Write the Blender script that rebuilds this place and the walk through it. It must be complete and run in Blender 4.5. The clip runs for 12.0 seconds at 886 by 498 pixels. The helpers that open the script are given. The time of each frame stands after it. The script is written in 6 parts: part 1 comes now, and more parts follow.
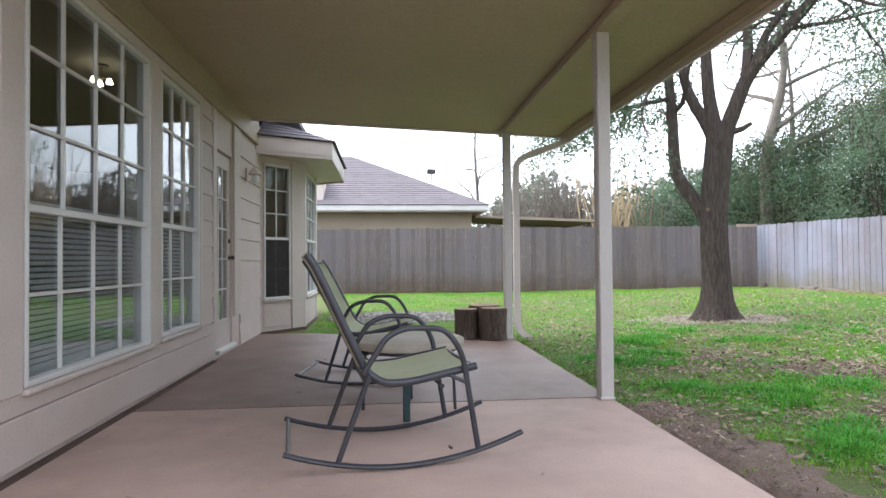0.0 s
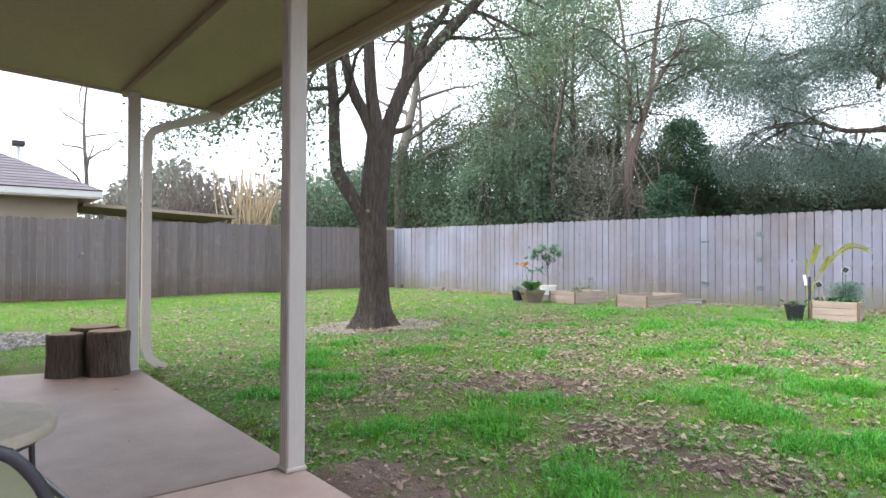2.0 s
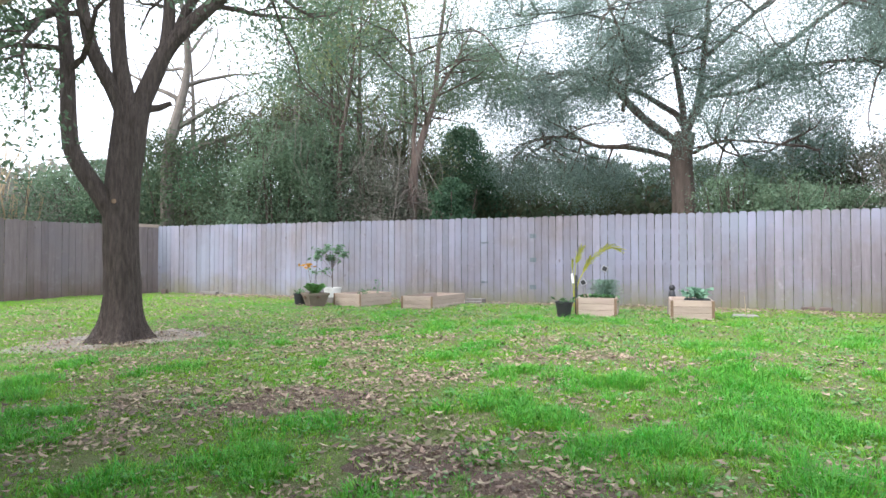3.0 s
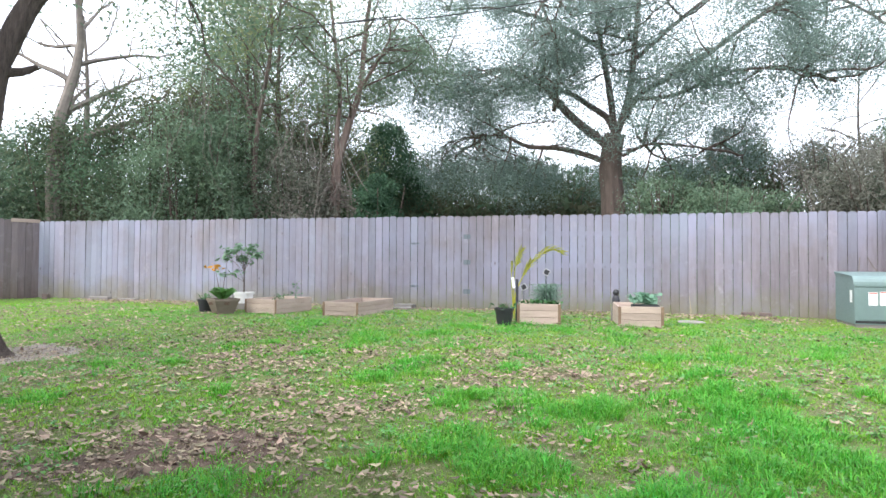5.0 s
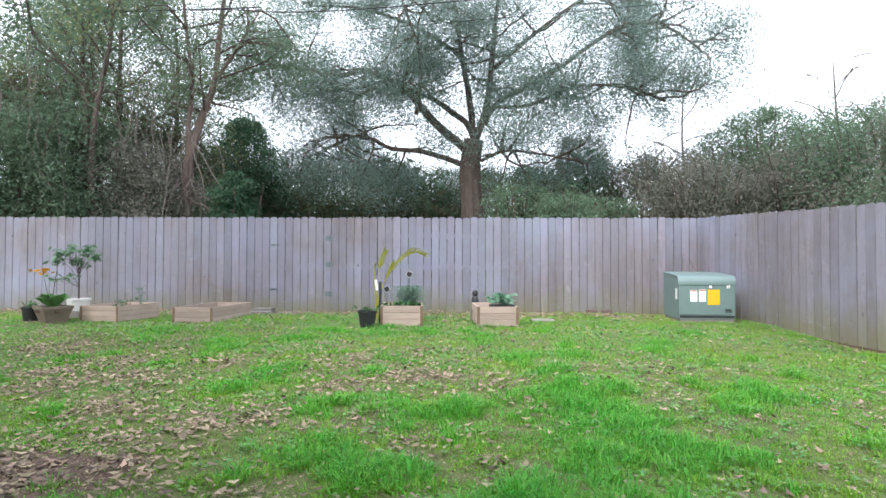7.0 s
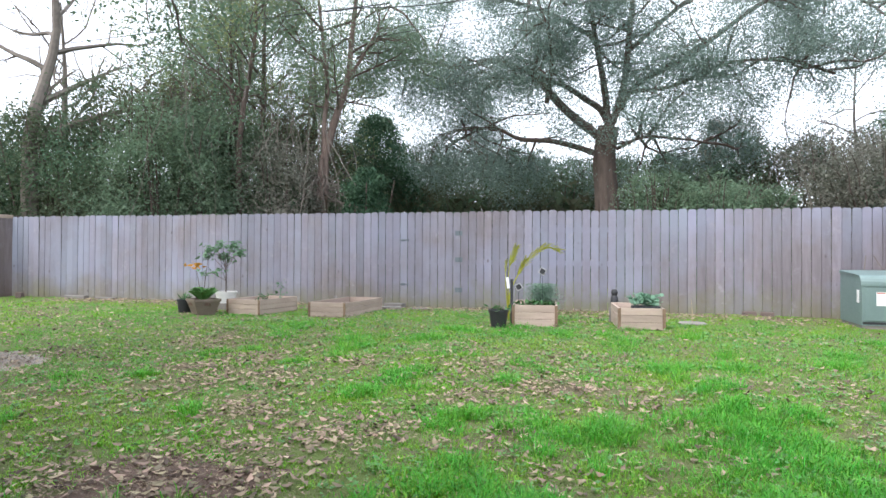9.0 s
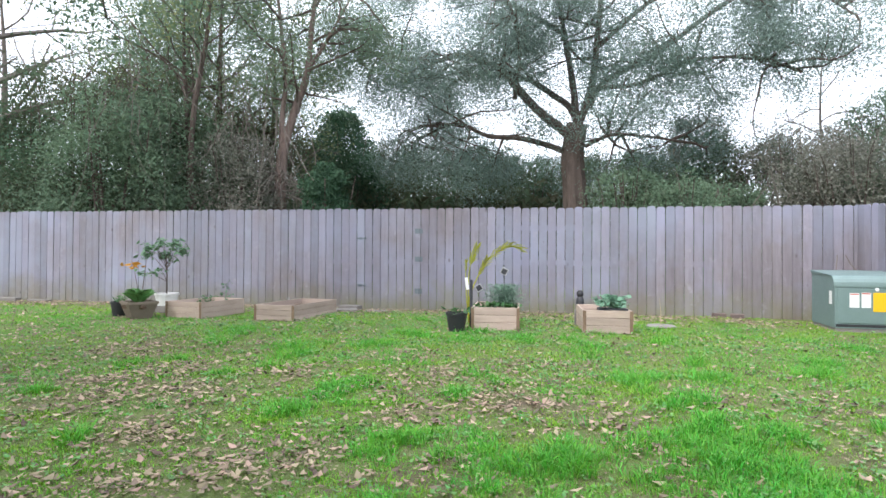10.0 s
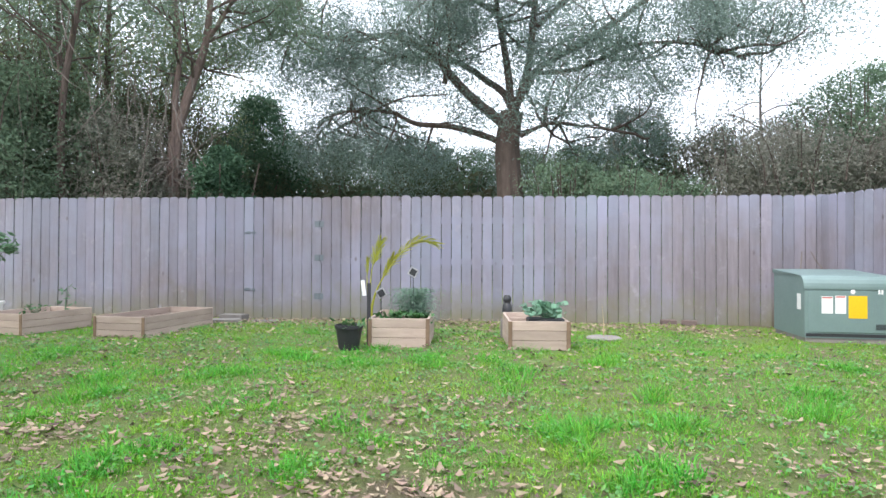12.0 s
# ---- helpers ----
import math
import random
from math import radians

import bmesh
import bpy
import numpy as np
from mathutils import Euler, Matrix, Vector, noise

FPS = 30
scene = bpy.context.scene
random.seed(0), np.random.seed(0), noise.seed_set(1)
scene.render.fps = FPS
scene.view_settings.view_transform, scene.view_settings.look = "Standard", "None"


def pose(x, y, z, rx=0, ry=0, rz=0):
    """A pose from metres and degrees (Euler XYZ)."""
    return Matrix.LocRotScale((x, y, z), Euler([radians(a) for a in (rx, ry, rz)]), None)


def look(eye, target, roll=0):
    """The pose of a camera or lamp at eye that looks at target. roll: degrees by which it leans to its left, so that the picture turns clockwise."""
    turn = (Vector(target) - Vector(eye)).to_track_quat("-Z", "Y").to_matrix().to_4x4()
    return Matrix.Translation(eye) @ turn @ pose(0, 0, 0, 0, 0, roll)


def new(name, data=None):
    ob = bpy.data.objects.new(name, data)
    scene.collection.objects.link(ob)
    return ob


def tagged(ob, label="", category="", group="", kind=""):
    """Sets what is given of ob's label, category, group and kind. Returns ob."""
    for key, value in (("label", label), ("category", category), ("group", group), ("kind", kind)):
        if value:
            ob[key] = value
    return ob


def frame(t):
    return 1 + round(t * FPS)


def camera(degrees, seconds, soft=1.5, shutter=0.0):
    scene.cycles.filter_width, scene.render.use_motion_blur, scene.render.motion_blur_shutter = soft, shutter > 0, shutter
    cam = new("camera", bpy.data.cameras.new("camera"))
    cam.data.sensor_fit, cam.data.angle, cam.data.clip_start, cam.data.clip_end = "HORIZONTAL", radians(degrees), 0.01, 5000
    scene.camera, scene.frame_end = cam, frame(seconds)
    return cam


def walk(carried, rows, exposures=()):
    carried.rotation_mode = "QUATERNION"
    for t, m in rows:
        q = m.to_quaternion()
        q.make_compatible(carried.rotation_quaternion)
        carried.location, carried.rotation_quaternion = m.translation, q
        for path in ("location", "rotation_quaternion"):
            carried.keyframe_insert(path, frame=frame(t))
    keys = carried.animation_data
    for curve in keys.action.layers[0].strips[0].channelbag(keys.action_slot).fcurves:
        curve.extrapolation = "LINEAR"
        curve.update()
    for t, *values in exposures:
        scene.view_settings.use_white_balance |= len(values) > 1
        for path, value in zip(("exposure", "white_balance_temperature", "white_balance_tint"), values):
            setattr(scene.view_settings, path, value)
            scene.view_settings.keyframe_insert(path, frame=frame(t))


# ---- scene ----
# ---- camera ----
cam = camera(71.9, 12.0)
PATH = [
    (0, (0.433, -0.539, 1.066), (0.623, 1.451, 1.103), -0.5),
    (0.5, (0.415, -0.133, 1.072), (0.701, 1.845, 1.114), -0.6),
    (1, (0.378, 0.252, 1.104), (0.928, 2.175, 1.132), 0.2),
    (1.5, (0.468, 0.605, 1.110), (1.458, 2.342, 1.143), 0.0),
    (2, (0.642, 0.920, 1.145), (1.903, 2.472, 1.172), 0.2),
    (2.5, (0.818, 1.200, 1.163), (2.391, 2.434, 1.189), 0.3),
    (3, (1.187, 1.319, 1.107), (2.898, 2.354, 1.144), 0.1),
    (5, (2.031, 1.938, 1.101), (3.860, 2.747, 1.147), 0.4),
    (5.5, (2.017, 1.944, 1.119), (3.858, 2.722, 1.166), 0.4),
    (6, (1.970, 1.965, 1.126), (3.872, 2.583, 1.175), 0.4),
    (6.5, (1.994, 1.922, 1.144), (3.940, 2.380, 1.191), 0.3),
    (7, (2.011, 1.943, 1.134), (3.973, 2.325, 1.183), 0.2),
    (7.5, (2.005, 2.061, 1.117), (3.953, 2.511, 1.167), 0.3),
    (9.5, (2.710, 2.136, 1.215), (4.537, 2.951, 1.231), 0.3),
    (10, (3.060, 2.143, 1.184), (4.936, 2.838, 1.206), 0.4),
    (10.5, (3.484, 2.110, 1.199), (5.409, 2.651, 1.221), 0.3),
    (11, (3.939, 2.047, 1.185), (5.891, 2.481, 1.212), 0.4),
    (11.5, (4.391, 2.106, 1.156), (6.344, 2.539, 1.182), 0.4),
    (12, (4.853, 2.224, 1.150), (6.785, 2.740, 1.174), 0.3),
]
walk(cam, [(t, look(e, g, r)) for t, e, g, r in PATH], exposures=((0, 1.46), (1, 1.38), (2, 1.36), (2.5, 1.39), (3, 1.38), (5, 1.42), (5.5, 1.13), (10, 1.14), (11, 1.18), (12, 1.19)))

# ---- world and sun ----
world = bpy.data.worlds.new("overcast_sky")
scene.world = world
world.use_nodes = True
wn, wl = world.node_tree.nodes, world.node_tree.links
wn.clear()
sky = wn.new("ShaderNodeTexSky")
sky.sky_type = "NISHITA"
sky.sun_disc = False
sky.sun_elevation = radians(49)
sky.sun_rotation = radians(292)
sky.dust_density = 6.0
sky_mix = wn.new("ShaderNodeMix")
sky_mix.data_type = "RGBA"
sky_mix.inputs[0].default_value = 0.82
sky_mix.inputs[7].default_value = (9.2, 10.0, 11.3, 1)
sky_bg = wn.new("ShaderNodeBackground")
sky_bg.inputs[1].default_value = 0.12
sky_out = wn.new("ShaderNodeOutputWorld")
wl.new(sky.outputs[0], sky_mix.inputs[6])
wl.new(sky_mix.outputs[2], sky_bg.inputs[0])
wl.new(sky_bg.outputs[0], sky_out.inputs[0])

sun_data = bpy.data.lights.new("sun", "SUN")
sun_data.energy, sun_data.angle, sun_data.color = 1.5, radians(40), (1.0, 0.98, 0.95)
sun = new("sun", sun_data)
sun.matrix_world = look((-7.5, 3.0, 9.5), (0, 0, 0))

# ---- helpers ----
rng = np.random.default_rng(7)


def mix_rgb(nt, a, b, fac, blend="MIX"):
    n = nt.nodes.new("ShaderNodeMix")
    n.data_type, n.blend_type = "RGBA", blend
    for sock, v in ((0, fac), (6, a), (7, b)):
        if hasattr(v, "links"):
            nt.links.new(v, n.inputs[sock])
        elif sock == 0:
            n.inputs[0].default_value = v
        else:
            n.inputs[sock].default_value = (*v, 1)
    return n.outputs[2]


def speckle(nt, vec, scale, detail=4, rough=0.6, lo=0.35, hi=0.65):
    n = nt.nodes.new("ShaderNodeTexNoise")
    n.inputs["Scale"].default_value, n.inputs["Detail"].default_value, n.inputs["Roughness"].default_value = scale, detail, rough
    nt.links.new(vec, n.inputs["Vector"])
    r = nt.nodes.new("ShaderNodeMapRange")
    r.inputs[1].default_value, r.inputs[2].default_value = lo, hi
    nt.links.new(n.outputs[0], r.inputs[0])
    return r.outputs[0]


def mat(name, c1, c2, scale=3.0, grain=40.0, stretch=(1, 1, 1), rough=0.75, bump=0.3, metal=0.0, rnd=0.0, island=0.0,
        c3=None, c3_scale=0.6, c3_range=(0.5, 0.7), translucent=0.0, spec=0.5, depth=0.01, hue=0.0, stain=None, pit=0.72, pits=0.45, knots=None, scuff=None):
    """A rough or glossy surface: two colours in broad patches, a fine grain of the same, an optional third colour in stains."""
    m = bpy.data.materials.new(name)
    m.use_nodes = True
    nt = m.node_tree
    nt.nodes.clear()
    geo = nt.nodes.new("ShaderNodeNewGeometry")
    mp = nt.nodes.new("ShaderNodeMapping")
    mp.inputs["Scale"].default_value = stretch
    nt.links.new(geo.outputs["Position"], mp.inputs["Vector"])
    vec = mp.outputs[0]
    if rnd:
        oi = nt.nodes.new("ShaderNodeObjectInfo")
        shift = nt.nodes.new("ShaderNodeVectorMath")
        shift.operation = "MULTIPLY_ADD"
        shift.inputs[1].default_value = (0, 0, 40)
        nt.links.new(oi.outputs["Random"], shift.inputs[0])
        nt.links.new(vec, shift.inputs[2])
        vec = shift.outputs[0]
    broad = speckle(nt, vec, scale)
    fine = speckle(nt, vec, grain, 6, 0.7, 0.3, 0.7)
    col = mix_rgb(nt, c1, c2, broad)
    dark = tuple(v * pit for v in c1)
    g = nt.nodes.new("ShaderNodeMath")
    g.operation = "MULTIPLY"
    g.inputs[1].default_value = pits
    nt.links.new(fine, g.inputs[0])
    col = mix_rgb(nt, col, dark, g.outputs[0])
    if c3:
        col = mix_rgb(nt, col, c3, speckle(nt, geo.outputs["Position"], c3_scale, 5, 0.65, *c3_range))
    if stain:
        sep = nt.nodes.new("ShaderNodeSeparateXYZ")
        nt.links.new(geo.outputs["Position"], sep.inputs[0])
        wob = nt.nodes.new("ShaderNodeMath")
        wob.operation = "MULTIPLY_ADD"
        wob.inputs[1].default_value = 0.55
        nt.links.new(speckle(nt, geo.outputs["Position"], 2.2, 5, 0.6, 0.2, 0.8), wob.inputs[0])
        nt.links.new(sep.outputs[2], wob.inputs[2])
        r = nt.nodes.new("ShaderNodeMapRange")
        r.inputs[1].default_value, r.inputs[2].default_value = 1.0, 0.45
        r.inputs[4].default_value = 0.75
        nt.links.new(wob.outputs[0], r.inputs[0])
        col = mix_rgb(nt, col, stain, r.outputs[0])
    if scuff:
        col = mix_rgb(nt, col, scuff, speckle(nt, geo.outputs["Position"], 4.5, 5, 0.7, 0.58, 0.85))
    if knots:
        km = nt.nodes.new("ShaderNodeMapping")
        km.inputs["Scale"].default_value = (1, 1, 0.55)
        nt.links.new(geo.outputs["Position"], km.inputs["Vector"])
        vo = nt.nodes.new("ShaderNodeTexVoronoi")
        vo.inputs["Scale"].default_value = 3.4
        nt.links.new(km.outputs[0], vo.inputs["Vector"])
        kr = nt.nodes.new("ShaderNodeMapRange")
        kr.inputs[1].default_value, kr.inputs[2].default_value, kr.inputs[3].default_value, kr.inputs[4].default_value = 0.02, 0.085, 0.7, 0.0
        nt.links.new(vo.outputs["Distance"], kr.inputs[0])
        col = mix_rgb(nt, col, knots, kr.outputs[0])
    for amount, node, out in ((rnd, "ShaderNodeObjectInfo", "Random"), (island, "ShaderNodeNewGeometry", "Random Per Island")):
        if amount:
            src = nt.nodes.new(node)
            hs = nt.nodes.new("ShaderNodeHueSaturation")
            r = nt.nodes.new("ShaderNodeMapRange")
            r.inputs[3].default_value, r.inputs[4].default_value = 1 - amount, 1 + amount
            nt.links.new(src.outputs[out], r.inputs[0])
            nt.links.new(r.outputs[0], hs.inputs["Value"])
            if hue:
                h = nt.nodes.new("ShaderNodeMapRange")
                h.inputs[3].default_value, h.inputs[4].default_value = 0.5 - hue, 0.5 + hue
                sw = nt.nodes.new("ShaderNodeMath")
                sw.operation = "FRACT"
                mu = nt.nodes.new("ShaderNodeMath")
                mu.operation = "MULTIPLY"
                mu.inputs[1].default_value = 7.31
                nt.links.new(src.outputs[out], mu.inputs[0])
                nt.links.new(mu.outputs[0], sw.inputs[0])
                nt.links.new(sw.outputs[0], h.inputs[0])
                nt.links.new(h.outputs[0], hs.inputs["Hue"])
            nt.links.new(col, hs.inputs["Color"])
            col = hs.outputs[0]
    b = nt.nodes.new("ShaderNodeBsdfPrincipled")
    b.inputs["Metallic"].default_value = metal
    b.inputs["Specular IOR Level"].default_value = spec
    rr = nt.nodes.new("ShaderNodeMapRange")
    rr.inputs[3].default_value, rr.inputs[4].default_value = max(0.05, rough - 0.1), min(1, rough + 0.12)
    nt.links.new(fine, rr.inputs[0])
    nt.links.new(rr.outputs[0], b.inputs["Roughness"])
    nt.links.new(col, b.inputs["Base Color"])
    if bump:
        bp = nt.nodes.new("ShaderNodeBump")
        bp.inputs["Strength"].default_value, bp.inputs["Distance"].default_value = bump, depth
        nt.links.new(fine, bp.inputs["Height"])
        nt.links.new(bp.outputs[0], b.inputs["Normal"])
    out = nt.nodes.new("ShaderNodeOutputMaterial")
    if translucent:
        tr = nt.nodes.new("ShaderNodeBsdfTranslucent")
        nt.links.new(col, tr.inputs[0])
        mx = nt.nodes.new("ShaderNodeMixShader")
        mx.inputs[0].default_value = translucent
        nt.links.new(b.outputs[0], mx.inputs[1])
        nt.links.new(tr.outputs[0], mx.inputs[2])
        nt.links.new(mx.outputs[0], out.inputs[0])
    else:
        nt.links.new(b.outputs[0], out.inputs[0])
    return m


class Geo:
    """Vertices and faces of one mesh."""

    def __init__(self):
        self.v, self.f = [], []

    def box(self, lo, hi, ch=0.0, m=None):
        (x0, y0, z0), (x1, y1, z1) = lo, hi
        n = len(self.v)
        if not ch:
            pts = [(x, y, z) for x in (x0, x1) for y in (y0, y1) for z in (z0, z1)]
            fs = [(0, 1, 3, 2), (4, 6, 7, 5), (0, 4, 5, 1), (2, 3, 7, 6), (0, 2, 6, 4), (1, 5, 7, 3)]
        else:
            pts, idx = [], {}
            for i, x in enumerate((x0, x1)):
                for j, y in enumerate((y0, y1)):
                    for k, z in enumerate((z0, z1)):
                        sx, sy, sz = (ch if i == 0 else -ch), (ch if j == 0 else -ch), (ch if k == 0 else -ch)
                        for a, p in enumerate(((x, y + sy, z + sz), (x + sx, y, z + sz), (x + sx, y + sy, z))):
                            idx[i, j, k, a] = len(pts)
                            pts.append(p)
            fs = []
            for i in (0, 1):
                for a in range(3):
                    o = [q for q in range(3) if q != a]
                    ring = []
                    for u, w in ((0, 0), (0, 1), (1, 1), (1, 0)):
                        key = [0, 0, 0]
                        key[a], key[o[0]], key[o[1]] = i, u, w
                        ring.append(idx[(*key, a)])
                    fs.append(ring)
            for a in range(3):
                o = [q for q in range(3) if q != a]
                for u in (0, 1):
                    for w in (0, 1):
                        ring = []
                        for e, b in ((0, o[0]), (0, o[1]), (1, o[1]), (1, o[0])):
                            key = [0, 0, 0]
                            key[a], key[o[0]], key[o[1]] = e, u, w
                            ring.append(idx[(*key, b)])
                        fs.append(ring)
            for i in (0, 1):
                for j in (0, 1):
                    for k in (0, 1):
                        fs.append([idx[i, j, k, a] for a in range(3)])
        if m is not None:
            pts = [tuple(m @ Vector(p)) for p in pts]
        self.v += pts
        self.f += [tuple(n + q for q in f) for f in fs]
        return self

    def tube(self, path, rad, n=8, cap=True, flat=1.0):
        path = [Vector(p) for p in path]
        rad = rad if hasattr(rad, "__len__") else [rad] * len(path)
        base = len(self.v)
        ref = Vector((0, 0, 1)) if abs((path[-1] - path[0]).normalized().z) < 0.9 else Vector((1, 0, 0))
        for i, p in enumerate(path):
            d = (path[min(i + 1, len(path) - 1)] - path[max(i - 1, 0)]).normalized()
            s = d.cross(ref)
            s = s.normalized() if s.length > 1e-5 else Vector((0, 1, 0))
            u = s.cross(d)
            for k in range(n):
                a = 2 * math.pi * k / n
                self.v.append(tuple(p + rad[i] * (math.cos(a) * s + flat * math.sin(a) * u)))
        for i in range(len(path) - 1):
            for k in range(n):
                a, b = base + i * n + k, base + i * n + (k + 1) % n
                self.f.append((a, b, b + n, a + n))
        if cap:
            self.f.append(tuple(base + k for k in range(n))[::-1])
            self.f.append(tuple(base + (len(path) - 1) * n + k for k in range(n)))
        return self

    def lathe(self, prof, centre=(0, 0, 0), n=24, wob=0.0, seed=1):
        r0 = random.Random(seed)
        jit = [1 + wob * r0.uniform(-1, 1) for _ in range(n)]
        base = len(self.v)
        for r, z in prof:
            for k in range(n):
                a = 2 * math.pi * k / n
                self.v.append((centre[0] + r * jit[k] * math.cos(a), centre[1] + r * jit[k] * math.sin(a), centre[2] + z))
        for i in range(len(prof) - 1):
            for k in range(n):
                a, b = base + i * n + k, base + i * n + (k + 1) % n
                self.f.append((a, b, b + n, a + n))
        self.f.append(tuple(base + k for k in range(n))[::-1])
        self.f.append(tuple(base + (len(prof) - 1) * n + k for k in range(n)))
        return self

    def prism(self, poly, z0, z1):
        """A plan polygon from z0 to z1; z1 may be one height a corner."""
        n, base = len(poly), len(self.v)
        lo = z0 if hasattr(z0, "__len__") else [z0] * n
        hi = z1 if hasattr(z1, "__len__") else [z1] * n
        self.v += [(x, y, z) for (x, y), z in zip(poly, lo)] + [(x, y, z) for (x, y), z in zip(poly, hi)]
        self.f += [tuple(base + k for k in range(n))[::-1], tuple(base + n + k for k in range(n))]
        self.f += [(base + k, base + (k + 1) % n, base + n + (k + 1) % n, base + n + k) for k in range(n)]
        return self

    def mesh(self, name, smooth=False):
        me = bpy.data.meshes.new(name)
        me.from_pydata(self.v, [], self.f)
        if smooth:
            me.shade_smooth()
            me.set_sharp_from_angle(angle=radians(50))
        me.validate()
        return me


def part(name, geo, material, parent=None, label="", smooth=False, m=None):
    """One mesh object under a thing or a part (or a top-level one)."""
    me = geo.mesh(name, smooth) if isinstance(geo, Geo) else geo
    if not me.materials:
        me.materials.append(material)
    ob = new(name, me)
    if parent is not None:
        ob.parent = parent
    if m is not None:
        ob.matrix_basis = m
    if label:
        tagged(ob, label)
    return ob


def thing(name, label, category, m=None, group="", kind=""):
    ob = new(name)
    ob.empty_display_size = 0.1
    if m is not None:
        ob.matrix_basis = m
    return tagged(ob, label, category, group, kind)


def wall_with_holes(y0, y1, z0, z1, holes, x0, x1):
    """A wall between x0 and x1 along y with rectangular openings (ya, yb, za, zb)."""
    g = Geo()
    ys = sorted({y0, y1, *[h[0] for h in holes], *[h[1] for h in holes]})
    for a, b in zip(ys, ys[1:]):
        cuts = sorted((h[2], h[3]) for h in holes if h[0] <= a and h[1] >= b)
        z = z0
        for c, d in cuts:
            if c > z:
                g.box((x0, a, z), (x1, b, c))
            z = d
        if z < z1:
            g.box((x0, a, z), (x1, b, z1))
    return g


def smoothstep(a, b, x):
    t = np.clip((x - a) / (b - a), 0, 1)
    return t * t * (3 - 2 * t)


def lawn_z(x, y):
    """Height of the lawn: rises from the patio to the fences."""
    x, y = np.asarray(x, float), np.asarray(y, float)
    h = -0.03 + 0.24 * smoothstep(2.4, 11.0, x) + 0.13 * smoothstep(8.5, 16.5, y) * (1 - smoothstep(2.4, 11.0, x))
    h = h - 0.17 * smoothstep(0.6, -2.2, y) * smoothstep(13.8, 10.5, x)
    h = h + 0.018 * np.sin(1.7 * x + 0.6 * y) * np.cos(1.3 * y - 0.4 * x) * smoothstep(2.3, 3.5, x)
    return h - 0.12 * smoothstep(2.35, 2.0, x) * smoothstep(8.9, 8.5, y)


# ---- materials ----
PAINT = mat("siding_paint", (0.63, 0.53, 0.50), (0.58, 0.49, 0.455), 2.0, 60, rough=0.6, bump=0.08, rnd=0.04, c3=(0.50, 0.41, 0.35), c3_scale=1.1, c3_range=(0.55, 0.85))
TRIM = mat("trim_paint", (0.64, 0.555, 0.52), (0.59, 0.51, 0.475), 2.0, 70, rough=0.5, bump=0.08)
WHITE = mat("white_vinyl", (0.74, 0.73, 0.71), (0.68, 0.67, 0.65), 3.0, 80, rough=0.4, bump=0.04)
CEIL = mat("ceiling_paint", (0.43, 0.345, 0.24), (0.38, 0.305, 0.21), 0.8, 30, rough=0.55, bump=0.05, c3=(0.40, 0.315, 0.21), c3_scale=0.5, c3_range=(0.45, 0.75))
POSTP = mat("post_paint", (0.55, 0.51, 0.49), (0.50, 0.46, 0.44), 4.0, 60, (1, 1, 0.15), rough=0.5, bump=0.12)
CONC = mat("concrete", (0.60, 0.435, 0.375), (0.455, 0.325, 0.278), 1.3, 70, rough=0.62, bump=0.25, depth=0.004, c3=(0.33, 0.225, 0.19), c3_scale=0.75, c3_range=(0.48, 0.78))
# Darker concrete for the slab beyond the control joint.
FARCONC = mat("far_slab_concrete", (0.315, 0.215, 0.187), (0.225, 0.152, 0.134), 1.6, 70, rough=0.5, bump=0.25, depth=0.004, c3=(0.15, 0.10, 0.092), c3_scale=0.9, c3_range=(0.48, 0.76))
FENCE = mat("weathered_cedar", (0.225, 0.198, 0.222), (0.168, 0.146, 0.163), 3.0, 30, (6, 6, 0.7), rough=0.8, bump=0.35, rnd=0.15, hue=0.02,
            # c3: bluish weathering with the sky's blue light painted into the wood.
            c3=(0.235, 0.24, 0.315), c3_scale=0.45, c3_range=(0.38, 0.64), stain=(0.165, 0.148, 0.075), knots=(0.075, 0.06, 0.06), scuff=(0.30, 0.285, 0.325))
# Darker copy of the fence wood; the north fence's shade is in its colour.
SHADEFENCE = mat("shaded_brown_cedar", (0.20, 0.163, 0.165), (0.145, 0.117, 0.117), 3.0, 26, (6, 6, 0.6), rough=0.9, bump=0.4, rnd=0.16, hue=0.015,
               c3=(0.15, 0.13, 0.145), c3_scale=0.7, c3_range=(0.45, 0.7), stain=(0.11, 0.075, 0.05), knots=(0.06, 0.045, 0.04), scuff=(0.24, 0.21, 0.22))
CEDAR = mat("new_cedar", (0.46, 0.36, 0.30), (0.365, 0.28, 0.235), 3.0, 25, (1, 1, 6), rough=0.7, bump=0.25, rnd=0.16, knots=(0.2, 0.12, 0.08))
DARKW = mat("damp_wood", (0.13, 0.09, 0.06), (0.09, 0.06, 0.04), 5.0, 40, rough=0.8, bump=0.3)
SOIL = mat("soil", (0.19, 0.125, 0.095), (0.13, 0.085, 0.065), 3.0, 60, rough=0.95, bump=0.8, depth=0.02)
METAL = mat("dark_bronze_metal", (0.035, 0.035, 0.048), (0.05, 0.05, 0.062), 6.0, 90, rough=0.35, bump=0.05, spec=0.6)
TEAL = mat("teal_metal", (0.03, 0.085, 0.10), (0.05, 0.10, 0.11), 6.0, 90, rough=0.4, bump=0.05)
SLING = mat("olive_sling", (0.60, 0.62, 0.43), (0.54, 0.56, 0.37), 5.0, 300, rough=0.7, bump=0.25, depth=0.002, translucent=0.2)
LOGBARK = mat("log_bark", (0.25, 0.185, 0.145), (0.17, 0.125, 0.10), 4.0, 14, (3, 3, 0.5), rough=0.95, bump=1.0, depth=0.05, pit=0.35, pits=0.9)
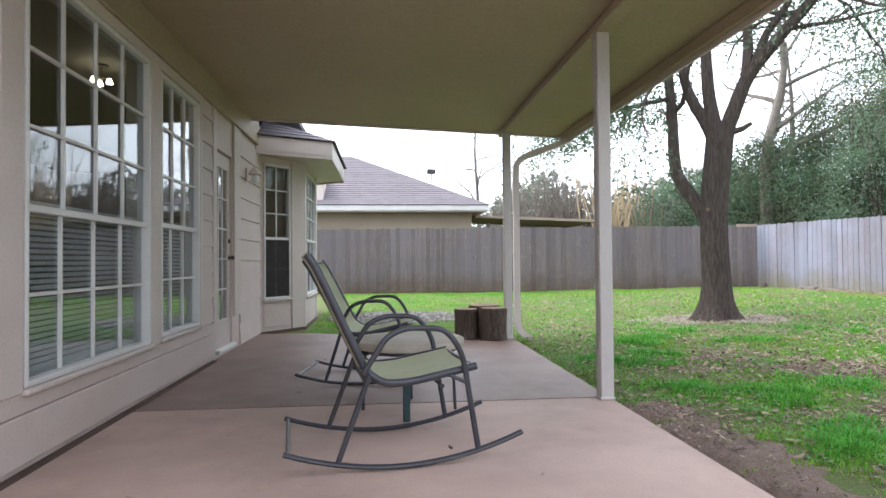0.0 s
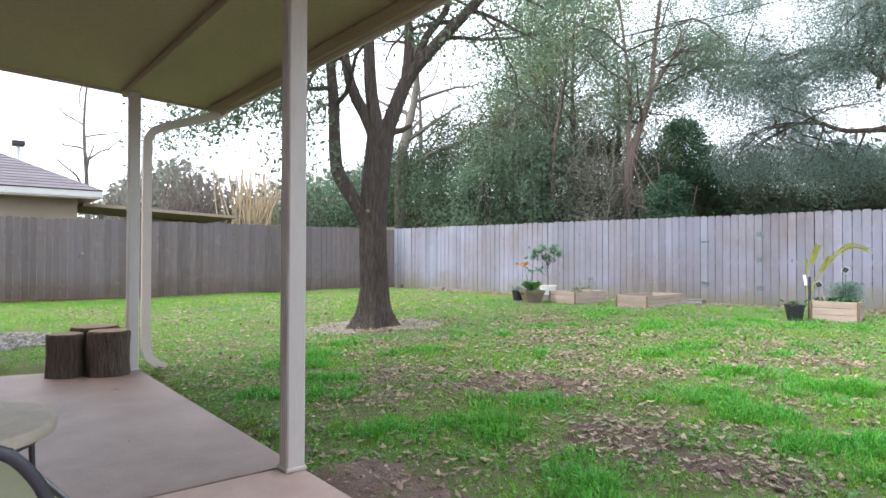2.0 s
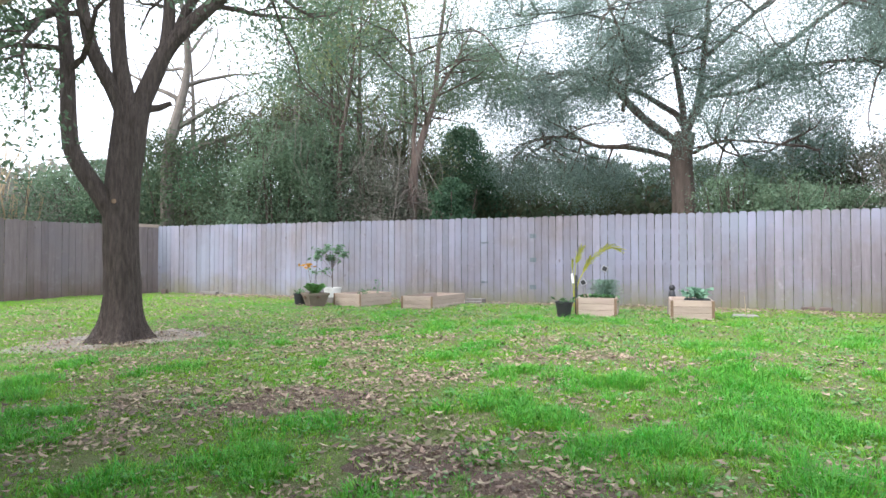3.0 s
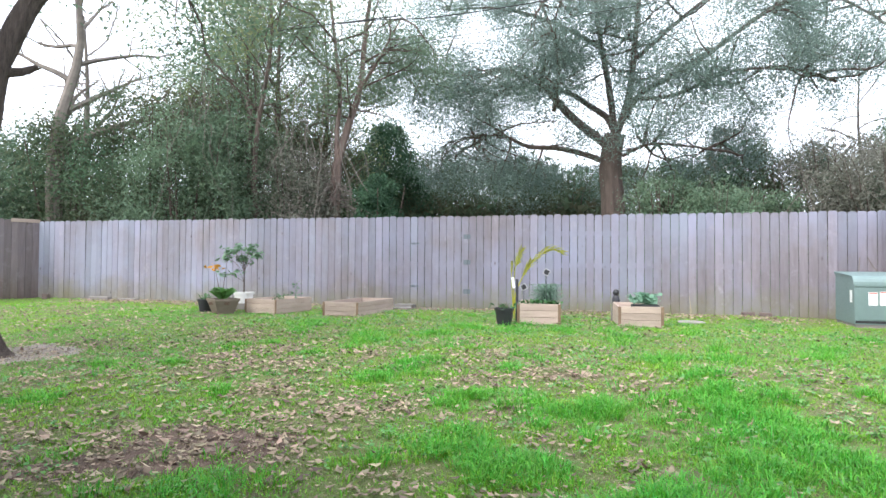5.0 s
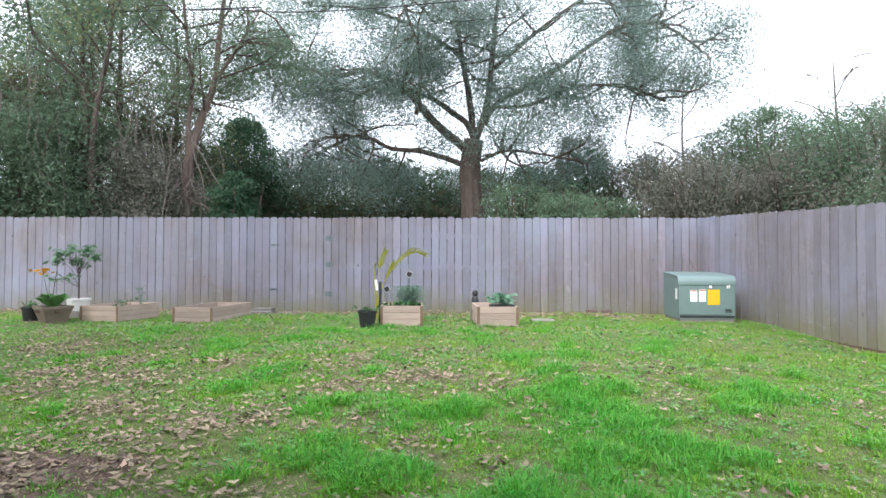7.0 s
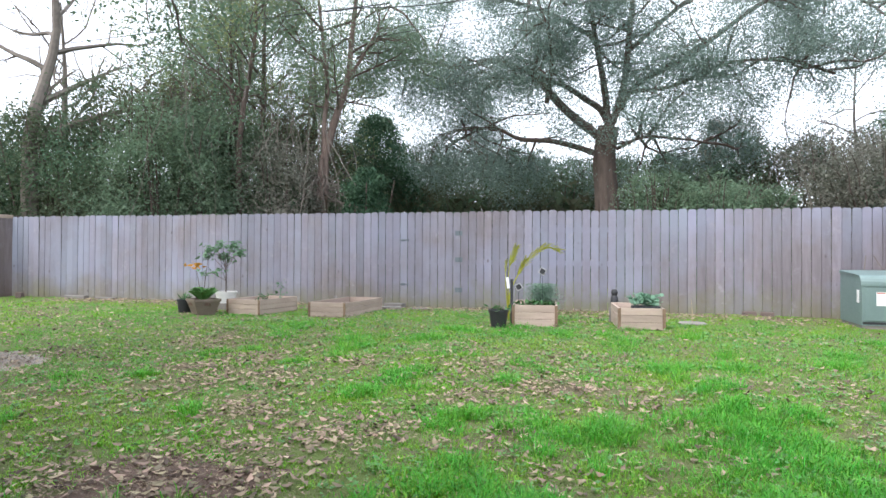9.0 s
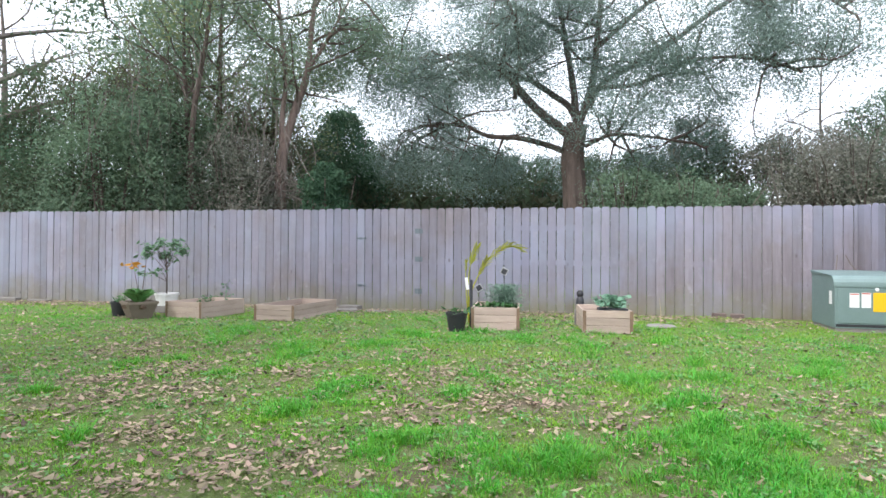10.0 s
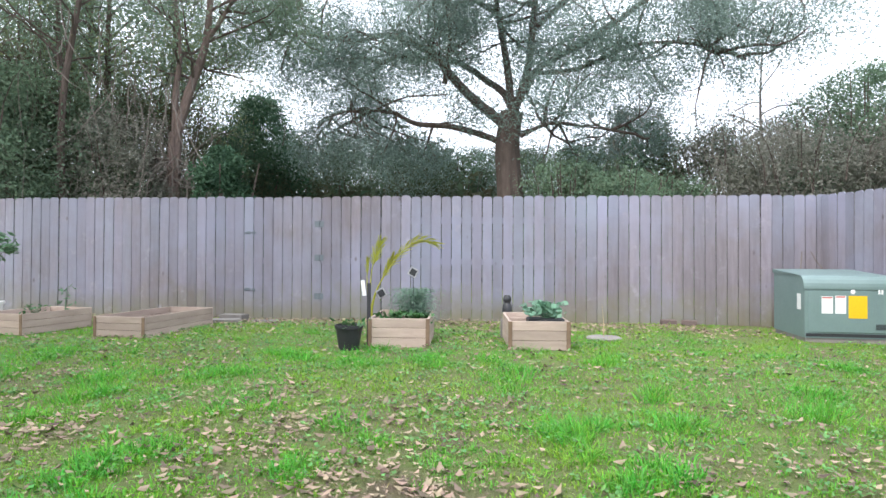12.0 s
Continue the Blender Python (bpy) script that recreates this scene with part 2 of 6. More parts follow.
STONE = mat("table_stone", (0.47, 0.42, 0.35), (0.38, 0.33, 0.27), 6.0, 60, rough=0.6, bump=0.1)
BARK = mat("oak_bark", (0.205, 0.155, 0.135), (0.15, 0.112, 0.097), 3.0, 11, (2.8, 2.8, 0.5), rough=0.95, bump=1.0, depth=0.08, pit=0.28, pits=0.95)
BARK2 = mat("forest_bark", (0.135, 0.10, 0.085), (0.075, 0.056, 0.05), 4.0, 18, (2, 2, 0.5), rough=0.95, bump=0.7, depth=0.03)
BARE = mat("grey_twigs", (0.185, 0.16, 0.14), (0.12, 0.10, 0.09), 4.0, 18, rough=0.95, bump=0.2)
CUT = mat("cut_wood", (0.24, 0.16, 0.105), (0.16, 0.105, 0.07), 6.0, 50, rough=0.9, bump=0.3)
SHINGLE = mat("asphalt_shingle", (0.205, 0.178, 0.20), (0.15, 0.132, 0.148), 3.0, 50, rough=0.9, bump=0.5, rnd=0.05, island=0.06, pit=0.5, pits=0.8)
STUCCO = mat("neighbour_wall", (0.36, 0.29, 0.225), (0.32, 0.255, 0.20), 1.5, 60, rough=0.85, bump=0.1)
UTIL = mat("utility_green_paint", (0.165, 0.235, 0.23), (0.135, 0.20, 0.195), 2.0, 60, rough=0.4, bump=0.05)
PAD = mat("grey_concrete", (0.235, 0.215, 0.20), (0.175, 0.16, 0.15), 4.0, 60, rough=0.9, bump=0.3, rnd=0.15)
BRICKD = mat("dark_brick", (0.16, 0.115, 0.105), (0.12, 0.09, 0.085), 6.0, 60, rough=0.9, bump=0.3)
CABBAGE = mat("cabbage_leaves", (0.17, 0.32, 0.22), (0.13, 0.26, 0.17), 5.0, 30, rough=0.5, bump=0.0, island=0.25, translucent=0.3)
THATCH = mat("dry_thatch", (0.30, 0.31, 0.09), (0.26, 0.225, 0.09), 1.5, 8, rough=0.8, bump=0.0, island=0.45, hue=0.05, translucent=0.3)
STICKER = mat("white_sticker", (0.80, 0.80, 0.80), (0.76, 0.76, 0.76), 5.0, 60, rough=0.4, bump=0.0)
YELLOW = mat("yellow_sticker", (0.80, 0.47, 0.01), (0.76, 0.44, 0.01), 5.0, 60, rough=0.4, bump=0.0)
RED = mat("red_print", (0.5, 0.10, 0.08), (0.45, 0.08, 0.07), 5.0, 60, rough=0.5, bump=0.0)
BLACK = mat("black_plastic", (0.022, 0.023, 0.028), (0.03, 0.03, 0.035), 5.0, 60, rough=0.5, bump=0.05)
CLAY = mat("grey_brown_planter", (0.19, 0.15, 0.115), (0.14, 0.11, 0.085), 5.0, 60, rough=0.8, bump=0.1)
BRASS = mat("aged_hardware", (0.10, 0.08, 0.06), (0.07, 0.055, 0.045), 9.0, 90, rough=0.4, bump=0.05, metal=0.8)
ZINC = mat("zinc_hardware", (0.42, 0.42, 0.43), (0.33, 0.33, 0.34), 9.0, 90, rough=0.45, bump=0.05, metal=0.7)
GALV = mat("dull_gate_hardware", (0.15, 0.175, 0.20), (0.11, 0.13, 0.15), 9.0, 90, rough=0.6, bump=0.1)
BLIND = mat("blind_vinyl", (0.78, 0.79, 0.80), (0.72, 0.73, 0.74), 4.0, 50, rough=0.5, bump=0.0, translucent=0.15)
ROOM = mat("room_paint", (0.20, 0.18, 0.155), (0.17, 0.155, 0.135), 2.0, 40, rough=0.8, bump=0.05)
PEBBLE = mat("river_pebbles", (0.27, 0.245, 0.23), (0.18, 0.165, 0.155), 5.0, 60, rough=0.8, bump=0.2, island=0.5)
DEADLEAF = mat("dry_leaves", (0.33, 0.255, 0.18), (0.20, 0.148, 0.10), 5.0, 60, rough=0.7, bump=0.0, island=0.65, hue=0.035, translucent=0.15)
YARDLEAF = mat("yard_oak_leaves", (0.13, 0.20, 0.12), (0.10, 0.165, 0.105), 0.6, 6, rough=0.5, bump=0.0, spec=0.35, island=0.3, hue=0.03, translucent=0.5)
OAKLEAF = mat("oak_leaves", (0.20, 0.275, 0.19), (0.155, 0.23, 0.165), 0.6, 6, rough=0.6, bump=0.0, spec=0.25, island=0.25, hue=0.03, translucent=0.5)
LIVELEAF = mat("live_oak_leaves", (0.235, 0.31, 0.275), (0.19, 0.27, 0.24), 0.5, 6, rough=0.6, bump=0.0, spec=0.25, island=0.25, hue=0.03, translucent=0.5)
DARKLEAF = mat("evergreen_leaves", (0.10, 0.172, 0.10), (0.075, 0.14, 0.088), 0.35, 5, rough=0.6, bump=0.0, spec=0.25, island=0.25, hue=0.04, translucent=0.5,
               c3=(0.115, 0.115, 0.07), c3_scale=0.25, c3_range=(0.42, 0.62))
CEDARLEAF = mat("juniper_needles", (0.075, 0.145, 0.085), (0.055, 0.115, 0.07), 0.7, 6, rough=0.6, bump=0.0, spec=0.25, island=0.35, hue=0.02, translucent=0.5)
OLIVELEAF = mat("olive_green_leaves", (0.235, 0.27, 0.125), (0.175, 0.235, 0.125), 0.5, 6, rough=0.6, bump=0.0, spec=0.25, island=0.25, hue=0.03, translucent=0.5)
BRIGHTLEAF = mat("privet_leaves", (0.18, 0.265, 0.17), (0.14, 0.215, 0.145), 0.7, 6, rough=0.6, bump=0.0, spec=0.25, island=0.25, hue=0.03, translucent=0.5)
BROWNLEAF = mat("vine_thicket", (0.25, 0.235, 0.205), (0.19, 0.21, 0.17), 0.5, 6, rough=0.6, bump=0.0, spec=0.25, island=0.28, hue=0.04, translucent=0.5)
STRAW = mat("dry_cane", (0.42, 0.32, 0.20), (0.32, 0.24, 0.15), 3.0, 20, rough=0.8, bump=0.1, island=0.2)
PLANT = mat("garden_leaves", (0.06, 0.17, 0.045), (0.045, 0.125, 0.04), 4.0, 30, rough=0.5, bump=0.0, island=0.3, hue=0.02, translucent=0.3)
CITRUS = mat("citrus_leaves", (0.105, 0.20, 0.115), (0.13, 0.235, 0.13), 4.0, 30, rough=0.4, bump=0.0, island=0.3, translucent=0.35)
PALMY = mat("yellowed_palm", (0.46, 0.44, 0.05), (0.36, 0.38, 0.045), 3.0, 30, rough=0.5, bump=0.0, island=0.15, translucent=0.35)
ORANGE = mat("turning_leaves", (0.55, 0.27, 0.04), (0.45, 0.20, 0.03), 4.0, 30, rough=0.6, bump=0.0, island=0.2, translucent=0.3)
GRASS = mat("grass_blades", (0.16, 0.42, 0.03), (0.235, 0.41, 0.04), 0.9, 9, rough=0.55, bump=0.0, island=0.3, hue=0.025, translucent=0.4, pit=0.75,
            c3=(0.12, 0.365, 0.045), c3_scale=0.55, c3_range=(0.48, 0.6))
WEED = mat("broadleaf_weeds", (0.115, 0.30, 0.075), (0.16, 0.33, 0.10), 1.5, 12, rough=0.5, bump=0.0, island=0.35, hue=0.02, translucent=0.3)
LUSHGRASS = mat("lush_grass", (0.085, 0.375, 0.035), (0.13, 0.40, 0.04), 1.5, 5, rough=0.5, bump=0.0, island=0.35, hue=0.02, translucent=0.4, pit=0.8)
TURF = mat("turf_soil", (0.15, 0.215, 0.05), (0.155, 0.165, 0.065), 1.6, 45, rough=0.95, bump=0.8, depth=0.03, c3=(0.15, 0.105, 0.075), c3_scale=0.8, c3_range=(0.55, 0.7))
DIRT = mat("bare_dirt", (0.31, 0.215, 0.18), (0.22, 0.15, 0.125), 2.5, 50, rough=0.95, bump=0.8, depth=0.02, c3=(0.22, 0.145, 0.105), c3_scale=1.6, c3_range=(0.48, 0.7))
ASHSOIL = mat("grey_bare_soil", (0.40, 0.35, 0.315), (0.29, 0.25, 0.22), 3.0, 50, rough=0.95, bump=0.8, depth=0.02, c3=(0.24, 0.195, 0.165), c3_scale=1.8, c3_range=(0.45, 0.7))
ROSE = mat("rosemary_leaves", (0.17, 0.27, 0.20), (0.13, 0.22, 0.16), 4.0, 30, rough=0.6, bump=0.0, island=0.3, translucent=0.35)
REDBARK = mat("red_brown_bark", (0.195, 0.14, 0.12), (0.12, 0.088, 0.078), 4.0, 16, (2, 2, 0.5), rough=0.95, bump=0.8, depth=0.04)


def glass_mat():
    m = bpy.data.materials.new("window_glass")
    m.use_nodes = True
    nt = m.node_tree
    nt.nodes.clear()
    fr = nt.nodes.new("ShaderNodeLayerWeight")
    fr.inputs[0].default_value = 0.5
    pw = nt.nodes.new("ShaderNodeMath")
    pw.operation = "POWER"
    pw.inputs[1].default_value = 3.6
    mu = nt.nodes.new("ShaderNodeMath")
    mu.operation, mu.use_clamp = "MULTIPLY_ADD", True
    mu.inputs[1].default_value, mu.inputs[2].default_value = 0.9, 0.05
    nt.links.new(fr.outputs["Facing"], pw.inputs[0])
    tr, gl, mx, out = (nt.nodes.new(k) for k in ("ShaderNodeBsdfTransparent", "ShaderNodeBsdfGlossy", "ShaderNodeMixShader", "ShaderNodeOutputMaterial"))
    tr.inputs[0].default_value = (0.80, 0.84, 0.84, 1)
    gl.inputs["Roughness"].default_value = 0.02
    nt.links.new(pw.outputs[0], mu.inputs[0])
    nt.links.new(mu.outputs[0], mx.inputs[0])
    nt.links.new(tr.outputs[0], mx.inputs[1])
    nt.links.new(gl.outputs[0], mx.inputs[2])
    nt.links.new(mx.outputs[0], out.inputs[0])
    return m


GLASS = glass_mat()


def glow_mat(name, colour, strength):
    m = bpy.data.materials.new(name)
    m.use_nodes = True
    nt = m.node_tree
    nt.nodes.clear()
    e, out = nt.nodes.new("ShaderNodeEmission"), nt.nodes.new("ShaderNodeOutputMaterial")
    e.inputs[0].default_value, e.inputs[1].default_value = (*colour, 1), strength
    nt.links.new(e.outputs[0], out.inputs[0])
    return m


SHADE = mat("brown_shade_cloth", (0.36, 0.23, 0.16), (0.29, 0.185, 0.13), 3.0, 90, (8, 8, 0.6), rough=0.8, bump=0.1, translucent=0.25)


def mesh_mat():
    """Fine dark insect mesh: mostly see-through wire."""
    m = bpy.data.materials.new("insect_mesh")
    m.use_nodes = True
    nt = m.node_tree
    nt.nodes.clear()
    tr, df, mx, out = (nt.nodes.new(k) for k in ("ShaderNodeBsdfTransparent", "ShaderNodeBsdfDiffuse", "ShaderNodeMixShader", "ShaderNodeOutputMaterial"))
    df.inputs[0].default_value = (0.07, 0.065, 0.065, 1)
    mx.inputs[0].default_value = 0.62
    nt.links.new(tr.outputs[0], mx.inputs[1])
    nt.links.new(df.outputs[0], mx.inputs[2])
    nt.links.new(mx.outputs[0], out.inputs[0])
    return m


MESH = mesh_mat()
BULB = glow_mat("lamp_glow", (1.0, 0.85, 0.6), 12)

# ---- patio ----
patio = thing("patio", "stained pinkish concrete patio slab with a control joint", "patio", kind="structure")
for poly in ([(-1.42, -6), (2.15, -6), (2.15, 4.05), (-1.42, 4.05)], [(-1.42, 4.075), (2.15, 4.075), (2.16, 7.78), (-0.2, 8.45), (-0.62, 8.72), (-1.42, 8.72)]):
    part("slab", Geo().prism(poly, -0.14, 0.0), CONC if poly[0][1] < 0 else FARCONC, patio, "" if poly[0][1] < 0 else "darker far slab")
part("joint_filler", Geo().box((-1.42, 4.05, -0.1), (2.15, 4.075, -0.018)), DARKW, patio)

# ---- house ----
WX = -1.42
HOLES = [(2.77, 4.45, 0.43, 2.66), (4.68, 5.72, 0.45, 2.64), (6.38, 7.12, 0.10, 2.34)]
house = thing("wall_house", "beige painted house wall with windows and lap siding", "wall", kind="structure")
part("wall_core", wall_with_holes(-2.3, 8.75, -0.15, 3.6, HOLES, WX - 0.16, WX), PAINT, house)
# stepped panel below the windows and corner boards
part("skirt_board", Geo().box((WX, -2.3, 0.05), (WX + 0.035, 6.25, 0.30), 0.006), PAINT, house)
part("water_table", Geo().box((WX, -2.3, 0.303), (WX + 0.02, 6.25, 0.41), 0.005), PAINT, house)
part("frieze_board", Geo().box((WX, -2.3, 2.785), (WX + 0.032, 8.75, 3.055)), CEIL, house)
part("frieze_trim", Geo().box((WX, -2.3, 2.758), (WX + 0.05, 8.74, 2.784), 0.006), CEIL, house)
part("dirt_line", Geo().box((WX, -2.3, 0.0), (WX + 0.05, 6.25, 0.012)), SOIL, house)
for y0, y1 in ((2.55, 2.75), (4.47, 4.66), (5.74, 5.82), (6.22, 6.36), (7.14, 7.46)):
    part("corner_board", Geo().box((WX, y0, 0.412), (WX + 0.03, y1, 2.755), 0.006), TRIM, house)
part("head_board", Geo().box((WX, 2.752, 2.668), (WX + 0.026, 5.738, 2.755), 0.004), TRIM, house)


def lap(y0, y1, z, h):
    """One lap board, thicker at its lower edge."""
    g = Geo()
    g.v = [(WX, y0, z), (WX + 0.026, y0, z), (WX + 0.008, y0, z + h), (WX, y0, z + h), (WX, y1, z), (WX + 0.026, y1, z), (WX + 0.008, y1, z + h), (WX, y1, z + h)]
    g.f = [(0, 1, 2, 3), (4, 7, 6, 5), (0, 4, 5, 1), (1, 5, 6, 2), (2, 6, 7, 3), (0, 3, 7, 4)]
    return g


for y0, y1, zs in ((5.823, 6.217, 0.43), (7.463, 8.745, 0.02), (-2.3, 2.545, 0.43)):
    z = zs
    while z < 2.7:
        part("siding_board", lap(y0, y1, z, min(0.265, 2.757 - z)), PAINT, house)
        z += 0.268


def window(name, label, m, w, z0, z1, zmid, cols, rows_up, rows_low, screen=False):
    """A double-hung window with muntins, in a local frame: u along the wall, outside towards +x."""
    win = thing(name, label, "window", m, kind="structure")
    fr = Geo()
    for a, b in (((-0.07, 0, z0), (0.03, 0.032, z1)), ((-0.07, w - 0.032, z0), (0.03, w, z1)), ((-0.07, 0.033, z1 - 0.032), (0.028, w - 0.033, z1)), ((-0.07, 0.033, z0), (0.028, w - 0.033, z0 + 0.032))):
        fr.box(a, b, 0.005)
    part("window_frame", fr, WHITE, win)
    part("window_sill", Geo().box((-0.02, -0.02, z0 - 0.035), (0.055, w + 0.02, z0 - 0.002), 0.008), TRIM, win)
    part("meeting_rail", Geo().box((-0.05, 0.033, zmid - 0.02), (0.015, w - 0.033, zmid + 0.02), 0.004), WHITE, win)
    for za, zb, rows, xs, nm in ((zmid + 0.02, z1 - 0.032, rows_up, -0.02, "upper_sash"), (z0 + 0.032, zmid - 0.02, rows_low, -0.035, "lower_sash")):
        sash = Geo()
        cw, rh = (w - 0.064) / cols, (zb - za) / rows
        for i in range(1, cols):
            y = 0.032 + i * cw
            sash.box((xs, y - 0.009, za), (xs + 0.02, y + 0.009, zb))
        for j in range(1, rows):
            z = za + j * rh
            sash.box((xs + 0.002, 0.033, z - 0.009), (xs + 0.022, w - 0.033, z + 0.009))
        if sash.v:
            part("grille", sash, WHITE, win)
        for i in range(cols):
            for j in range(rows):
                p = part("pane", Geo().box((xs - 0.002, 0.032 + i * cw, za + j * rh), (xs + 0.002, 0.032 + (i + 1) * cw, za + (j + 1) * rh)), GLASS, win)
                p.visible_shadow = False
    return win


window("window_1", "white vinyl double-hung window with grilles over blinds", pose(WX, 2.77, 0), 1.68, 0.43, 2.66, 1.36, 4, 3, 2)
window("window_2", "narrow white double-hung window with grilles over blinds", pose(WX, 4.68, 0), 1.04, 0.45, 2.64, 1.38, 3, 3, 2)

# blinds hang inside the lower halves
slat = Geo().box((-0.014, 0, -0.001), (0.014, 1, 0.001), m=Matrix.Rotation(radians(50), 4, "Y")).mesh("slat")
slat.materials.append(BLIND)
for y0, w, z0, z1 in ((2.81, 1.60, 0.47, 1.38), (4.72, 0.96, 0.49, 1.40)):
    bl = thing("window_blind", "grey-white slatted blind half lowered behind the window", "blind", pose(WX - 0.09, y0, 0), "window blinds")
    part("headrail", Geo().box((-0.02, 0, z1), (0.02, w, z1 + 0.035), 0.004), BLIND, bl)
    part("bottom_rail", Geo().box((-0.014, 0, z0 - 0.012), (0.014, w, z0 + 0.006), 0.003), BLIND, bl)
    n = int((z1 - z0) / 0.034)
    for i in range(n):
        part("slat", slat, BLIND, bl, m=Matrix.Translation((0, 0, z0 + 0.02 + i * 0.034)) @ Matrix.Diagonal((1, w, 1, 1)))
    for y in (0.15, w - 0.15):
        part("ladder_cord", Geo().tube([(0.017, y, z0), (0.017, y, z1)], 0.0015, 5), BLIND, bl)

# glazed back door
door = thing("door_1", "closed beige back door with a tall grilled glass panel", "door", pose(WX - 0.05, 6.38, 0.10), kind="structure")
dg = Geo()
for a, b in (((-0.022, 0.0, 0), (0.022, 0.11, 2.22)), ((-0.022, 0.63, 0), (0.022, 0.74, 2.22)), ((-0.022, 0.11, 0), (0.022, 0.63, 0.30)), ((-0.022, 0.11, 2.06), (0.022, 0.63, 2.22))):
    dg.box(a, b, 0.003)
part("door_leaf", dg, TRIM, door)
for i in range(5):
    for j in range(3):
        p = part("pane", Geo().box((-0.003, 0.11 + j * 0.1733, 0.30 + i * 0.352), (0.003, 0.11 + (j + 1) * 0.1733, 0.30 + (i + 1) * 0.352)), GLASS, door)
        p.visible_shadow = False
mg = Geo()
for i in range(1, 5):
    mg.box((-0.012, 0.111, 0.29 + i * 0.352), (0.014, 0.629, 0.31 + i * 0.352))
for j in (1, 2):
    mg.box((-0.010, 0.10 + j * 0.1733, 0.301), (0.012, 0.12 + j * 0.1733, 2.059))
part("grille", mg, WHITE, door)
knob = part("door_knob", Geo().tube([(0.022, 0.69, 1.02), (0.05, 0.69, 1.02), (0.06, 0.69, 1.02), (0.085, 0.69, 1.02), (0.092, 0.69, 1.02)], [0.03, 0.012, 0.024, 0.028, 0.012], 14), BRASS, door, "dark bronze knob", True)
part("deadbolt", Geo().tube([(0.022, 0.69, 1.22), (0.04, 0.69, 1.22), (0.045, 0.69, 1.22)], [0.03, 0.027, 0.01], 14), BRASS, door, "", True)
part("threshold", Geo().box((-0.08, -0.01, -0.05), (0.10, 0.75, -0.003), 0.008), WHITE, door)

# bay: two angled faces and a front, with windows
bay = thing("wall_bay", "beige bay with tall grilled windows and panels below", "wall", kind="structure")
BAY = [(WX, 8.75), (-0.87, 9.50), (-0.87, 11.25), (WX, 12.0)]


def bay_face(p, q, number, cols, span):
    (x0, y0), (x1, y1) = p, q
    L = math.hypot(x1 - x0, y1 - y0)
    m = Matrix.Translation((x0, y0, 0)) @ Matrix.Rotation(math.atan2(-(x1 - x0), y1 - y0), 4, "Z")
    a, b = span
    part("wall_face", wall_with_holes(0, L, -0.12, 2.66, [(a, b, 0.50, 2.55)], -0.12, 0), PAINT, bay, m=m)
    for ya, yb in ((0.0, a - 0.03), (b + 0.03, L)):
        if yb - ya > 0.05:
            part("corner_board", Geo().box((0, ya, 0.02), (0.022, yb, 2.64), 0.005), TRIM, bay, m=m)
    part("apron_panel", Geo().box((0, a, 0.08), (0.014, b, 0.44), 0.006), PAINT, bay, m=m)
    window(f"window_{number}", "tall white window with grilles in the bay", m @ Matrix.Translation((0, a, 0)), b - a, 0.50, 2.55, 1.42, cols, 3, 2)


bay_face(BAY[0], BAY[1], 3, 2, (0.07, 0.62))
bm_ = Matrix.Translation((*BAY[0], 0)) @ Matrix.Rotation(math.atan2(-(BAY[1][0] - BAY[0][0]), BAY[1][1] - BAY[0][1]), 4, "Z")
shade = thing("roller_blind", "brown fabric roller blind behind the upper bay panes", "blind", bm_)
part("fabric", Geo().box((-0.092, 0.08, 1.40), (-0.088, 0.61, 2.54)), SHADE, shade)
part("hem_bar", Geo().box((-0.098, 0.08, 1.38), (-0.082, 0.61, 1.40), 0.003), SHADE, shade)
screen = thing("insect_screen", "dark mesh insect screen over the lower bay sash", "screen", bm_)
part("mesh", Geo().box((0.010, 0.105, 0.535), (0.012, 0.585, 1.40)), MESH, screen)
part("screen_frame", Geo().box((0.008, 0.102, 0.532), (0.016, 0.112, 1.40)).box((0.008, 0.578, 0.532), (0.016, 0.588, 1.40)).box((0.008, 0.1125, 0.532), (0.016, 0.5775, 0.542)), BRASS, screen)
bay_face(BAY[1], BAY[2], 4, 3, (0.16, 1.59))
bay_face(BAY[2], BAY[3], 5, 2, (0.2, 0.72))
part("base_course", Geo().prism([(WX, 8.70), (-0.83, 9.46), (-0.83, 11.28), (WX, 12.05)], -0.13, 0.02), DARKW, bay)

bay_roof = thing("bay_roof", "hipped bay roof with grey-brown asphalt shingles and beige fascia", "roof", kind="structure")
EAVE = [(WX + 0.002, 8.46), (-0.36, 8.98), (-0.36, 11.75), (WX + 0.002, 12.5)]
part("soffit", Geo().prism(EAVE, 2.665, 2.69), TRIM, bay_roof)
for p, q in zip(EAVE, EAVE[1:]):
    L = math.hypot(q[0] - p[0], q[1] - p[1])
    m = Matrix.Translation((*p, 0)) @ Matrix.Rotation(math.atan2(-(q[0] - p[0]), q[1] - p[1]), 4, "Z")
    part("fascia", Geo().box((-0.025, 0.003, 2.63), (0.0, L - 0.003, 2.90), 0.004), TRIM, bay_roof, m=m)
TOP = [(WX + 0.004, 9.3), (WX + 0.004, 9.6), (WX + 0.004, 11.0), (WX + 0.004, 11.3)]


